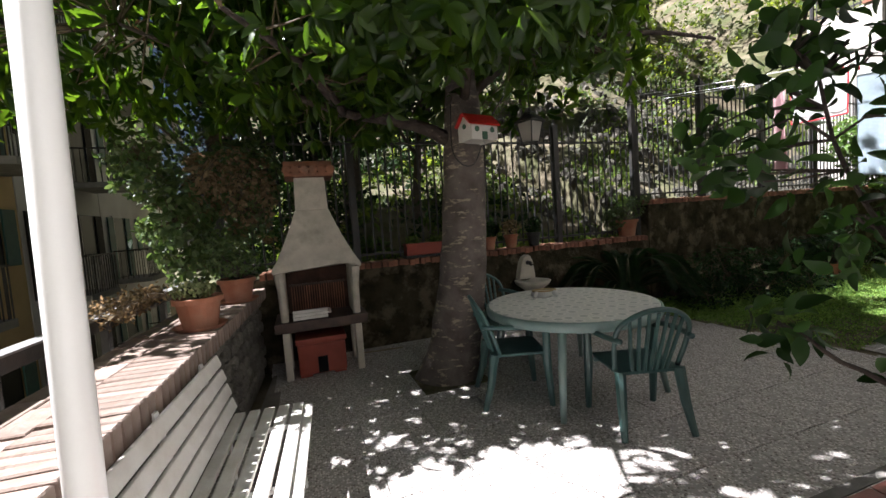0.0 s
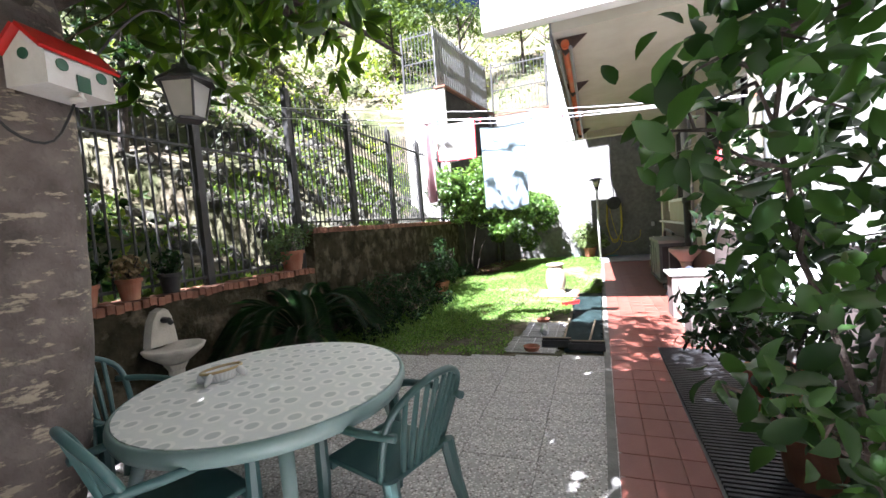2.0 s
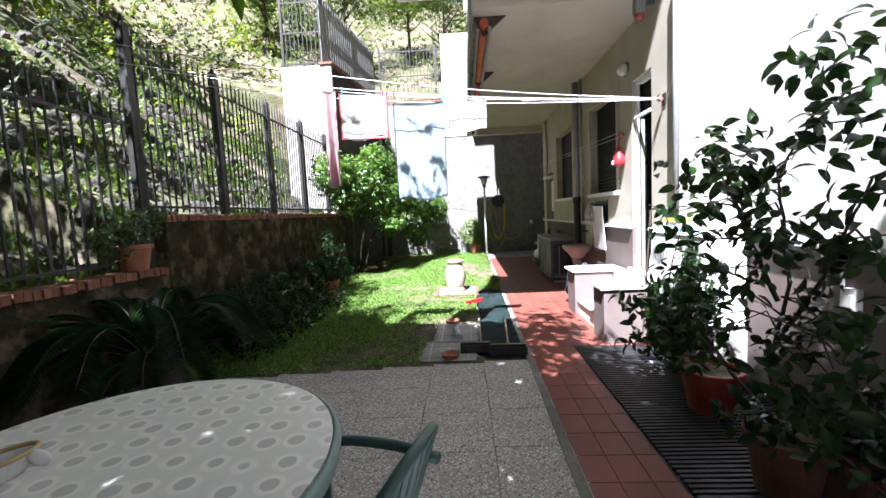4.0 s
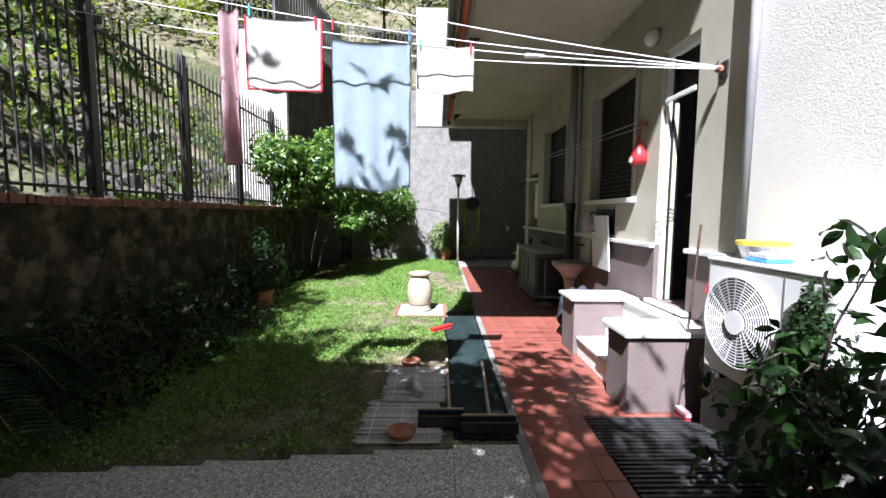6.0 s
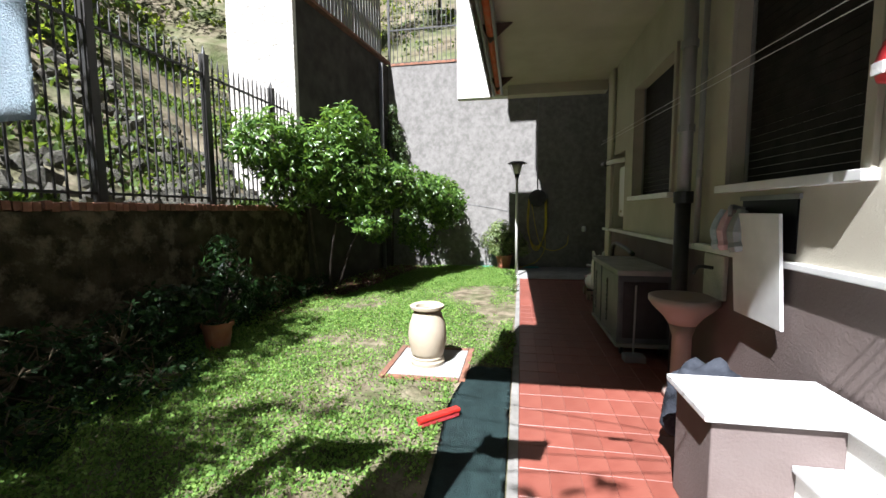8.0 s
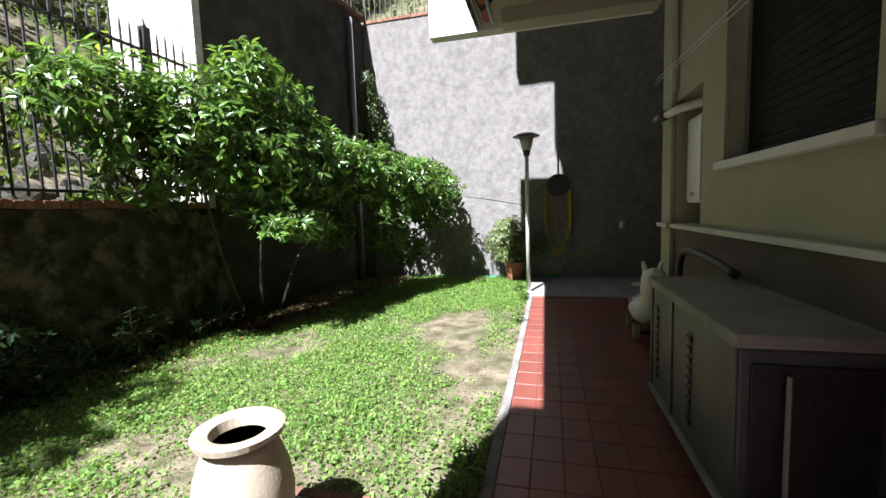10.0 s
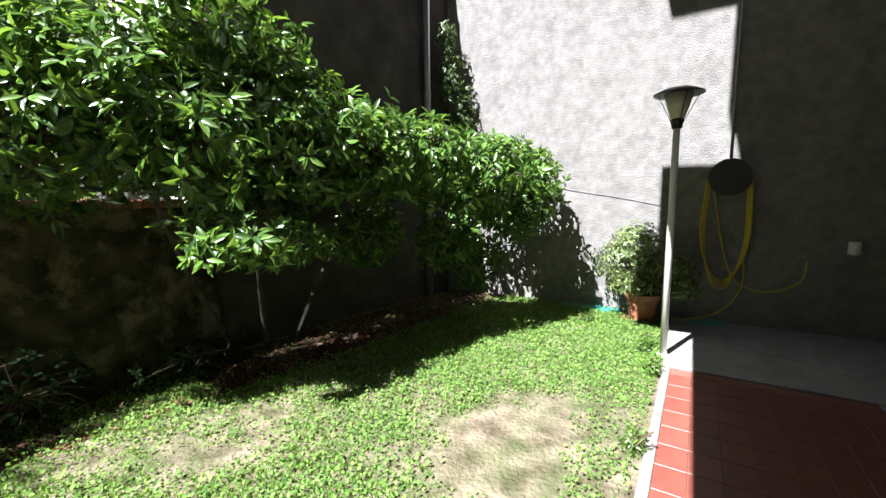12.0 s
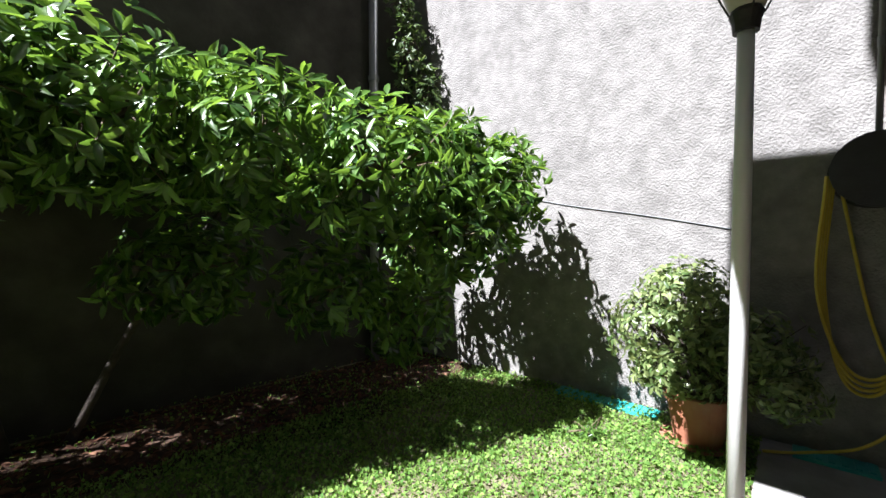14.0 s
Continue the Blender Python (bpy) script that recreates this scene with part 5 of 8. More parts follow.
# ================= lawn =================
def grass():
    rng = np.random.default_rng(4)
    n = 260000
    x, y = rng.uniform(4.7, 15.8, n), rng.uniform(1.06, 5.0, n)
    dens = np.array([0.62 + 1.1 * noise.noise((a * 0.9, b * 0.9, 1.5)) + 0.5 * noise.noise((a * 3.1, b * 3.1, 4.0)) for a, b in zip(x, y)])
    worn = np.exp(-((y - 1.75) / 0.5) ** 2) * np.where(x > 8.8, 0.75, 0.55) * np.exp(-((x - 10.6) / 2.6) ** 2) + np.where(x < 8.2, 0.35 * np.exp(-((y - 1.9) / 0.3) ** 2), 0)
    keep = (dens - worn + np.where(x < 7.5, 0.35, 0) > rng.random(n) * 0.9) & (y > 1.33 - 0.0135 * x) & (x > 5.19 - 0.105 * y) & (y < np.where(x > 11.9, 5.1 - 0.13 * (x - 11.9), 5.03))
    keep &= ~((x < 6.34) & (y < 2.3) & (x > 4.9)) & ~((x < 8.65) & (y < 1.68))
    keep &= ~((x > 8.25) & (x < 9.08) & (y > 1.6) & (y < 2.4))
    keep &= ~((y > 4.1 - 0.15 * (x - 12)) & (x > 11.5) & (rng.random(n) < 0.9))
    x, y = x[keep], y[keep]
    at = np.stack([x, y, np.full(len(x), -0.004)], 1)
    k = rng.random(len(x)) < 0.45
    b = at[k]
    s = rng.uniform(0.025, 0.07, len(b))
    tagged(leaves("lawn_grass", b, rand_dirs(len(b), 1.6, rng), rand_dirs(len(b), 0, rng), s, 0.006, L["grass"], None, BLADE), "short patchy lawn grass", "grass", kind="stuff")
    c = at[~k]
    c[:, 2] += rng.uniform(0.008, 0.04, len(c))
    s = rng.uniform(0.016, 0.034, len(c))
    tagged(leaves("lawn_clover", c, rand_dirs(len(c), 0.2, rng), rand_dirs(len(c), 2.0, rng), s, s * 0.8, L["grass"], None, LEAF4), "low clover growing through the lawn", "clover", kind="stuff")


grass()


def leaf_litter():
    """Bare mould and fallen leaves under the laurel."""
    rng = np.random.default_rng(51)
    tagged(part("bed_soil", prism([(9.6, 4.62), (11.6, 4.2), (13.4, 3.7), (15.8, 3.05), (15.8, 4.55), (11.95, 5.03), (9.6, 5.02)], -0.06, 0.0), M["bedsoil"]), "dark leaf mould under the laurel", "flower bed", kind="structure")
    n = 2600
    x = rng.uniform(9.7, 15.75, n)
    y = 4.95 - rng.random(n) * np.interp(x, (9.7, 11.6, 13.4, 15.8), (0.4, 0.8, 1.15, 1.4))
    keep = y < 5.08 - 0.13 * np.maximum(0, x - 11.9)
    at = np.stack([x, y, np.full(n, 0.006)], 1)[keep]
    s = rng.uniform(0.04, 0.09, len(at))
    tagged(leaves("leaf_litter", at, rand_dirs(len(at), 0.0, rng) * (1, 1, 0.15), rand_dirs(len(at), 3.0, rng), s, s * 0.45, L["litter"], None, LEAF4), "brown fallen leaves under the laurel", "leaf litter", kind="stuff")


leaf_litter()

# ================= patio things =================
def chair(m, material, label):
    c = thing("garden_chair", label, "chair", m, "chairs round the table")
    part("seat", box(-0.22, 0.22, -0.2, 0.23, 0.405, 0.43, 0.01), material, c)
    # backrest: a bowed frame with slats, leaning back
    def bp(u, v):
        """A point of the back: u across -1..1, v up 0..1."""
        return Vector((u * (0.215 + 0.03 * v), -0.2 - 0.13 * v + 0.05 * u * u, 0.43 + 0.42 * v - 0.05 * u * u * v))
    part("back_frame", tube(curve_pts([bp(-1, 0), bp(-1.05, 0.5), bp(-0.95, 0.85), bp(-0.5, 1.0), bp(0, 1.03), bp(0.5, 1.0), bp(0.95, 0.85), bp(1.05, 0.5), bp(1, 0)], 5), 0.017, 8), material, c, smooth=True)
    for k in range(7):
        u = -0.72 + 0.24 * k
        part("slat", tube([bp(u * 0.75, 0), bp(u * 0.9, 0.45), bp(u, 0.97)], [0.013, 0.014, 0.012], 6), material, c)
    for sx in (-1, 1):
        part("armrest", tube(curve_pts([(sx * 0.235, -0.28, 0.66), (sx * 0.275, -0.1, 0.655), (sx * 0.275, 0.12, 0.64), (sx * 0.25, 0.22, 0.6)], 5), [0.02] * 16, 8), material, c, smooth=True)
        leg = bmesh.new()
        for (p0, p1) in (((sx * 0.25, 0.22, 0.61), (sx * 0.255, 0.24, 0.0)),):
            tube([p0, ((p0[0] + p1[0]) / 2, 0.215, 0.35), p1], [0.03, 0.034, 0.023], 8, leg)
        part("leg", leg, material, c)
        part("leg", tube([(sx * 0.2, -0.19, 0.43), (sx * 0.215, -0.23, 0.2), (sx * 0.235, -0.29, 0.0)], [0.038, 0.032, 0.022], 8), material, c)
    part("apron", box(-0.21, 0.21, 0.205, 0.225, 0.36, 0.41, 0.006), material, c)
    return c


chair(pose(2.22, 2.26, 0, 0, 0, -17), M["plasticdark"], "dark green plastic garden armchair drawn up to the table")
chair(pose(1.66, 3.02, 0, 0, 0, -106), M["plasticgreen"], "faded green plastic garden armchair beside the tree trunk")
chair(pose(2.02, 3.98, 0, 0, 0, 188), M["plasticgreen"], "faded green plastic armchair behind the table")


def table():
    t = thing("garden_table", "round green plastic table with printed top", "table", pose(2.22, 2.97, 0))
    part("tabletop", lathe([(0.01, 0.715), (0.66, 0.715), (0.70, 0.722), (0.70, 0.731), (0.01, 0.732)], 56), M["tabletop"], t, smooth=False)
    part("rim", lathe([(0.655, 0.66), (0.715, 0.655), (0.728, 0.69), (0.722, 0.722), (0.705, 0.73), (0.70, 0.71), (0.66, 0.7)], 56), M["tablerim"], t, "pale green moulded rim", smooth=True)
    for a in (227, 317, 47, 137):
        c, s = math.cos(radians(a)), math.sin(radians(a))
        part("leg", tube([(c * 0.56, s * 0.56, 0.7), (c * 0.66, s * 0.66, 0.35), (c * 0.73, s * 0.73, 0)], [0.036, 0.03, 0.022], 10), M["tablerim"], t, smooth=True)
    for a in (47, 137):
        part("brace", box(-0.6, 0.6, -0.012, 0.012, 0.6, 0.66, 0.004), M["plasticdark"], t).matrix_basis = pose(0, 0, 0, 0, 0, a)


table()


def napkin_holder():
    """Oval glazed dish: fluted sides, yellow rolled rim, white lobes at the corners."""
    p = thing("napkin_holder", "white fluted ceramic napkin dish with yellow rim", "napkin holder", pose(2.16, 3.27, 0.733, 0, 0, -20))
    hl, hw, n = 0.107, 0.055, 72
    bm = bmesh.new()
    rings = []
    for z, s, fl in ((0.0, 0.62, 0.02), (0.012, 0.7, 0.07), (0.035, 0.82, 0.09), (0.058, 0.97, 0.04), (0.066, 1.0, 0.0), (0.062, 0.93, 0.0), (0.03, 0.75, 0.0), (0.01, 0.6, 0.0)):
        ring = []
        for k in range(n):
            a = 2 * math.pi * k / n
            r = s * (1 + fl * math.cos(24 * a))
            ring.append(bm.verts.new((hl * r * math.cos(a), hw * r * math.sin(a), z)))
        rings.append(ring)
    for q, w in zip(rings, rings[1:]):
        for k in range(n):
            bm.faces.new((q[k], q[(k + 1) % n], w[(k + 1) % n], w[k]))
    bm.faces.new(rings[0][::-1])
    bm.faces.new(rings[-1])
    part("dish", bm, M["marble"], p, smooth=True)
    rim = [(hl * math.cos(2 * math.pi * k / 32), hw * math.sin(2 * math.pi * k / 32), 0.066) for k in range(33)]
    part("rim", tube(rim, 0.008, 8), M["yellowrim"], p, "yellow glazed rim", smooth=True)
    for sx in (-1, 1):
        for sy in (-1, 1):
            bm = bmesh.new()
            bmesh.ops.create_icosphere(bm, subdivisions=2, radius=1, matrix=pose(sx * hl * 0.82, sy * hw * 0.85, 0.036, 0, 0, sx * sy * 30) @ Matrix.Diagonal((0.028, 0.012, 0.034, 1)))
            for v in bm.verts:
                v.co.x += sx * 0.35 * (0.036 - v.co.z)
            part("lobe", bm, M["marble"], p, smooth=True)


napkin_holder()


def birdhouse():
    b = thing("birdhouse", "white wooden birdhouse with red roof on the trunk", "birdhouse", pose(1.63, 3.36, 2.185, 0, 0, 14) @ Matrix.Scale(0.94, 4))
    w, d, h = 0.155, 0.1, 0.13
    bm = bmesh.new()
    prof = [(-d, 0), (d, 0), (d, h), (0, h + 0.1), (-d, h)]
    lo = [bm.verts.new((-w, y, z)) for y, z in prof]
    hi = [bm.verts.new((w, y, z)) for y, z in prof]
    bm.faces.new(lo)
    bm.faces.new(hi[::-1])
    for i in range(5):
        bm.faces.new((lo[i], hi[i], hi[(i + 1) % 5], lo[(i + 1) % 5]))
    bmesh.ops.recalc_face_normals(bm, faces=bm.faces)
    part("body", bm, M["whitewood"], b)
    for s in (-1, 1):
        part("roof", box(-w - 0.03, w + 0.03, -0.075, 0.075, -0.008, 0.008, 0.002), M["redpaint"], b, "red painted roof board").matrix_basis = pose(0, s * 0.06, h + 0.062, -s * 45, 0, 0)
    part("door", box(-0.03, 0.03, -d - 0.006, -d + 0.002, 0.002, 0.075, 0.002), M["greenpaint"], b, "green painted door")
    for x in (-0.09, 0.09):
        part("window", tube([(x, -d - 0.006, 0.095), (x, -d + 0.002, 0.095)], 0.026, 14), M["greenpaint"], b, "green round window")
    part("window", tube([(-w - 0.006, 0, 0.13), (-w + 0.002, 0, 0.13)], 0.024, 14), M["greenpaint"], b, "green round window")
    part("perch", tube([(-0.02, -d, -0.012), (-0.02, -d - 0.02, -0.035), (-0.02, -0.05, -0.03)], 0.014, 8), M["whitewood"], b)
    part("bracket", box(-0.05, 0.05, d, d + 0.12, 0.02, 0.06, 0.004), M["darkwood"], b)


birdhouse()


def lantern():
    l = thing("hanging_lantern", "black iron lantern with frosted panes hanging from a branch", "lantern", pose(2.0, 3.1, 2.125, 0, 0, 20))
    top, bot = 0.085, 0.055
    for k in range(4):
        a = math.pi / 4 + k * math.pi / 2
        b2 = a + math.pi / 2
        P = lambda ang, r, z: Vector((r * math.cos(ang), r * math.sin(ang), z))
        part("bar", tube([P(a, bot * 1.3, 0), P(a, top * 1.3, 0.17)], 0.006, 6), M["iron"], l)
        bm = bmesh.new()
        q = [P(a, bot * 1.22, 0.01), P(b2, bot * 1.22, 0.01), P(b2, top * 1.22, 0.165), P(a, top * 1.22, 0.165)]
        vs = [bm.verts.new(v) for v in q]
        bm.faces.new(vs)
        bmesh.ops.solidify(bm, geom=bm.faces[:], thickness=0.003)
        part("pane", bm, M["lampglass"], l, "frosted glass pane")
    part("base", lathe([(0.075, -0.012), (0.078, 0.0), (0.06, 0.004)], 4, ), M["iron"], l)
    part("cap", lathe([(0.135, 0.165), (0.13, 0.18), (0.06, 0.23), (0.055, 0.25), (0.02, 0.262), (0.014, 0.29), (0.002, 0.3)], 8), M["iron"], l)
    part("cord", tube([(0, 0, 0.29), (0, 0, 0.95)], 0.004, 5), M["iron"], l)


lantern()
part_cable = thing("electric_cable", "thin black cable slung from trunk to lantern", "cable")
part("cable", tube(curve_pts([(1.45, 3.52, 2.55), (1.42, 3.45, 2.1), (1.6, 3.42, 2.0), (1.8, 3.45, 2.4), (1.9, 3.2, 2.62), (2.03, 3.1, 2.6)], 6), 0.006, 5), M["iron"], part_cable)


def barbecue():
    b = thing("barbecue", "masonry barbecue with white cement hood and tiled cap", "barbecue", pose(0.21, 4.62, 0))
    part("shelf", box(-0.46, 0.46, -0.3, 0.3, 0.5, 0.6, 0.012), M["darkwood"], b, "dark stone worktop of the barbecue")
    for x in (-0.36, 0.36):
        part("leg", box(x - 0.035, x + 0.035, -0.26, -0.16, 0, 0.5, 0.01), M["bbqcement"], b)
        part("leg", box(x - 0.035, x + 0.035, 0.16, 0.26, 0, 0.5, 0.01), M["bbqcement"], b)
        part("post", tube([(x, -0.2, 0.6), (x * 1.02, -0.21, 0.9), (x * 1.05, -0.22, 1.1)], [0.04, 0.038, 0.05], 8), M["bbqcement"], b)
        part("side_wall", box(x - 0.03 * (1 if x > 0 else 1), x + 0.03, -0.12, 0.26, 0.6, 1.12, 0.008), M["bbqcement"], b)
    part("fireback", box(-0.34, 0.34, 0.22, 0.27, 0.6, 1.15), M["soot"], b, "soot-stained brick fireback")
    # hood: arched front, tapering to the chimney
    bm = bmesh.new()
    rings = []
    for z, wx, wy, yo in ((1.1, 0.43, 0.29, 0.0), (1.115, 0.437, 0.295, 0.0), (1.15, 0.43, 0.29, 0.0), (1.22, 0.385, 0.268, 0.008), (1.32, 0.335, 0.24, 0.016), (1.44, 0.28, 0.21, 0.028), (1.56, 0.23, 0.185, 0.038), (1.66, 0.19, 0.165, 0.045), (1.715, 0.172, 0.155, 0.05), (1.725, 0.16, 0.147, 0.05), (1.74, 0.163, 0.149, 0.05), (2.06, 0.152, 0.143, 0.05)):
        rings.append([bm.verts.new((x * wx, yo + y * wy, z + (0.09 * (1 - abs(x) ** 2) if z < 1.12 and y < 0 else 0))) for x, y in ((-1, -1), (-0.6, -1), (-0.2, -1), (0.2, -1), (0.6, -1), (1, -1), (1, 1), (-1, 1))])
    for a, c in zip(rings, rings[1:]):
        for k in range(8):
            bm.faces.new((a[k], a[(k + 1) % 8], c[(k + 1) % 8], c[k]))
    bm.faces.new(rings[-1])
    bm.faces.new(rings[0][::-1])
    bmesh.ops.recalc_face_normals(bm, faces=bm.faces)
    part("hood", bm, M["bbqcement"], b, "white cement hood with smoke stains")
    part("chimney_cap", box(-0.24, 0.24, -0.18, 0.28, 2.063, 2.1, 0.005), M["brick"], b)
    for k in range(6):
        x = -0.2125 + 0.085 * k
        part("roof_tile", tube([(x, -0.19, 2.13), (x, 0.29, 2.15)], [0.047, 0.042], 8), M["brick"], b, "weathered clay cap tile")
    part("ridge", box(-0.245, 0.245, -0.04, 0.14, 2.185, 2.24, 0.012), M["brick"], b)
    part("grill_slats", box(-0.28, 0.1, -0.22, 0.0, 0.64, 0.655, 0.004), M["whitewood"], b)
    for k in range(3):
        part("board", box(-0.28, 0.06, -0.27, -0.25, 0.61 + 0.034 * k, 0.64 + 0.034 * k, 0.004), M["whitewood"], b, "stacked white painted board")
    g = thing("fire_grate_basket", "reed fire guard inside the barbecue", "grate", pose(0.21, 4.8, 0.602))
    for k in range(22):
        part("rod", tube([(-0.28 + 0.0265 * k, 0, 0.0), (-0.28 + 0.0265 * k, 0, 0.3)], 0.006, 5), M["brick"], g)
    part("frame", box(-0.3, 0.3, -0.008, 0.008, 0.3, 0.325, 0.003), M["darkwood"], g)
    r = thing("red_storage_box", "orange-red plastic box under the barbecue", "box", pose(0.18, 4.55, 0.0))
    part("body", box(-0.24, 0.24, -0.16, 0.18, 0.02, 0.34, 0.02), M["redplastic"], r)
    part("lid", box(-0.255, 0.255, -0.175, 0.195, 0.34, 0.4, 0.015), M["redplastic"], r)
    part("opening", box(-0.05, 0.05, -0.166, -0.15, 0.03, 0.2, 0.006), M["darkpane"], r, "dark slot")
    for x in (-0.17, 0.17):
        part("foot", box(x - 0.06, x + 0.06, -0.15, 0.16, 0, 0.02), M["redplastic"], r)
    return b


barbecue()


def bench():
    b = thing("garden_bench", "white slatted wooden bench against the parapet", "bench", pose(-0.27, 1.92, 0, 0, 0, -4.2))
    n = 0
    for x in (-0.17, -0.085, 0.0, 0.085, 0.17, 0.225):
        part("seat_slat", box(x - 0.032, x + 0.032, -0.85, 0.82, 0.405 - 0.02 * (x > 0.2), 0.43 - 0.02 * (x > 0.2), 0.008), M["whitewood"], b)
    for k in range(4):
        z, x = 0.5 + 0.09 * k, -0.2 - 0.02 * k
        o = part("back_slat", box(-0.012, 0.012, -0.85, 0.82, -0.036, 0.036, 0.008), M["whitewood"], b)
        o.matrix_basis = pose(x, 0, z, 0, -18, 0)
    for y in (-0.6, 0.0, 0.6):
        part("frame", tube(curve_pts([(-0.29, y, 0.82), (-0.225, y, 0.45), (-0.18, y, 0.385), (0.2, y, 0.385), (0.235, y, 0.36)], 4), 0.016, 6), M["whitemetal"], b)
        part("leg", tube([(0.17, y, 0.385), (0.19, y, 0.0)], 0.016, 6), M["whitemetal"], b)
        part("leg", tube([(-0.19, y, 0.4), (-0.17, y, 0.0)], 0.016, 6), M["whitemetal"], b)


bench()
pole = thing("awning_pole", "white enamelled steel pole at the terrace edge", "pole", pose(-0.372, 0.935, 0, 0, 0.9, 0))
part("shaft", tube([(0, 0, 0.01), (0, 0, 2.9)], 0.031, 20), M["whitemetal"], pole, smooth=True)
part("base_plate", box(-0.07, 0.07, -0.07, 0.07, 0, 0.01, 0.002), M["whitemetal"], pole)


def fountain():
    f = thing("wall_fountain", "small stone wall fountain with shell basin", "fountain", pose(3.02, 4.86, 0))
    bm = bmesh.new()
    prof = [(-0.15, 0.62), (0.15, 0.62), (0.13, 0.74), (0.1, 0.86), (0.06, 0.93), (0, 0.96), (-0.06, 0.93), (-0.1, 0.86), (-0.13, 0.74)]
    lo = [bm.verts.new((x, 0.185, z)) for x, z in prof]
    hi = [bm.verts.new((x * 0.85, 0.08 + 0.04 * abs(x) / 0.15, z)) for x, z in prof]
    bm.faces.new(lo)
    bm.faces.new(hi[::-1])
    for i in range(len(prof)):
        bm.faces.new((lo[i], hi[i], hi[(i + 1) % 9], lo[(i + 1) % 9]))
    bmesh.ops.recalc_face_normals(bm, faces=bm.faces)
    part("backplate", bm, M["bbqcement"], f, smooth=False)
    part("spout", tube([(0, 0.1, 0.85), (0, 0.03, 0.85), (0, 0.0, 0.82)], [0.03, 0.025, 0.02], 10), M["iron"], f, "dark spout")
    part("basin", lathe([(0.06, 0.44), (0.14, 0.5), (0.23, 0.57), (0.25, 0.61), (0.22, 0.615), (0.16, 0.56), (0.02, 0.54)], 20), M["bbqcement"], f, smooth=True)
    part("pedestal", lathe([(0.12, 0), (0.1, 0.06), (0.07, 0.12), (0.065, 0.4), (0.1, 0.46)], 14), M["bbqcement"], f)


fountain()
stick = thing("fallen_cane", "pale bamboo cane lying on the patio", "cane")
part("cane", tube([(0.62, 4.83, 0.022), (1.12, 4.79, 0.02)], 0.009, 7), M["palewood"], stick)

# ================= house front =================
def window(name, w, label, lowered):
    x0, x1, z0, z1 = w
    g = thing(name, label, "window", kind="structure")
    y = FACE
    t = 0.06
    part("window_frame", box(x0 - t, x0 - 0.001, y + 0.001, y + 0.03, z0 - 0.03, z1 + t, 0.004), M["cream"], g)
    part("window_frame", box(x1 + 0.001, x1 + t, y + 0.001, y + 0.03, z0 - 0.03, z1 + t, 0.004), M["cream"], g)
    part("window_frame", box(x0, x1, y + 0.001, y + 0.03, z1 + 0.001, z1 + t, 0.004), M["cream"], g)
    part("window_sill", box(x0 - 0.07, x1 + 0.07, y - 0.2, y + 0.07, z0 - 0.055, z0 - 0.001, 0.006), M["marble"], g, "white stone sill")
    n = int((z1 - lowered) / 0.055)
    for k in range(n):
        z = z1 - 0.004 - 0.055 * k
        part("slat", box(x0 + 0.012, x1 - 0.012, y - 0.12, y - 0.105, z - 0.052, z, 0.004), M["shutter"], g)
    if lowered > z0 + 0.1:
        part("pane", box(x0 + 0.02, x1 - 0.02, y - 0.2, y - 0.19, z0, lowered), M["darkpane"], g)
    for xx in (x0 + 0.015, x1 - 0.015):
        part("guide_rail", box(xx - 0.015, xx + 0.015, y - 0.13, y - 0.09, z0, z1, 0.003), M["greymetal"], g)


window("window_1", WIN1, "window with brown roller shutter let down", WIN1[2])
window("window_2", WIN2, "window with brown roller shutter let down", WIN2[2])


def door():
    x0, x1, z0, z1 = DOOR
    g = thing("door_1", "open glazed door with white frame in the house wall", "door", kind="structure")
    y = FACE
    for xx in (x0 + 0.025, x1 - 0.025):
        part("jamb", box(xx - 0.024, xx + 0.024, y - 0.16, y - 0.04, z0 + 0.001, z1, 0.005), M["whitemetal"], g)
    part("head", box(x0 + 0.05, x1 - 0.05, y - 0.16, y - 0.04, z1 - 0.06, z1 - 0.001, 0.005), M["whitemetal"], g)
    part("transom_bar", box(x0 + 0.05, x1 - 0.05, y - 0.03, y + 0.0, 2.54, 2.58, 0.005), M["whitemetal"], g)
    part("shutter_box", box(x0 + 0.05, x1 - 0.05, y - 0.13, y - 0.1, 2.58, z1 - 0.06, 0.004), M["shutter"], g)
    part("door_sill", box(x0 - 0.05, x1 + 0.05, y - 0.26, y + 0.06, z0 - 0.04, z0 - 0.002, 0.006), M["marble"], g)
    # black leaf hides the lit inner walls, so the doorway looks unlit
    leaf = part("leaf", box(0, 0.04, -0.6, 0.1, 0, 2.3, 0.006), M["darkpane"], g, "black door leaf folded inwards, standing in for the unlit room")
    part("leaf_stile", box(-0.012, -0.001, 0.06, 0.1, 0, 1.86, 0.003), M["doorleaf"], leaf, "pale green door stile")
    leaf.matrix_basis = pose(x1 - 0.095, y - 0.17, z0 + 0.01, 0, 0, 0)
    part("door_handle", box(-0.04, -0.013, -0.12, -0.05, 1.0, 1.02, 0.004), M["greymetal"], leaf)
    # black panel painted as the darkness of the room
    part("unlit_room_panel", box(x0 + 0.05, x1 - 0.05, -2.6, -2.55, z0, z1), M["darkpane"], g, "black panel standing in for the unlit room behind the door")


door()


def pipe(name, label, x, y, z0, z1, r, material, clips=()):
    p = thing(name, label, "pipe")
    part("pipe", tube([(x, y, z0), (x, y, z1)], r, 14), material, p, smooth=True)
    for z in clips:
        part("collar", tube([(x, y, z - 0.03), (x, y, z + 0.03)], r * 1.22, 14), material, p)
    return p


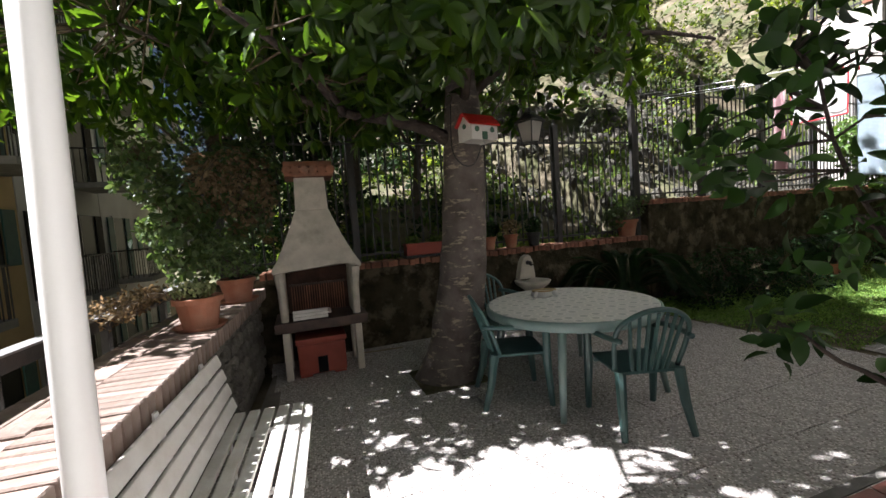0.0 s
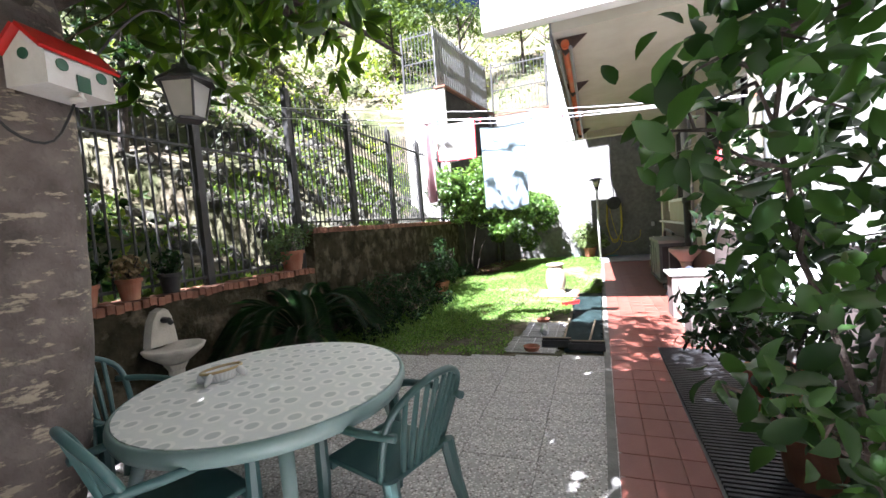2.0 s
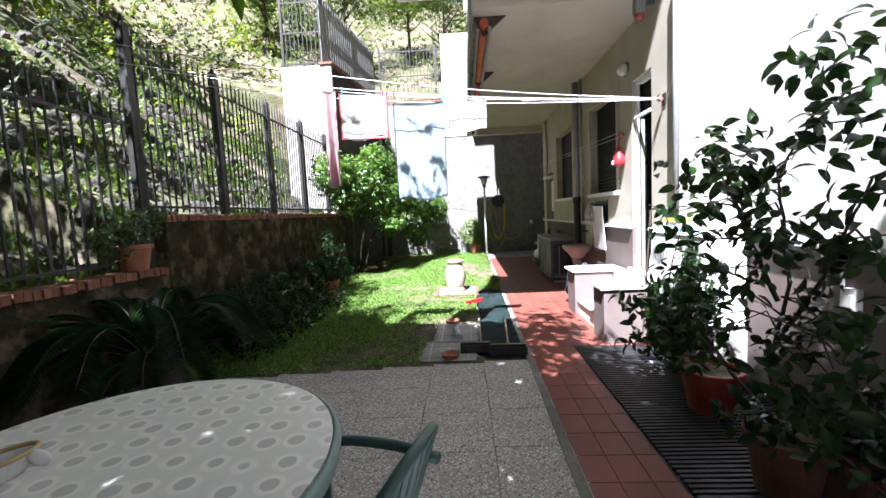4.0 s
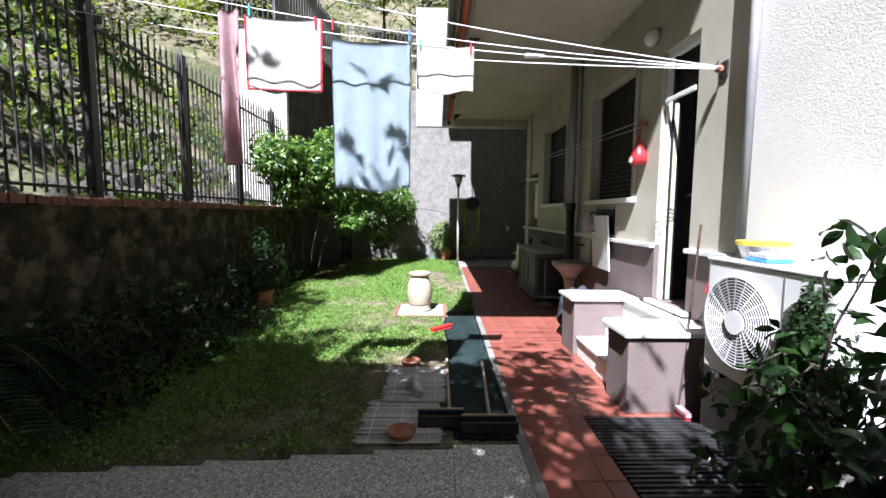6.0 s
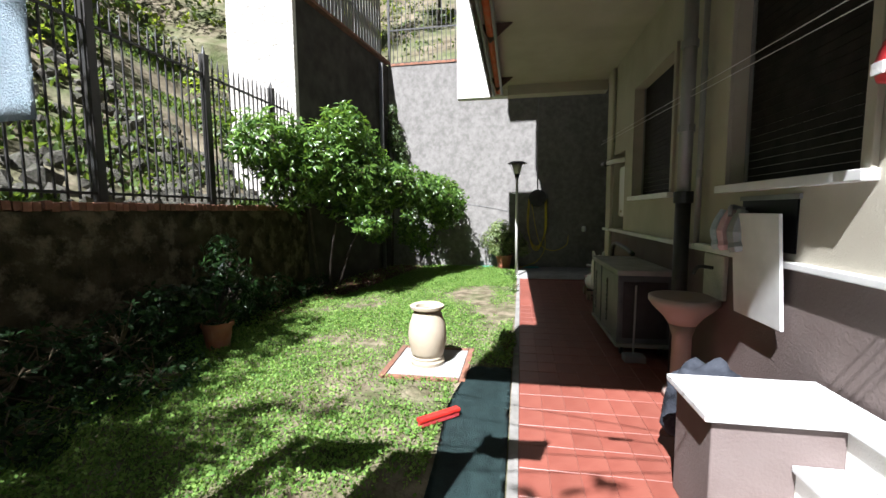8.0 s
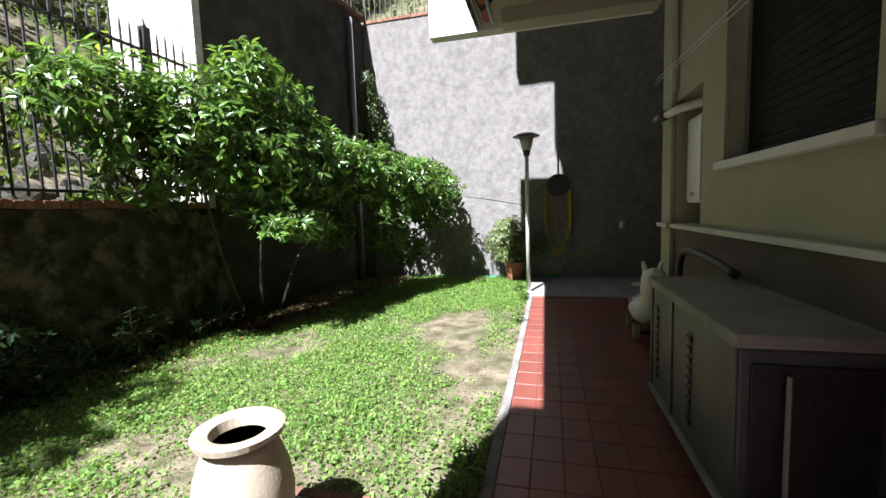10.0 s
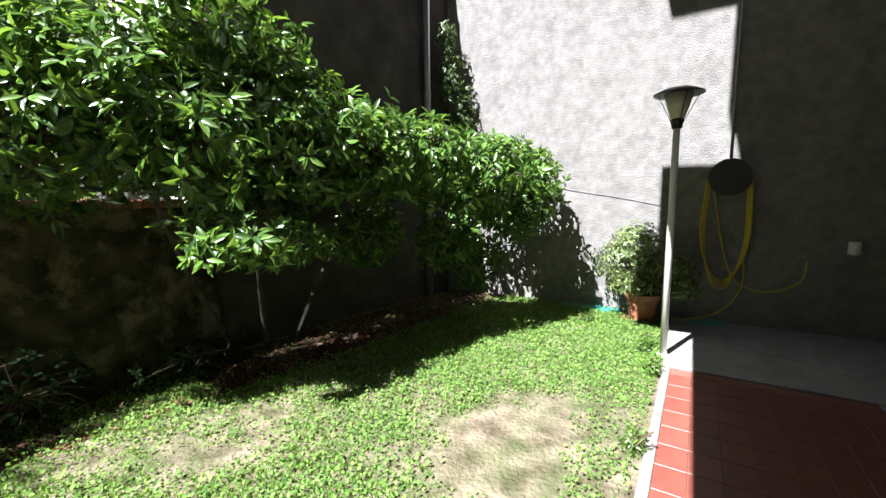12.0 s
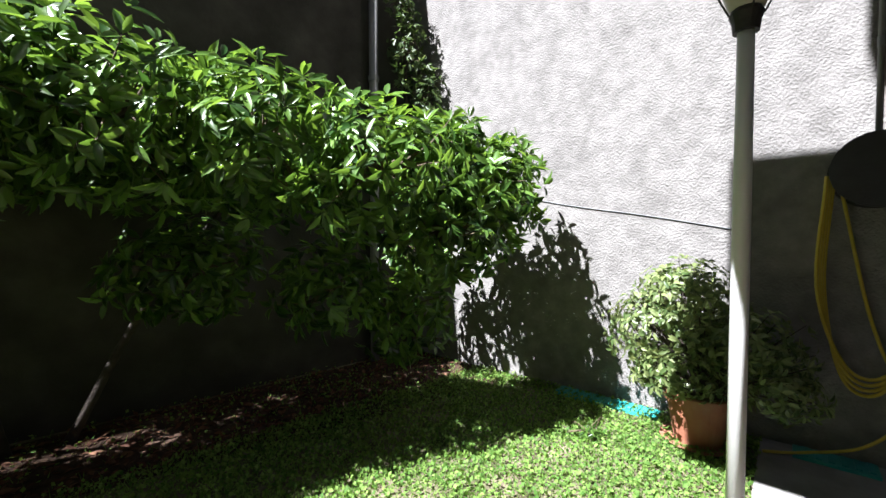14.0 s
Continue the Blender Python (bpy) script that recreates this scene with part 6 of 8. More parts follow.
dp = pipe("downpipe", "grey drainpipe with black lower end on the house wall", 8.72, FACE + 0.1, 1.62, 3.70, 0.055, M["galv"], (2.2, 2.9))
part("lower_pipe", tube([(8.72, FACE + 0.1, 0.0), (8.72, FACE + 0.1, 1.62)], 0.062, 14), M["iron"], dp, "black cast-iron foot", smooth=True)
part("collar", tube([(8.72, FACE + 0.1, 1.56), (8.72, FACE + 0.1, 1.66)], 0.078, 14), M["iron"], dp)
pipe("gas_pipe", "thin painted pipe on the house wall", 8.52, FACE + 0.06, 1.2, 3.70, 0.022, M["galv"], (1.8, 2.6, 3.3))
pipe("wall_pipe", "thin cream pipe beside the corner pilaster", 11.74, FACE + 0.03, 2.45, 3.7, 0.022, M["cream"], (2.6, 3.3))
pipe("corner_drainpipe", "grey drainpipe in the corner of the tall walls", 15.2, 4.6, 0.0, 5.3, 0.05, M["galv"], (1.5, 3.2))
pipe("wall_conduit", "grey conduit at the joint of the white wall", 5.27, FACE + 0.06, 1.22, 3.8, 0.03, M["greymetal"])


def dado_socket():
    k = thing("power_socket", "white weatherproof socket box on the mauve wall", "socket", pose(3.4, FACE + 0.023, 0.9))
    part("box", box(-0.045, 0.045, 0, 0.05, -0.06, 0.06, 0.008), M["whitemetal"], k)
    part("flap", box(-0.036, 0.036, 0.05, 0.058, -0.045, 0.03, 0.004), M["whitemetal"], k)
    part("conduit", tube([(0.07, 0.012, 0.265), (0.07, 0.012, 0.02), (0.04, 0.012, 0.0)], 0.01, 8), M["galv"], k)


dado_socket()


def boiler():
    b = thing("boiler_cabinet", "white metal boiler cabinet set in a wall niche", "cabinet", pose(11.53, FACE - 0.28, 1.4))
    part("body", box(-0.18, 0.18, 0, 0.2, 0, 0.77, 0.012), M["whitemetal"], b)
    part("door_panel", box(-0.17, 0.17, 0.2, 0.212, 0.02, 0.75, 0.006), M["whitemetal"], b)
    part("label_plate", box(-0.04, 0.06, 0.212, 0.216, 0.06, 0.1, 0.002), M["sandstone"], b, "small tan plate")
    part("flue", tube([(-0.22, 0.14, 0.86), (0.05, 0.31, 0.855), (0.25, 0.37, 0.85)], 0.036, 14), M["whitemetal"], b, smooth=True)
    part("flue_end", tube([(0.25, 0.37, 0.85), (0.46, 0.4, 0.845)], 0.044, 14), M["iron"], b, "black flue terminal", smooth=True)
    for x in (-0.08, 0.0, 0.08):
        part("connection", tube([(x, 0.1, -0.19), (x, 0.1, 0.0)], 0.01, 8), M["galv"], b)


boiler()


def hatch():
    h = thing("meter_hatch", "hanging white panel over a dark meter recess", "hatch", pose(7.66, FACE, 0.8))
    part("recess", box(-0.28, 0.28, 0.002, 0.012, 0.45, 0.76, 0.003), M["darkpane"], h, "dark open recess")
    p = part("panel", box(-0.27, 0.24, 0, 0.02, 0, 0.68, 0.004), M["marble"], h, "chipped white panel")
    p.matrix_basis = pose(0, 0.03, 0.0, -4, 0, 0)
    part("frame", box(-0.3, 0.3, 0.001, 0.02, 0.76, 0.79, 0.003), M["greymetal"], h)
    part("tap", tube(curve_pts([(0.24, 0.02, 0.7), (0.24, 0.1, 0.72), (0.2, 0.12, 0.66)], 4), 0.016, 8), M["galv"], h)


hatch()


def cloth(name, label, w, h, m, material, wave=0.02, folds=5, hem=None, seed=0, bulge=0.0):
    """A hanging cloth with soft folds; local x across, z down from the line."""
    rng = np.random.default_rng(seed)
    c = thing(name, label, "laundry", m)
    nx, nz = 34, 30
    ph = rng.random(6) * 6.28
    bm = bmesh.new()
    g = []
    for i in range(nx + 1):
        col = []
        for j in range(nz + 1):
            u, v = i / nx, j / nz
            y = wave * (0.3 + v) * (math.sin(u * folds * 6.28 + ph[0] + v) * 0.6 + math.sin(u * folds * 2.7 + ph[1] + 2 * v) * 0.5) + bulge * math.sin(v * 3.14)
            x = (u - 0.5) * w * (1 - 0.03 * v)
            z = -h * v + 0.012 * math.sin(u * 9 + ph[2]) * v - 0.018 * math.sin(u * 3.14)
            col.append(bm.verts.new((x, y, z)))
        g.append(col)
    for i in range(nx):
        for j in range(nz):
            bm.faces.new((g[i][j], g[i + 1][j], g[i + 1][j + 1], g[i][j + 1]))
    bmesh.ops.solidify(bm, geom=bm.faces[:], thickness=0.006)
    part("sheet", bm, material, c, smooth=True)
    if hem:
        pts = [v.copy() for v in (Vector((-w / 2, 0.003, 0)), Vector((-w / 2 * 0.985, 0.003, -h * 0.5)), Vector((-w / 2 * 0.97, 0.003, -h)))]
        part("hem", tube(pts, 0.008, 6), hem, c, "red edging")
        part("hem", tube([(-p.x, p.y, p.z) for p in pts], 0.008, 6), hem, c, "red edging")
        part("hem", tube([(-w / 2 * 0.97, 0.003, -h), (0, 0.006, -h - 0.006), (w / 2 * 0.97, 0.003, -h)], 0.008, 6), hem, c, "red edging")
    return c


LINE_A, LINE_B = Vector((5.62, FACE + 0.06, 2.58)), Vector((6.5, 5.2, 3.34))


def on_line(y, k=0):
    """A point of a washing line above y; k picks the line."""
    a, b = LINE_A + Vector((-0.02 * k, 0, 0)), LINE_B + Vector((-0.9 * k, 0, -0.14 * k))
    t = (y - a.y) / (b.y - a.y)
    p = a.lerp(b, t)
    p.z -= 0.12 * math.sin(math.pi * t)
    return p


lines = thing("washing_lines", "white cords strung from the house to the fence", "washing line")
for k in range(4):
    off = Vector((0, 0, (0.0, 0.05, 0.02, 0.14)[k]))
    kk = (0, 0.8, 1.6, 2.2)[k]
    part("cord", tube([on_line(FACE + 0.06 + (5.2 - FACE - 0.06) * i / 12, kk) + off * (i / 12) for i in range(13)], 0.0045, 5), M["cord"], lines)
part("knot", tube([on_line(1.05, 0.8) + Vector((0, -0.07, 0.01)), on_line(1.05, 0.8) + Vector((0, 0.07, 0.012))], [0.012, 0.018], 7), M["cord"], lines)
hk = thing("wall_hook", "rusty iron hook holding the washing lines", "hook", pose(5.6, FACE + 0.0, 2.58))
part("plate", box(-0.02, 0.06, -0.001, 0.012, -0.06, 0.06, 0.003), M["iron"], hk)
part("hook", tube(curve_pts([(0.01, 0.01, 0.0), (0.01, 0.06, 0.0), (0.01, 0.075, 0.03), (0.01, 0.06, 0.05)], 4), 0.007, 6), M["iron"], hk)
part("pulley", tube([(-0.012, 0.055, 0.0), (0.03, 0.055, 0.0)], 0.024, 12), M["terracotta"], hk, "small orange pulley")


def hang(y, k, dz=0.0):
    p = on_line(y, k)
    a, b = on_line(y - 0.1, k), on_line(y + 0.1, k)
    return Matrix.Translation(p + Vector((0, 0, dz))) @ Matrix.Rotation(math.atan2((b - a).y, (b - a).x), 4, "Z")


tw = cloth("bath_towel", "pale blue terry towel hung on the line", 0.53, 0.98, hang(2.22, 1.6, -0.07), M["towel"], 0.016, 3, seed=1)
cloth("tea_towel", "white cloth with red edging hung on the line", 0.48, 0.46, hang(2.78, 1.6, -0.01), M["whitecloth"], 0.012, 2, M["redtrim"], seed=2)
cloth("pink_cloth", "pink striped cloth hung bunched on the line", 0.14, 0.97, hang(3.12, 1.6, -0.01), M["pinkcloth"], 0.075, 1.4, seed=3)
cloth("white_cloth", "small white cloth hung on the line", 0.42, 0.32, hang(1.72, 1.2, 0.0), M["whitecloth"], 0.006, 2, seed=4)
for y, k, mt in ((2.47, 1.6, "redtrim"), (1.97, 1.6, "blueplastic"), (2.58, 1.6, "redtrim"), (2.99, 1.6, "cyanplastic"), (1.54, 1.2, "redtrim"), (1.9, 1.2, "blueplastic")):
    peg = thing("clothes_peg", "small coloured plastic peg on the washing line", "clothes peg", hang(y, k), "pegs on the line")
    part("jaw", box(-0.006, 0.006, -0.016, -0.006, -0.045, 0.025, 0.002), M[mt], peg)
    part("jaw", box(-0.006, 0.006, 0.006, 0.016, -0.045, 0.025, 0.002), M[mt], peg)

bag = thing("plastic_bag", "red plastic bag hanging from a hook by the window", "bag", pose(6.74, FACE + 0.07, 2.0))
part("bag", lathe([(0.02, 0.0), (0.07, 0.01), (0.085, 0.06), (0.07, 0.13), (0.035, 0.22), (0.018, 0.26)], 12), M["redbag"], bag, smooth=True)
part("handle", tube(curve_pts([(0.01, 0, 0.25), (0.02, 0, 0.34), (0.0, -0.02, 0.4), (-0.015, 0, 0.34), (-0.01, 0, 0.25)], 4), 0.005, 5), M["redbag"], bag)
part("print", box(-0.03, 0.03, 0.078, 0.088, 0.03, 0.08, 0.003), M["whitecloth"], bag, "white printed patch")
rl = thing("line_reel", "orange pulley for a second line by the window", "pulley", pose(6.74, FACE + 0.05, 2.42))
part("wheel", tube([(0, -0.02, 0), (0, 0.02, 0)], 0.035, 14), M["terracotta"], rl)
part("arm", box(-0.012, 0.012, -0.055, -0.02, -0.02, 0.02, 0.003), M["iron"], rl)
part("cord", tube([(0, 0.0, 0.03), (5.2, 0.1, 0.2)], 0.003, 4), M["cord"], rl)
part("cord", tube([(0, 0.0, -0.03), (5.2, 0.12, 0.15)], 0.003, 4), M["cord"], rl)
bl = thing("bulkhead_lamp", "round glass wall lamp above the window", "lamp", pose(6.62, FACE + 0.004, 3.22))
part("base", tube([(0, 0, 0), (0, 0.03, 0)], 0.09, 18), M["greymetal"], bl)
part("glass", lathe([(0.085, 0), (0.075, 0.05), (0.04, 0.085), (0.005, 0.095)], 18), M["lampglass"], bl, smooth=True).matrix_basis = pose(0, 0.03, 0, -90, 0, 0)
el = thing("eave_lamp", "grey wall lamp with orange base under the soffit", "lamp", pose(5.86, FACE + 0.16, 3.5))
part("housing", box(-0.05, 0.05, -0.06, 0.06, 0.06, 0.3, 0.02), M["greymetal"], el)
part("base", lathe([(0.02, 0), (0.05, 0.02), (0.055, 0.06)], 12), M["redplastic"], el, "orange bulb cover")
part("arm", box(-0.02, 0.02, -0.16, -0.06, 0.16, 0.2), M["greymetal"], el)


def awning():
    a = thing("rolled_awning", "rolled orange and white awning under the balcony edge", "awning")
    y, z = EAVE_Y - 0.08, SOFFIT - 0.16
    bm = tube([(5.9, y - 0.06, z + 0.06), (12.3, y - 0.06, z + 0.06)], 0.05, 12)
    for v in bm.verts:
        v.co += Vector((0, 0.006 * math.sin(v.co.x * 9), 0.012 * math.sin(v.co.x * 7)))
    part("fabric_roll", bm, M["orangecloth"], a, "faded orange fabric roll")
    bm = bmesh.new()
    n = 128
    top = [bm.verts.new((5.9 + 6.4 * i / n, y + 0.06, z + 0.1)) for i in range(n + 1)]
    low = [bm.verts.new((5.9 + 6.4 * i / n, y + 0.065 + 0.012 * math.sin(i * 1.3), z - 0.03 - 0.035 * abs(math.sin(i * math.pi / 8)))) for i in range(n + 1)]
    for i in range(n):
        bm.faces.new((top[i], top[i + 1], low[i + 1], low[i]))
    bmesh.ops.solidify(bm, geom=bm.faces[:], thickness=0.004)
    part("valance", bm, M["sandstone"], a, "scalloped cream valance")
    part("front_bar", tube([(5.9, y + 0.02, z - 0.02), (12.3, y + 0.02, z - 0.02)], 0.018, 8), M["greymetal"], a)
    part("roller_bar", tube([(5.9, y - 0.12, z - 0.0), (12.3, y - 0.12, z)], 0.022, 8), M["galv"], a)
    for x in (6.0, 7.9, 9.9, 11.9):
        bm = bmesh.new()
        tri = [(y + 0.05, SOFFIT - 0.001), (y - 0.32, SOFFIT - 0.001), (y - 0.05, z - 0.06)]
        lo = [bm.verts.new((x - 0.015, b, c)) for b, c in tri]
        hi = [bm.verts.new((x + 0.015, b, c)) for b, c in tri]
        bm.faces.new(lo)
        bm.faces.new(hi[::-1])
        for i in range(3):
            bm.faces.new((lo[i], hi[i], hi[(i + 1) % 3], lo[(i + 1) % 3]))
        bmesh.ops.recalc_face_normals(bm, faces=bm.faces)
        part("bracket", bm, M["darkwood"], a, "dark triangular bracket")


awning()
tagged(part("trim_fascia", box(5.79, 12.59, EAVE_Y + 0.002, EAVE_Y + 0.03, 3.6, 4.0, 0.004), M["greymetal"]), "grey fascia along the balcony edge", "fascia", kind="structure")

# ================= steps, condenser, clutter by the door =================
def steps():
    s = thing("entrance_steps", "white stone steps between two mauve blocks", "steps")
    for x0, x1, ya in ((5.4, 5.8, 0.37), (6.67, 7.1, 0.34)):
        part("side_block", box(x0 + 0.02, x1 - 0.02, FACE + 0.03, ya - 0.02, 0.0, 0.585, 0.008), M["dado"], s, "mauve painted side block")
        part("cap", box(x0 - 0.01, x1 + 0.02, FACE + 0.03, ya + 0.02, 0.586, 0.62, 0.006), M["marble"], s, "white stone cap")
    part("riser", box(5.78, 6.69, FACE + 0.04, 0.27, 0.0, 0.175), M["white"], s)
    part("tread", box(5.781, 6.689, -0.02, 0.29, 0.176, 0.205, 0.006), M["marble"], s)
    part("riser", box(5.78, 6.69, FACE + 0.04, -0.02, 0.206, 0.38), M["white"], s)
    part("tread", box(5.781, 6.689, -0.2, 0.0, 0.381, 0.41, 0.006), M["marble"], s)
    part("riser", box(5.78, 6.69, FACE + 0.04, -0.2, 0.411, 0.58), M["white"], s)
    part("tread", box(5.781, 6.689, FACE + 0.065, -0.18, 0.581, 0.612, 0.006), M["marble"], s)


steps()


def condenser():
    """The fan unit on its plinth beside the door."""
    c = thing("air_conditioner", "white air conditioner condenser with round fan grille", "air conditioner", pose(4.68, -0.17, 0.5))
    w, d, h = 0.43, 0.17, 0.7
    part("body", box(-w, w, -d, d, 0, h, 0.018), M["whitemetal"], c)
    part("top", box(-w - 0.008, w + 0.008, -d - 0.005, d + 0.008, h + 0.001, h + 0.022, 0.008), M["whitemetal"], c)
    cx, cz, y = 0.14, 0.36, d + 0.004
    part("fan_hole", tube([(cx, d - 0.002, cz), (cx, y, cz)], 0.272, 40), M["blacktrim"], c, "dark fan opening")
    g = part("grille", tube([(cx, y, cz), (cx, y + 0.03, cz)], 0.07, 24), M["whitemetal"], c)
    for k in range(11):
        r = 0.09 + 0.0175 * k
        pts = [(cx + r * math.cos(a), y + 0.018, cz + r * math.sin(a)) for a in np.linspace(0, 2 * math.pi, 41)]
        part("ring", tube(pts, 0.003, 4, caps=False), M["whitemetal"], g)
    for k in range(20):
        a = k * math.pi / 10
        part("spoke", tube([(cx + 0.07 * math.cos(a), y + 0.014, cz + 0.07 * math.sin(a)), (cx + 0.27 * math.cos(a + 0.25), y + 0.014, cz + 0.27 * math.sin(a + 0.25))], 0.0035, 4), M["whitemetal"], g)
    part("grille_rim", tube([(cx + 0.275 * math.cos(a), y + 0.008, cz + 0.275 * math.sin(a)) for a in np.linspace(0, 2 * math.pi, 49)], 0.009, 6, caps=False), M["whitemetal"], g)
    part("panel_line", box(-0.16, -0.152, d, d + 0.003, 0.02, 0.68), M["greymetal"], c)
    for z in (0.5, 0.24):
        part("panel_line", box(-w + 0.02, -0.17, d, d + 0.003, z, z + 0.005), M["greymetal"], c)
    part("badge", box(-0.34, -0.26, d, d + 0.004, 0.36, 0.43, 0.002), M["terracotta"], c, "small orange badge")
    part("badge", box(-0.38, -0.22, d, d + 0.004, 0.32, 0.338, 0.001), M["blueplastic"], c, "blue lettering bar")
    for x in (-0.3, 0.3):
        part("foot", box(x - 0.03, x + 0.03, -d, d + 0.03, -0.03, 0.0, 0.004), M["blacktrim"], c)


condenser()
plinth = thing("concrete_plinth", "grey rendered plinth under the air conditioner", "plinth", pose(4.75, -0.2, 0))
part("block", box(-0.5, 0.5, -0.155, 0.1, -0.1, 0.47, 0.01), M["render"], plinth)
part("drain_hose", tube(curve_pts([(-0.2, 0.12, 0.42), (-0.22, 0.14, 0.1), (-0.15, 0.22, -0.03), (0.1, 0.32, 0.012)], 5), 0.012, 7), M["greymetal"], plinth)

basket = thing("plastic_basket", "yellow rimmed clear plastic basket on the air conditioner", "basket", pose(4.93, -0.2, 1.225))
part("tub", lathe([(0.1, 0), (0.13, 0.09), (0.125, 0.09), (0.095, 0.008)], 18), M["clearplastic"], basket)
part("rim", lathe([(0.125, 0.085), (0.14, 0.085), (0.14, 0.11), (0.125, 0.11)], 18), M["yellowplastic"], basket, "yellow rim")
tray = thing("plastic_tray", "blue plastic tray leaning on the basket", "tray", pose(4.78, -0.12, 1.225))
part("tray", box(-0.08, 0.08, -0.08, 0.08, 0, 0.02, 0.008), M["blueplastic"], tray)
part("grid", box(-0.07, 0.07, -0.07, 0.07, 0.021, 0.05, 0.006), M["clearplastic"], tray)


def broom():
    b = thing("broom", "red-bristled broom standing by the steps", "broom", pose(5.42, -0.05, 0))
    part("stick", tube([(0, 0, 0.06), (0.02, -0.1, 1.42)], 0.009, 8), M["darkwood"], b)
    part("head", box(-0.14, 0.14, -0.02, 0.03, 0.03, 0.065, 0.008), M["pinkplastic"], b)
    part("bristles", box(-0.13, 0.13, -0.015, 0.025, 0.0, 0.03, 0.004), M["redtrim"], b)
    d = thing("dustpan_brush", "blue and red dustpan brush hung on the ledge", "dustpan", pose(5.36, FACE + 0.1, 0.92))
    bm = bmesh.new()
    lo = [bm.verts.new(p) for p in ((-0.1, 0.03, 0.1), (0.1, 0.03, 0.1), (0.05, 0.02, 0.26), (-0.05, 0.02, 0.26))]
    bm.faces.new(lo)
    bmesh.ops.solidify(bm, geom=bm.faces[:], thickness=0.02)
    part("block", bm, M["towel"], d)
    bm = bmesh.new()
    rng = np.random.default_rng(2)
    for k in range(60):
        x, y = rng.uniform(-0.1, 0.1), rng.uniform(0.005, 0.05)
        tube([(x * 0.95, y, 0.1), (x * 1.25, y + 0.01, -0.02 + 0.02 * rng.random())], 0.004, 4, bm)
    part("bristles", bm, M["redtrim"], d, "red bristles")
    part("hook", box(-0.01, 0.01, -0.1, 0.02, 0.24, 0.26, 0.003), M["iron"], d)


broom()


def grey_cabinet():
    """The louvred grey unit on castors against the wall."""
    c = thing("storage_chest", "grey louvred plastic chest with pale lid on castors", "chest", pose(9.78, -0.12, 0))
    x, y = 0.655, 0.25
    part("body", box(-x, x, -y, y, 0.14, 0.84, 0.012), M["chest"], c)
    part("lid", box(-x - 0.02, x + 0.02, -y - 0.01, y + 0.025, 0.841, 0.9, 0.015), M["concrete"], c, "pale grey lid")
    part("base", box(-x - 0.015, x + 0.015, -y, y + 0.02, 0.1, 0.139, 0.008), M["concrete"], c, "pale grey base rim")
    for xa in (-0.12, 0.5):
        part("vent_strip", box(xa - 0.025, xa + 0.025, y - 0.001, y + 0.004, 0.24, 0.74, 0.002), M["blacktrim"], c, "dark vent strip")
        for j in range(9):
            part("louvre", box(xa - 0.03, xa + 0.03, y + 0.001, y + 0.016, 0.25 + 0.055 * j, 0.278 + 0.055 * j, 0.004), M["chest"], c)
    for xa in (-x + 0.02, 0.19, x - 0.02):
        part("corner_rib", box(xa - 0.02, xa + 0.02, y - 0.001, y + 0.01, 0.141, 0.839, 0.004), M["chest"], c)
    part("end_panel", box(-x - 0.012, -x, -y + 0.04, y - 0.04, 0.2, 0.78, 0.004), M["blacktrim"], c, "dark end panel")
    for xx in (-x + 0.1, x - 0.1):
        for yy in (-y + 0.06, y - 0.06):
            part("castor", tube([(xx, yy - 0.015, 0.04), (xx, yy + 0.015, 0.04)], 0.04, 12), M["blacktrim"], c)
            part("fork", box(xx - 0.02, xx + 0.02, yy - 0.02, yy + 0.02, 0.06, 0.1), M["galv"], c)
    d = thing("long_dustpan", "long-handled grey dustpan leaning on the chest", "dustpan", pose(9.02, 0.0, 0))
    part("handle", tube([(0.02, 0.0, 0.02), (0.06, -0.02, 0.75)], 0.01, 7), M["galv"], d)
    part("pan", box(-0.08, 0.06, -0.1, 0.1, 0.0, 0.07, 0.012), M["galv"], d)


grey_cabinet()
hs = thing("coiled_pipe", "black bent pipe behind the grey chest", "pipe")
part("pipe", tube(curve_pts([(11.35, FACE + 0.09, 0.55), (11.2, FACE + 0.12, 0.9), (11.0, FACE + 0.12, 1.02), (10.5, FACE + 0.12, 1.0), (10.2, FACE + 0.1, 0.95)], 6), 0.03, 9), M["blacktrim"], hs, smooth=True)
part("clip", box(11.3, 11.4, FACE + 0.004, FACE + 0.09, 0.5, 0.56, 0.004), M["blacktrim"], hs)


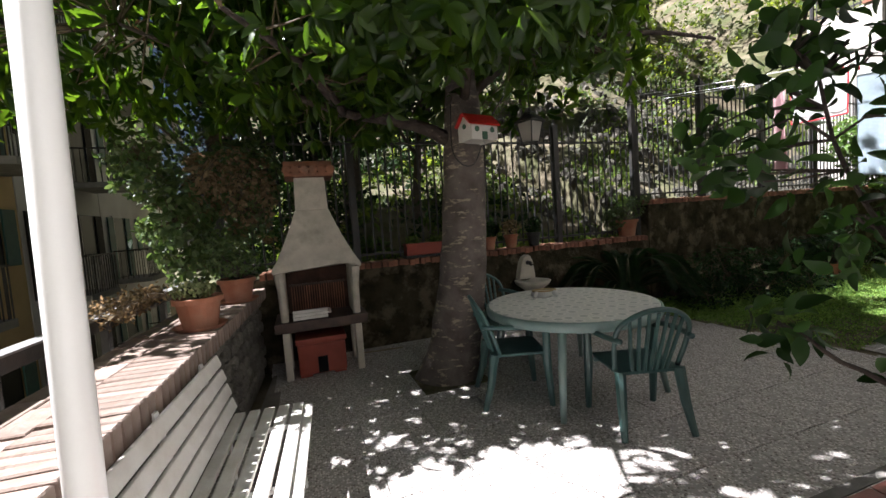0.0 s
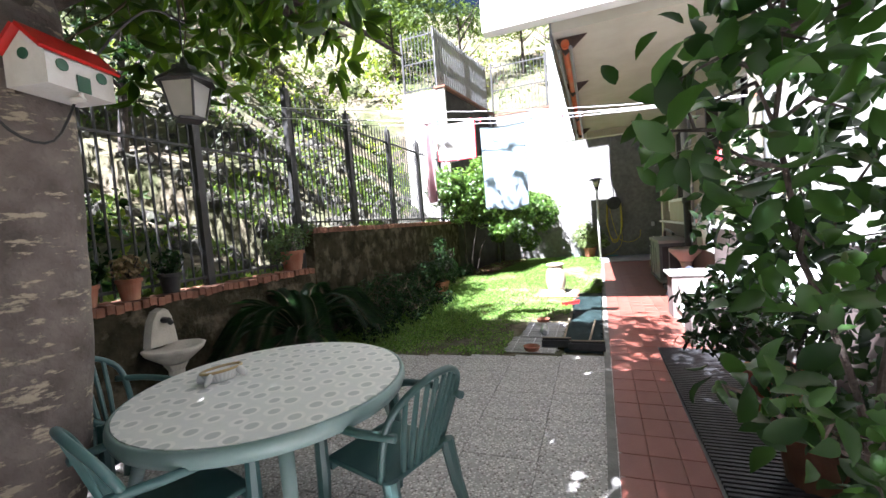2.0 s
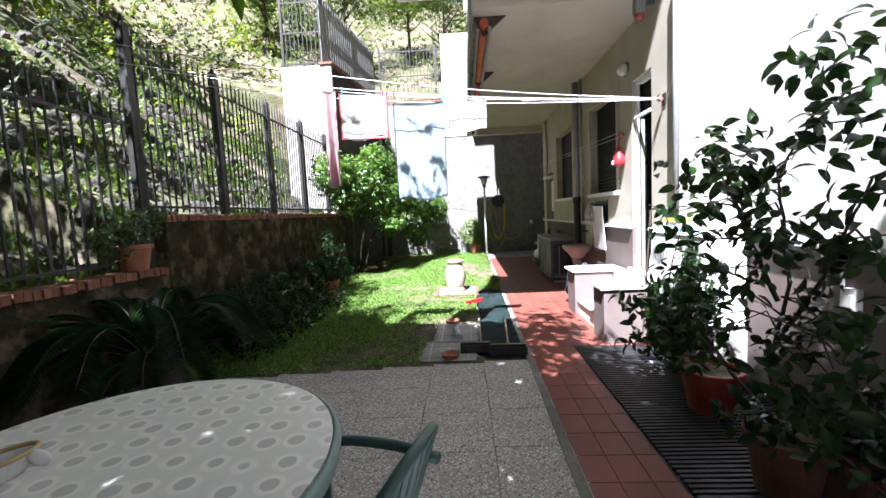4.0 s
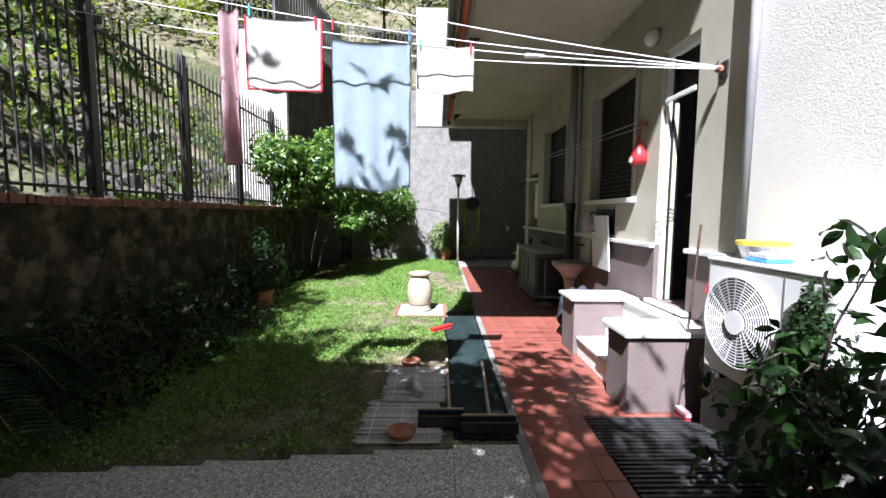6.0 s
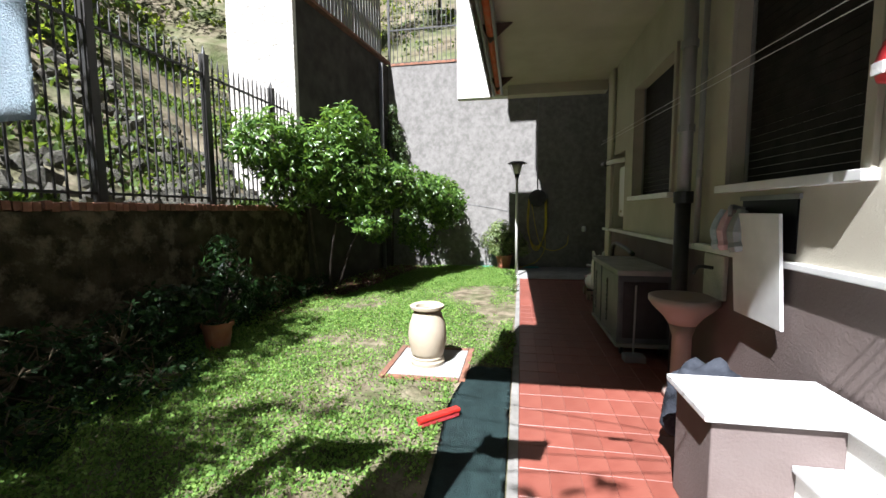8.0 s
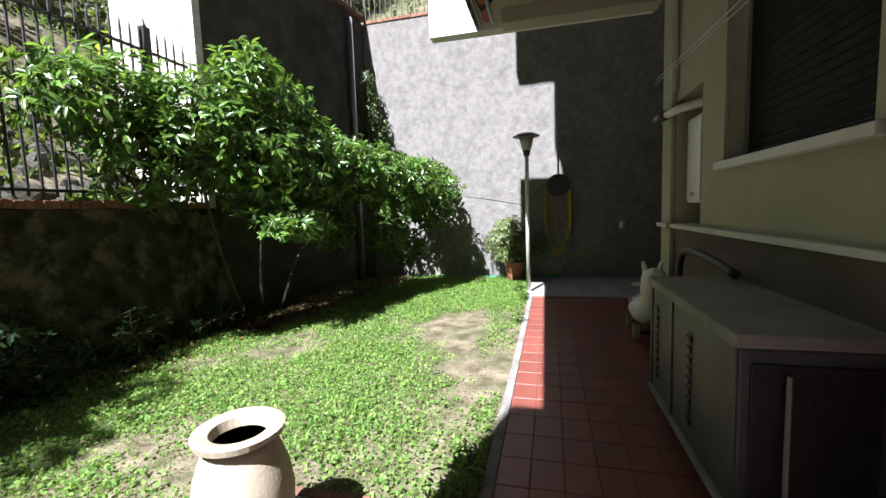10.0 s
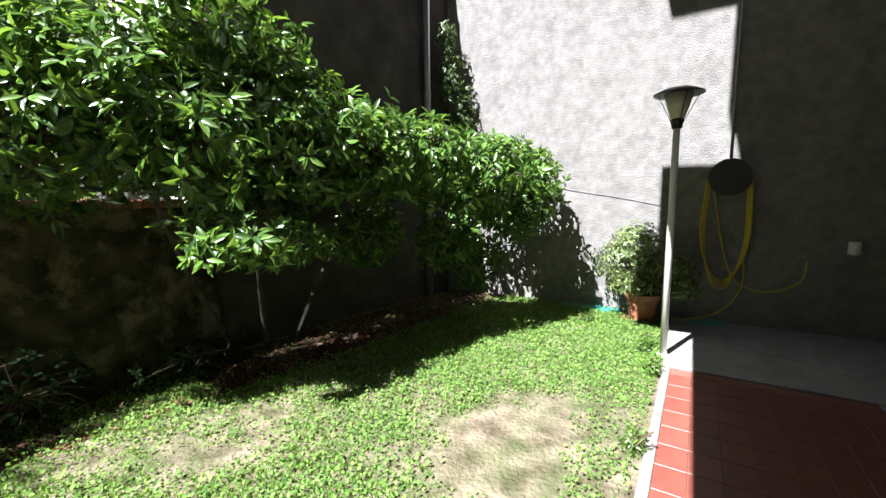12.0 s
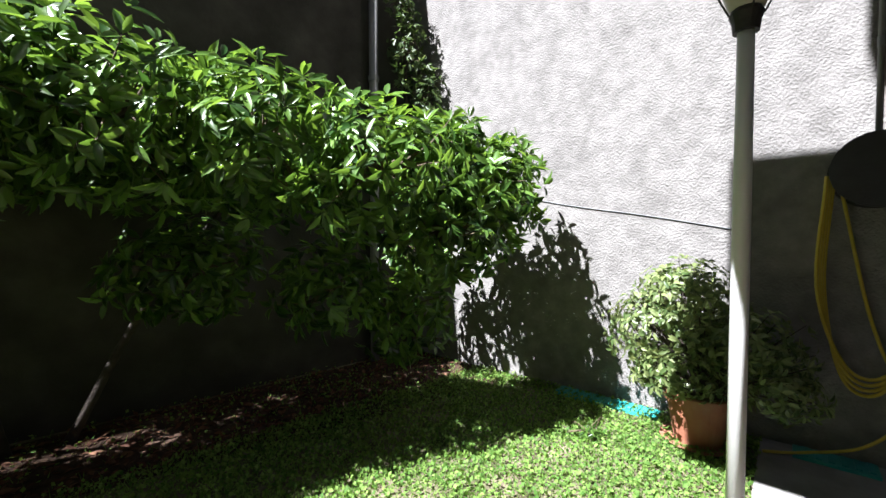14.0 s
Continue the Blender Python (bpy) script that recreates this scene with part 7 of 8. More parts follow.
def sink():
    s = thing("stone_sink", "pink stone pedestal sink on the house wall", "sink", pose(8.25, -0.14, 0))
    part("basin", lathe([(0.1, 0.6), (0.14, 0.66), (0.22, 0.74), (0.25, 0.78), (0.25, 0.82), (0.22, 0.82), (0.17, 0.76), (0.02, 0.74)], 24), M["pinkstone"], s, smooth=True)
    part("pedestal", lathe([(0.13, 0), (0.12, 0.05), (0.075, 0.1), (0.07, 0.5), (0.1, 0.6)], 18), M["pinkstone"], s, smooth=True)
    part("splashback", box(-0.16, 0.16, -0.235, -0.2, 0.82, 1.16, 0.012), M["bbqcement"], s, "stained pale splashback")
    part("tap", tube(curve_pts([(0, -0.2, 1.05), (0, -0.1, 1.06), (0, -0.06, 1.0)], 4), 0.014, 8), M["iron"], s)
    part("shelf", box(-0.45, 0.3, -0.235, -0.16, 1.2, 1.225, 0.005), M["marble"], s)
    for x, mt, l2 in ((-0.28, "pinkcloth", "pink rag"), (-0.42, "galv", "grey rag"), (-0.18, "towel", "pale rag")):
        bm = bmesh.new()
        tube(curve_pts([(x, -0.18, 1.5), (x + 0.01, -0.15, 1.35), (x - 0.01, -0.16, 1.22)], 4), [0.03, 0.04, 0.05, 0.055, 0.06, 0.055, 0.05, 0.06, 0.05], 8, bm)
        part("rag", bm, M[mt], s, l2)


sink()
sack = thing("folded_tarpaulin", "crumpled dark grey cloth bundle beside the steps", "cloth", pose(7.42, 0.02, 0))
bm = bmesh.new()
bmesh.ops.create_icosphere(bm, subdivisions=4, radius=1)
for v in bm.verts:
    n3 = 1 + 0.25 * noise.noise(v.co * 2.2) + 0.1 * noise.noise(v.co * 6)
    v.co = Vector((v.co.x * 0.17 * n3, v.co.y * 0.24 * n3, max(0, 0.29 + v.co.z * 0.29 * n3)))
part("bundle", bm, M["darkcloth"], sack, smooth=True)

# ================= lawn things =================
def urn():
    tagged(part("plinth_slab", box(8.3, 9.03, 1.66, 2.34, -0.05, 0.015, 0.006), M["concrete"]), "square concrete slab edged with brick", "slab", kind="structure")
    u = thing("garden_urn", "cream stoneware urn on a concrete slab", "urn", pose(8.64, 2.02, 0.016))
    part("body", lathe([(0.15, 0.08), (0.165, 0.12), (0.185, 0.22), (0.19, 0.3), (0.175, 0.4), (0.14, 0.5), (0.125, 0.53)], 28), M["sandstone"], u, smooth=True)
    part("foot", lathe([(0.165, 0), (0.17, 0.03), (0.155, 0.05), (0.16, 0.07), (0.15, 0.085)], 28), M["sandstone"], u)
    part("rim", lathe([(0.12, 0.525), (0.165, 0.55), (0.17, 0.575), (0.15, 0.585), (0.11, 0.57), (0.1, 0.53)], 28), M["sandstone"], u)


urn()
for x0, x1, y0, y1 in ((8.24, 9.09, 1.6, 1.655), (8.24, 9.09, 2.345, 2.4), (8.24, 8.295, 1.66, 2.34), (9.035, 9.09, 1.66, 2.34)):
    tagged(part("trim_slab_edge", box(x0, x1, y0, y1, -0.05, 0.02, 0.006), M["brick"]), "brick edging of the slab", "edging", kind="structure")


def reed_mat(x0, x1, y0, y1, label, seed, z=0.0):
    rng = np.random.default_rng(seed)
    m = thing("reed_mat", label, "mat", pose(0, 0, z), "reed mats on the grass")
    n = int((x1 - x0) / 0.017)
    shared = part("reed", tube([(0, 0, 0), (0, 1, 0)], 0.0075, 6), M["reed"], m)
    for k in range(n):
        o = shared if k == 0 else shared.copy()
        if k:
            scene.collection.objects.link(o)
        ya = y0 + rng.normal() * 0.012
        o.matrix_basis = pose(x0 + 0.017 * k, ya, 0.008 + 0.004 * rng.random(), 0, 0, rng.normal() * 0.7) @ Matrix.Diagonal((1, y1 - y0 + rng.normal() * 0.015, 1, 1))
    for y in (y0 + 0.08, (y0 + y1) / 2, y1 - 0.08):
        part("binding", box(x0, x1, y - 0.002, y + 0.002, 0.017, 0.021), M["cord"], m)


reed_mat(5.02, 5.62, 1.74, 2.3, "grey reed mat laid on the lawn edge", 1)
reed_mat(5.56, 6.28, 1.7, 2.2, "bleached reed mat laid over another", 2, 0.02)


def netting():
    n = thing("shade_netting", "strip of dark green netting laid beside the path", "netting")
    bm = bmesh.new()
    nx, ny = 90, 12
    g = []
    for i in range(nx + 1):
        x = 5.06 + 3.55 * i / nx
        ya, yb = edge_y(x) + 0.07, 1.66 - 0.02 * math.sin(x * 3) - 0.08 * max(0, x - 7.8)
        g.append([bm.verts.new((x, ya + (yb - ya) * j / ny, 0.012 + 0.012 * noise.noise((x * 3, j * 0.4, 0)) + 0.008 * noise.noise((x * 9, j * 1.3, 3)))) for j in range(ny + 1)])
    for i in range(nx):
        for j in range(ny):
            bm.faces.new((g[i][j], g[i + 1][j], g[i + 1][j + 1], g[i][j + 1]))
    bmesh.ops.solidify(bm, geom=bm.faces[:], thickness=0.006)
    part("sheet", bm, M["blackcloth"], n, smooth=True)


netting()
for x0, y0, x1, y1, lab in ((5.2, 1.68, 6.45, 1.665, "pale wooden rod lying on the netting"), (5.2, 1.4, 6.4, 1.32, "pale wooden rod lying on the netting")):
    r = thing("wooden_rod", lab, "rod", group="rods on the netting")
    part("rod", tube([(x0, y0, 0.042), (x1, y1, 0.04)], 0.014, 8), M["palewood"], r)
for x0, x1, y0, y1, z in ((5.18, 5.28, 1.58, 1.9, 0.035), (5.1, 5.2, 1.22, 1.6, 0.03)):
    b = thing("black_trough", "black plastic trough lying at the patio edge", "trough", group="troughs at the patio edge")
    part("floor", box(x0, x1, y0, y1, z - 0.01, z + 0.02, 0.004), M["blacktrim"], b)
    for xx in (x0, x1 - 0.012):
        part("side", box(xx, xx + 0.012, y0, y1, z + 0.02, z + 0.07, 0.003), M["blacktrim"], b)
    part("edge", box(x1 - 0.013, x1 + 0.004, y0, y1, z + 0.07, z + 0.082, 0.002), M["palewood"], b, "pale wooden edge")
bottle = thing("plastic_bottle", "crumpled wrapped plastic bottle on the reed mat", "bottle", pose(5.75, 1.93, 0.075, 0, 90, 8))
bm = lathe([(0.03, -0.16), (0.045, -0.14), (0.05, -0.02), (0.042, 0.02), (0.05, 0.06), (0.045, 0.13), (0.018, 0.17), (0.016, 0.2)], 18)
for v in bm.verts:
    v.co += v.co.normalized() * 0.012 * noise.noise(v.co * 25)
part("bottle", bm, M["clearplastic"], bottle)
for x, y in ((6.36, 2.02), (5.08, 2.0)):
    d = thing("clay_saucer", "empty terracotta plant saucer on the ground", "saucer", pose(x, y, 0.02))
    part("saucer", lathe([(0.075, 0), (0.095, 0.045), (0.09, 0.047), (0.07, 0.01), (0.005, 0.008)], 22), M["terracotta"], d)
rt = thing("red_brush_head", "red plastic brush head lying on the grass", "brush", pose(7.53, 1.7, 0.02, 0, 0, -48))
part("back", box(-0.17, 0.17, -0.03, 0.03, 0.03, 0.06, 0.012), M["redpaint"], rt)
part("bristles", box(-0.16, 0.16, -0.025, 0.025, 0.0, 0.03, 0.006), M["redtrim"], rt)
bw = bush("kerb_weed", "tuft of weeds growing at the kerb beside the netting", [(8.95, 1.28, 0.12, .22, .1, .14), (9.3, 1.26, 0.08, .2, .08, .1)], 140, 0.05, L["laurel"], 28, 4, (), 0.3)
for k, (x, y, z) in enumerate(((13.7, 1.2, 0.06), (14.4, 1.3, 0.07), (15.0, 2.05, 0.06), (14.2, 1.32, 0.05), (12.4, 1.2, 0.05))):
    bush("kerb_weed", "tuft of weeds growing beside the concrete strip", [(x, y, z, .13, .08, .07)], 55, 0.04, L["laurel"], 80 + k, 4, (), 0.2)


def garden_lamp():
    g = thing("garden_lamp", "white post lamp with black hat and frosted shade", "lamp post", pose(14.22, 1.135, 0))
    part("post", tube([(0, 0, 0), (0, 0, 1.6), (0, 0, 2.26)], [0.034, 0.032, 0.03], 16), M["whitemetal"], g, smooth=True)
    part("foot", lathe([(0.06, 0), (0.06, 0.012), (0.036, 0.02)], 16), M["whitemetal"], g)
    part("collar", lathe([(0.045, 2.24), (0.05, 2.28), (0.06, 2.31), (0.05, 2.33)], 16), M["iron"], g)
    part("shade", lathe([(0.06, 2.33), (0.095, 2.44), (0.125, 2.55), (0.12, 2.55), (0.055, 2.34)], 24), M["lampglass"], g, "frosted conical shade", smooth=True)
    part("hat", lathe([(0.215, 2.55), (0.215, 2.56), (0.14, 2.595), (0.05, 2.61), (0.005, 2.615)], 28), M["iron"], g)
    for k in range(4):
        a = k * math.pi / 2 + 0.4
        part("stay", tube([(0.06 * math.cos(a), 0.06 * math.sin(a), 2.31), (0.185 * math.cos(a), 0.185 * math.sin(a), 2.555)], 0.004, 5), M["iron"], g)


garden_lamp()


def hose_reel():
    h = thing("hose_reel", "yellow garden hose looped on a black wall reel", "garden hose", pose(15.82, 0.6, 0))
    part("drum", tube([(-0.2, 0, 1.82), (-0.02, 0, 1.82)], 0.17, 26), M["blacktrim"], h)
    part("flange", tube([(-0.22, 0, 1.82), (-0.2, 0, 1.82)], 0.22, 26), M["blacktrim"], h)
    part("flange", tube([(-0.02, 0, 1.82), (-0.001, 0, 1.82)], 0.22, 26), M["blacktrim"], h)
    for k in range(4):
        y0, zb = 0.19 + 0.012 * k, 0.5 + 0.035 * k
        part("loop", tube(curve_pts([(-0.1 - 0.02 * k, y0, 1.8), (-0.08 - 0.02 * k, y0 + 0.03, 1.1), (-0.07 - 0.02 * k, 0.12, zb + 0.03), (-0.07 - 0.02 * k, -0.06, zb), (-0.08 - 0.02 * k, -y0 - 0.0, 1.0), (-0.1 - 0.02 * k, -y0, 1.8)], 8), 0.011, 7), M["yellowhose"], h, smooth=True)
    part("tail", tube(curve_pts([(-0.06, 0.15, 1.7), (-0.05, 0.0, 0.9), (-0.05, -0.15, 0.55), (-0.05, -0.45, 0.45), (-0.04, -0.75, 0.6), (-0.03, -0.8, 0.85)], 8), 0.01, 7), M["yellowhose"], h, smooth=True)
    part("tail", tube(curve_pts([(-0.09, -0.19, 1.0), (-0.1, -0.2, 0.5), (-0.15, 0.0, 0.18), (-0.2, 0.3, 0.05), (-0.25, 0.5, 0.012)], 8), 0.01, 7), M["yellowhose"], h, smooth=True)


hose_reel()
pipe("hose_standpipe", "thin grey water pipe down to the hose reel", 15.79, 0.6, 2.06, 5.3, 0.014, M["greymetal"], (2.6, 3.6, 4.6))
cable = thing("wall_cable", "thin slack cable across the rendered back wall", "cable")
part("cable", tube(curve_pts([(15.813, 3.4, 1.9), (15.813, 2.59, 1.72), (15.813, 1.9, 1.6), (15.813, 1.25, 1.47)], 6), 0.004, 6), M["greymetal"], cable)
sp = thing("wall_socket", "small white weatherproof lamp on the back wall", "wall light", pose(15.82, -0.58, 1.02))
part("body", lathe([(0.04, -0.07), (0.05, -0.03), (0.05, 0.04), (0.04, 0.06)], 14), M["whitemetal"], sp).matrix_basis = pose(-0.055, 0, 0)
part("base", box(-0.012, -0.001, -0.05, 0.05, -0.07, 0.07, 0.004), M["whitemetal"], sp)
sp2 = thing("wall_light", "small white weatherproof lamp on the house corner", "wall light", pose(12.082, FACE + 0.0, 2.2))
part("base", box(0.0, 0.012, -0.05, 0.04, -0.05, 0.05, 0.004), M["whitemetal"], sp2)
part("arm", tube(curve_pts([(0.01, 0, 0), (0.08, 0.0, 0.0), (0.1, 0.0, 0.04)], 4), 0.02, 10), M["whitemetal"], sp2, smooth=True)
part("globe", lathe([(0.03, 0.0), (0.048, 0.02), (0.048, 0.1), (0.035, 0.125), (0.003, 0.13)], 16), M["lampglass"], sp2, smooth=True).matrix_basis = pose(0.1, 0, 0.03)
for y0, y1 in ((1.75, 2.6), (0.55, 0.95)):
    dc = thing("drain_cover", "turquoise plastic channel cover at the wall foot", "drain cover", group="turquoise covers at the wall")
    part("rim", box(15.62, 15.8, y0, y1, -0.02, 0.02, 0.004), M["cyanplastic"], dc)
    for k in range(int((y1 - y0) / 0.06)):
        part("rib", box(15.64, 15.78, y0 + 0.02 + 0.06 * k, y0 + 0.05 + 0.06 * k, 0.021, 0.03), M["cyanplastic"], dc)


def ride_on():
    """A child's ride-on toy with a rounded animal head."""
    t = thing("ride_on_toy", "white plastic ride-on horse with a pink saddle", "toy", pose(12.1, -0.19, 0, 0, 0, 178) @ Matrix.Scale(1.3, 4))
    bm = lathe([(0.02, 0), (0.11, 0.02), (0.14, 0.1), (0.12, 0.2), (0.05, 0.25), (0.005, 0.26)], 18)
    for v in bm.verts:
        v.co = Vector((v.co.x * 2.0, v.co.y * 0.9, v.co.z * 0.75 + 0.12))
    part("seat_body", bm, M["whitemetal"], t, smooth=True)
    bm = lathe([(0.115, 0.2), (0.13, 0.19), (0.125, 0.17), (0.09, 0.2), (0.05, 0.255), (0.005, 0.265)][::-1], 18)
    for v in bm.verts:
        v.co = Vector((v.co.x * 1.05 - 0.06, v.co.y * 0.95, v.co.z * 0.75 + 0.128))
    part("saddle", bm, M["pinkplastic"], t, "pink saddle", smooth=True)
    part("neck", tube(curve_pts([(0.2, 0, 0.2), (0.27, 0, 0.36), (0.28, 0, 0.48)], 4), [0.09, 0.09, 0.09, 0.085, 0.08, 0.085, 0.09, 0.09, 0.08], 14), M["whitemetal"], t, smooth=True)
    bm = lathe([(0.01, -0.1), (0.07, -0.07), (0.09, 0), (0.075, 0.07), (0.01, 0.1)], 16)
    for v in bm.verts:
        v.co.x *= 1.4
    part("head", bm, M["whitemetal"], t, smooth=True).matrix_basis = pose(0.32, 0, 0.5)
    for y in (-0.05, 0.05):
        part("ear", tube([(0.27, y, 0.57), (0.25, y * 1.3, 0.64)], [0.025, 0.012], 8), M["whitemetal"], t)
    part("handlebar", tube([(0.24, -0.14, 0.46), (0.24, 0.14, 0.46)], 0.014, 8), M["whitemetal"], t)
    for x in (-0.16, 0.2):
        for y in (-0.1, 0.1):
            part("wheel", tube([(x, y - 0.02, 0.06), (x, y + 0.02, 0.06)], 0.06, 16), M["palewood"], t, "pale round wheel")
        part("axle", tube([(x, -0.1, 0.06), (x, 0.1, 0.06)], 0.012, 6), M["blacktrim"], t)


ride_on()


# ================= town below the parapet =================
def house(name, label, y0, y1, z1, wallm, shutm, seed):
    rng = np.random.default_rng(seed)
    h = thing(name, label, "building")
    X = -6.0
    part("wall", box(-14, X, y0, y1, -7.2, z1), wallm, h)
    part("roof", box(-14.4, X + 0.4, y0 - 0.05, y1 + 0.05, z1 + 0.002, z1 + 0.25, 0.02), M["roof"], h)
    nb = max(1, int((y1 - y0) / 1.9))
    for k in range(nb):
        yc = y0 + (k + 0.5) * (y1 - y0) / nb
        for j in range(-2, 3):
            zb = 0.3 + j * 3.05
            if zb + 2.3 > z1:
                continue
            bal = (k + j) % 2 == 0
            w = part("window", box(X + 0.002, X + 0.03, yc - 0.45, yc + 0.45, zb + (0 if bal else 0.9), zb + 2.15), M["darkpane"], h)
            part("frame", box(X + 0.002, X + 0.06, yc - 0.52, yc - 0.45, zb + (0 if bal else 0.9), zb + 2.2), M["white"], w)
            for sg in (-1, 1):
                part("shutter", box(X + 0.03, X + 0.07, yc + sg * 0.52 - 0.22 + 0.2 * sg, yc + sg * 0.52 + 0.22 + 0.2 * sg, zb + (0 if bal else 0.9), zb + 2.15, 0.005), shutm, w)
            if bal:
                b = part("balcony", box(X + 0.001, X + 1.1, yc - 0.85, yc + 0.85, zb - 0.16, zb, 0.01), M["concrete"], h)
                for q in range(13):
                    yy = yc - 0.82 + q * 1.64 / 12
                    part("baluster", box(X + 1.05, X + 1.07, yy - 0.01, yy + 0.01, zb, zb + 0.95), M["iron"], b)
                part("handrail", box(X + 1.03, X + 1.09, yc - 0.84, yc + 0.84, zb + 0.95, zb + 0.99), M["iron"], b)
                for ys in (-0.83, 0.83):
                    part("handrail", box(X + 0.03, X + 1.06, yc + ys - 0.015, yc + ys + 0.015, zb + 0.95, zb + 0.99), M["iron"], b)
                    for q in range(7):
                        part("baluster", box(X + 0.1 + 0.15 * q, X + 0.12 + 0.15 * q, yc + ys - 0.01, yc + ys + 0.01, zb, zb + 0.95), M["iron"], b)
                if rng.random() < 0.6:
                    part("balcony_screen", box(X + 1.02, X + 1.04, yc - 0.6, yc + 0.3, zb + 0.1, zb + 0.85), M["teal"] if rng.random() < 0.5 else M["whitecloth"], b)


house("apartment_house", "ochre apartment house with teal shutters below the terrace", 7.6, 12.2, 8.0, M["ochre"], M["teal"], 1)
house("apartment_house", "white apartment house with balconies below the terrace", 12.25, 16.4, 9.5, M["facade"], M["shutter"], 2)
house("apartment_house", "pale apartment house with balconies further along", 16.45, 24.0, 11.0, M["facade"], M["teal"], 3)

# ================= drain grating =================
gr = thing("drain_grating", "black slatted grating over the channel by the wall", "grating")
bar = part("bar", box(-0.012, 0.012, 0, 1, -0.012, 0.012, 0.003), M["blacktrim"], gr)
for k in range(108):
    o = bar if k == 0 else bar.copy()
    if k:
        scene.collection.objects.link(o)
    x = 0.95 + 0.041 * k
    o.matrix_basis = pose(x, FACE + 0.035, -0.004) @ Matrix.Diagonal((1, 0.69 - FACE - 0.035, 1, 1))
for y in (0.0, 0.35):
    part("bearer", box(0.92, 5.36, y - 0.02, y + 0.02, -0.05, -0.018), M["blacktrim"], gr)

# ================= pieces of pavings and walls =================
def shared_box(name, w, d, h, bevel, material):
    me = bpy.data.meshes.new(name)
    bm = box(-w / 2, w / 2, -d / 2, d / 2, -h, 0)
    if bevel:
        top = [e for e in bm.edges if all(v.co.z > -1e-6 for v in e.verts)]
        bmesh.ops.bevel(bm, geom=top, offset=bevel, segments=1, affect="EDGES")
    bm.to_mesh(me)
    bm.free()
    me.materials.append(material)
    return me


def place(name, me, parent, m):
    o = new(name, me)
    o.parent = parent
    o.matrix_basis = m
    return o


rng5 = np.random.default_rng(55)
path_floor, patio_floor = bpy.data.objects["floor_path"], bpy.data.objects["floor_patio"]
tile_me = shared_box("tile", 0.243, 0.171, 0.02, 0.003, M["tile"])
SLANT = math.degrees(math.atan(-0.0135))
count = 0
for i in range(-4, 70):
    x = -0.9 + 0.2465 * i
    if x > 13.8:
        break
    rows = 2 if x < 5.4 else 9
    for j in range(rows):
        y = edge_y(x) - 0.09 - 0.1745 * j
        if y < FACE + 0.1 or (j >= 2 and x < 5.5):
            continue
        if x < 5.4 and j == 1:
            pass
        place("tile", tile_me, path_floor, pose(x, y, 0.001 * rng5.random(), 0.15 * rng5.normal(), 0.12 * rng5.normal(), SLANT))
        count += 1
strip = shared_box("tile", 0.243, 0.13, 0.02, 0.003, M["tile"])
for i in range(-4, 26):
    x = -0.9 + 0.2465 * i
    if x < 5.4:
        place("tile", strip, path_floor, pose(x, edge_y(x) - 0.09 - 0.1745 * 1.5 - 0.067, 0.001 * rng5.random(), 0, 0, SLANT))
slab_me = shared_box("slab", 0.496, 0.496, 0.03, 0.004, M["pebble"])
for i in range(12):
    for j in range(8):
        y = 1.20 + 0.22 + 0.5 * j
        x = patio_end(y) - 0.25 - 0.5 * i
        if x < par_x(y) + 0.1 or (0.9 < x < 1.75 and 3.35 < y < 4.05 and False):
            continue
        place("slab", slab_me, patio_floor, pose(x, y, 0.002 * rng5.random() - 0.002, 0.1 * rng5.normal(), 0.1 * rng5.normal(), math.degrees(math.atan(0.0)) - 0.6))
fill = shared_box("slab", 0.5, 0.17, 0.03, 0.004, M["pebble"])
for i in range(12):
    x = patio_end(4.98) - 0.25 - 0.5 * i
    if x > -0.4:
        place("slab", fill, patio_floor, pose(x, 5.255 - 0.29, -0.002, 0, 0, -0.6))

brick_me = shared_box("brick", 0.058, 0.25, 0.075, 0.006, M["brick"])


def coping(parent, x0, x1, y, z, d=0.27, step=0.07):
    me = shared_box("brick", step - 0.011, d, 0.075, 0.006, M["brick"])
    for k in range(int((x1 - x0) / step)):
        place("brick", me, parent, pose(x0 + step * (k + 0.5), y + 0.006 * rng5.normal(), z + 0.004 * rng5.normal(), 1.2 * rng5.normal(), 1.5 * rng5.normal(), 1.5 * rng5.normal()))


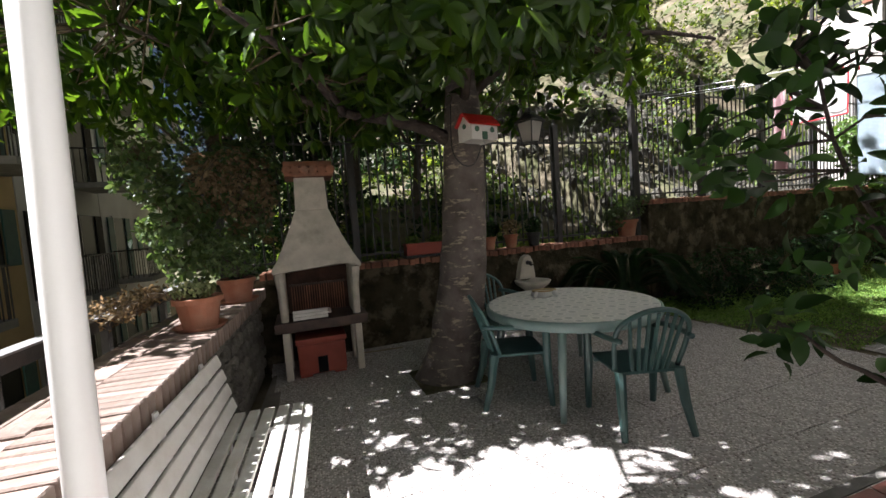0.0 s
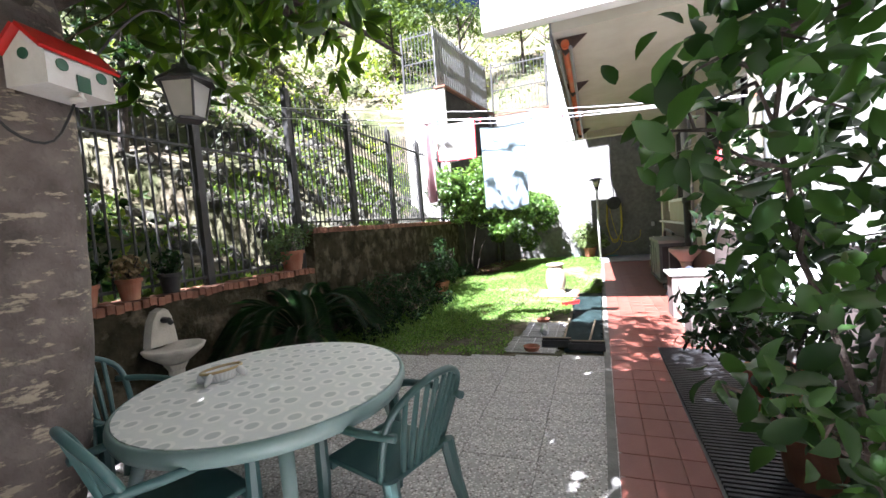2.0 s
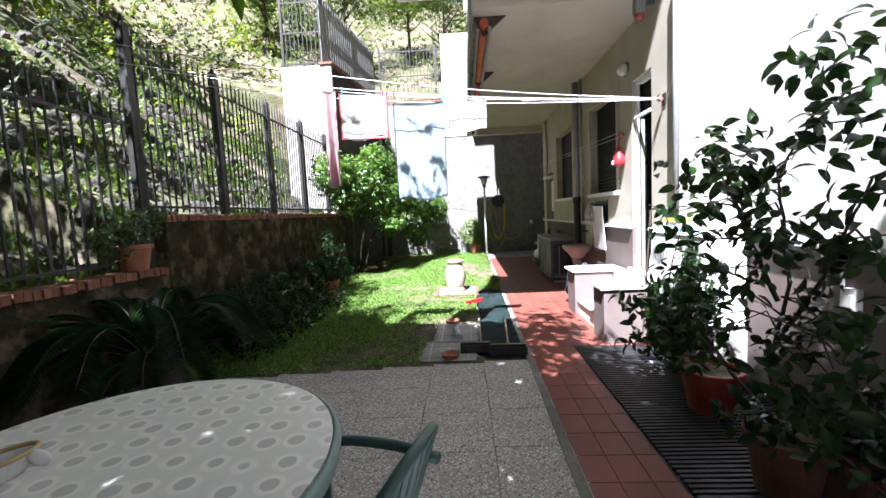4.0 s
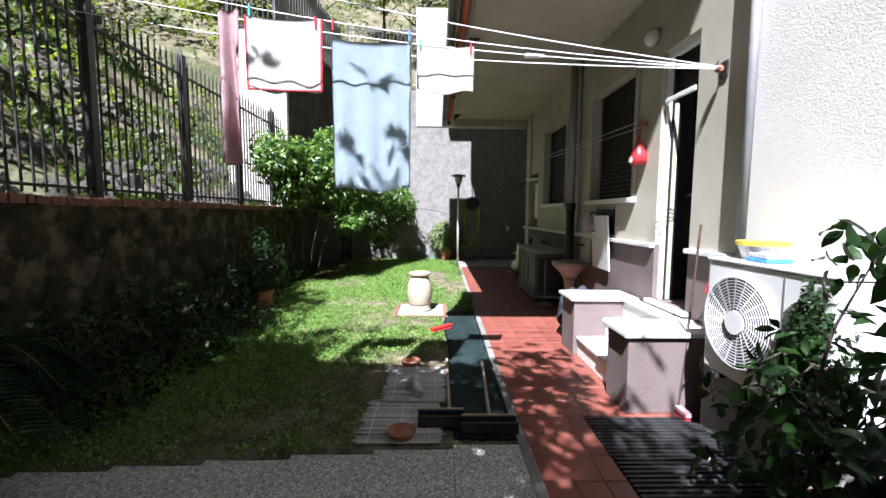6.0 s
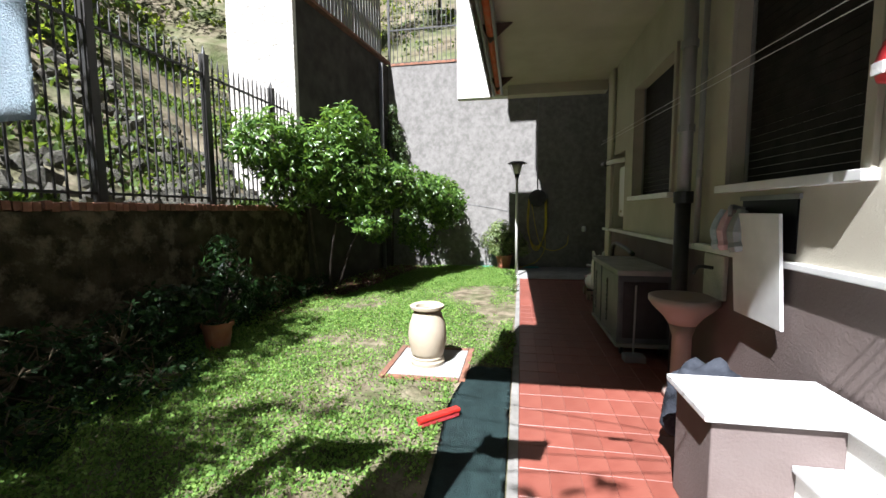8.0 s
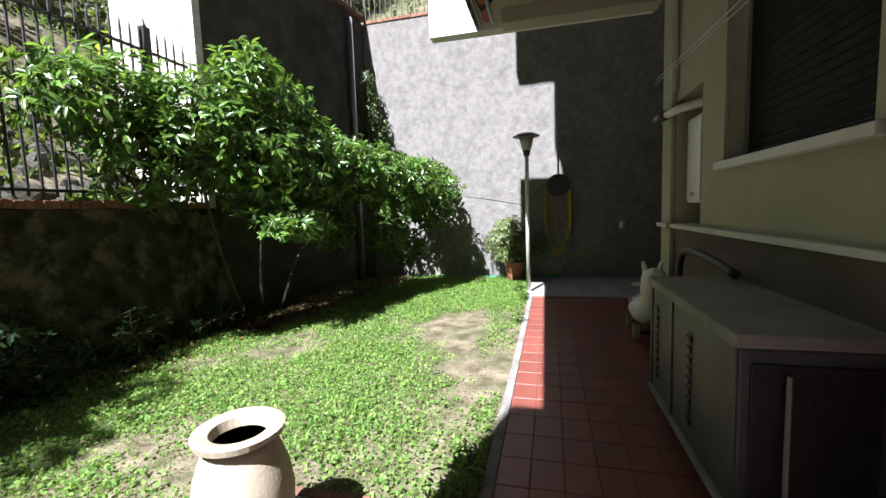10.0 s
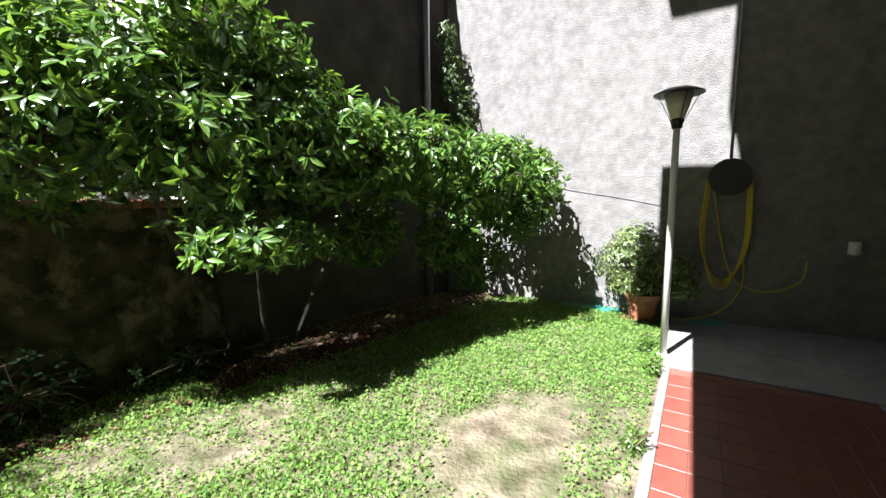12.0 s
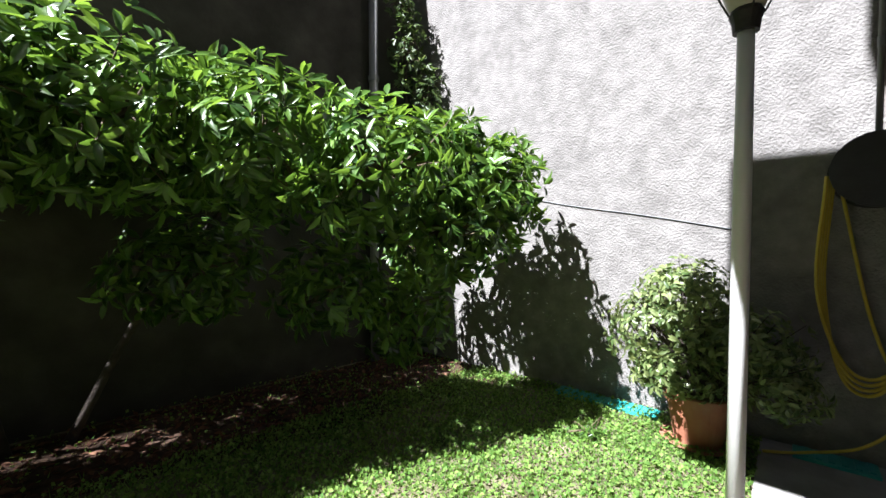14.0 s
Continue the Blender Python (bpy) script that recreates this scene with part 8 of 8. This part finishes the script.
coping(low_wall, -0.4, 5.3, WALL_Y + 0.14, 1.06, 0.34)
coping(high_wall, 5.32, 11.75, WALL_Y + 0.12, 1.615, 0.3)
par = bpy.data.objects["wall_parapet"]
ang = math.degrees(math.atan2(1, 0.07)) - 90
pb = shared_box("brick", 0.29, 0.058, 0.11, 0.006, M["oldbrick"])
for k in range(57):
    y = 1.05 + 0.07 * k
    place("brick", pb, par, pose(par_x(y) - 0.14, y, PTOP + 0.003 * rng5.normal(), 0.8 * rng5.normal(), 0.8 * rng5.normal(), ang + 0.8 * rng5.normal()))
pt = shared_box("brick", 0.125, 0.25, 0.05, 0.005, M["oldbrick"])
for i in range(2):
    for k in range(15):
        y = 1.12 + 0.262 * k + 0.13 * (i % 2)
        place("brick", pt, par, pose(par_x(y) - 0.36 - 0.135 * i, y, PTOP - 0.015 + 0.003 * rng5.normal(), 0.6 * rng5.normal(), 0.6 * rng5.normal(), ang + 0.8 * rng5.normal()))
stones = []
for s in range(8):
    bm = bmesh.new()
    n = 7
    ring = [(0.5 * math.cos(2 * math.pi * k / n + 0.3) * rng5.uniform(0.85, 1.12), 0.5 * math.sin(2 * math.pi * k / n + 0.3) * rng5.uniform(0.85, 1.12)) for k in range(n)]
    lo = [bm.verts.new((0, a, b)) for a, b in ring]
    mid = [bm.verts.new((0.03, a * 0.95, b * 0.95)) for a, b in ring]
    hi = [bm.verts.new((0.05, a * 0.7, b * 0.7)) for a, b in ring]
    for A, B in ((lo, mid), (mid, hi)):
        for k in range(n):
            bm.faces.new((A[k], A[(k + 1) % n], B[(k + 1) % n], B[k]))
    bm.faces.new(hi)
    bmesh.ops.recalc_face_normals(bm, faces=bm.faces)
    me = bpy.data.meshes.new("stone")
    bm.to_mesh(me)
    bm.free()
    me.materials.append(M["stone"])
    stones.append(me)
for j in range(6):
    for k in range(24):
        y = 1.1 + 0.165 * k + 0.08 * (j % 2) + rng5.normal() * 0.012
        z = 0.07 + 0.135 * j + rng5.normal() * 0.012
        place("stone", stones[rng5.integers(8)], par, pose(par_x(y) - 0.105, y, z, 20 * rng5.normal(), 0, ang) @ Matrix.Diagonal((1, rng5.uniform(0.15, 0.2), rng5.uniform(0.12, 0.16), 1)))
cap = bpy.data.objects["wall_back"]
cb = shared_box("brick", 0.34, 0.115, 0.06, 0.005, M["brick"])
for k in range(52):
    place("brick", cb, cap, pose(15.97, 4.45 - 0.125 * k, 5.48, 0.5 * rng5.normal(), 0.5 * rng5.normal(), 0.5 * rng5.normal()))
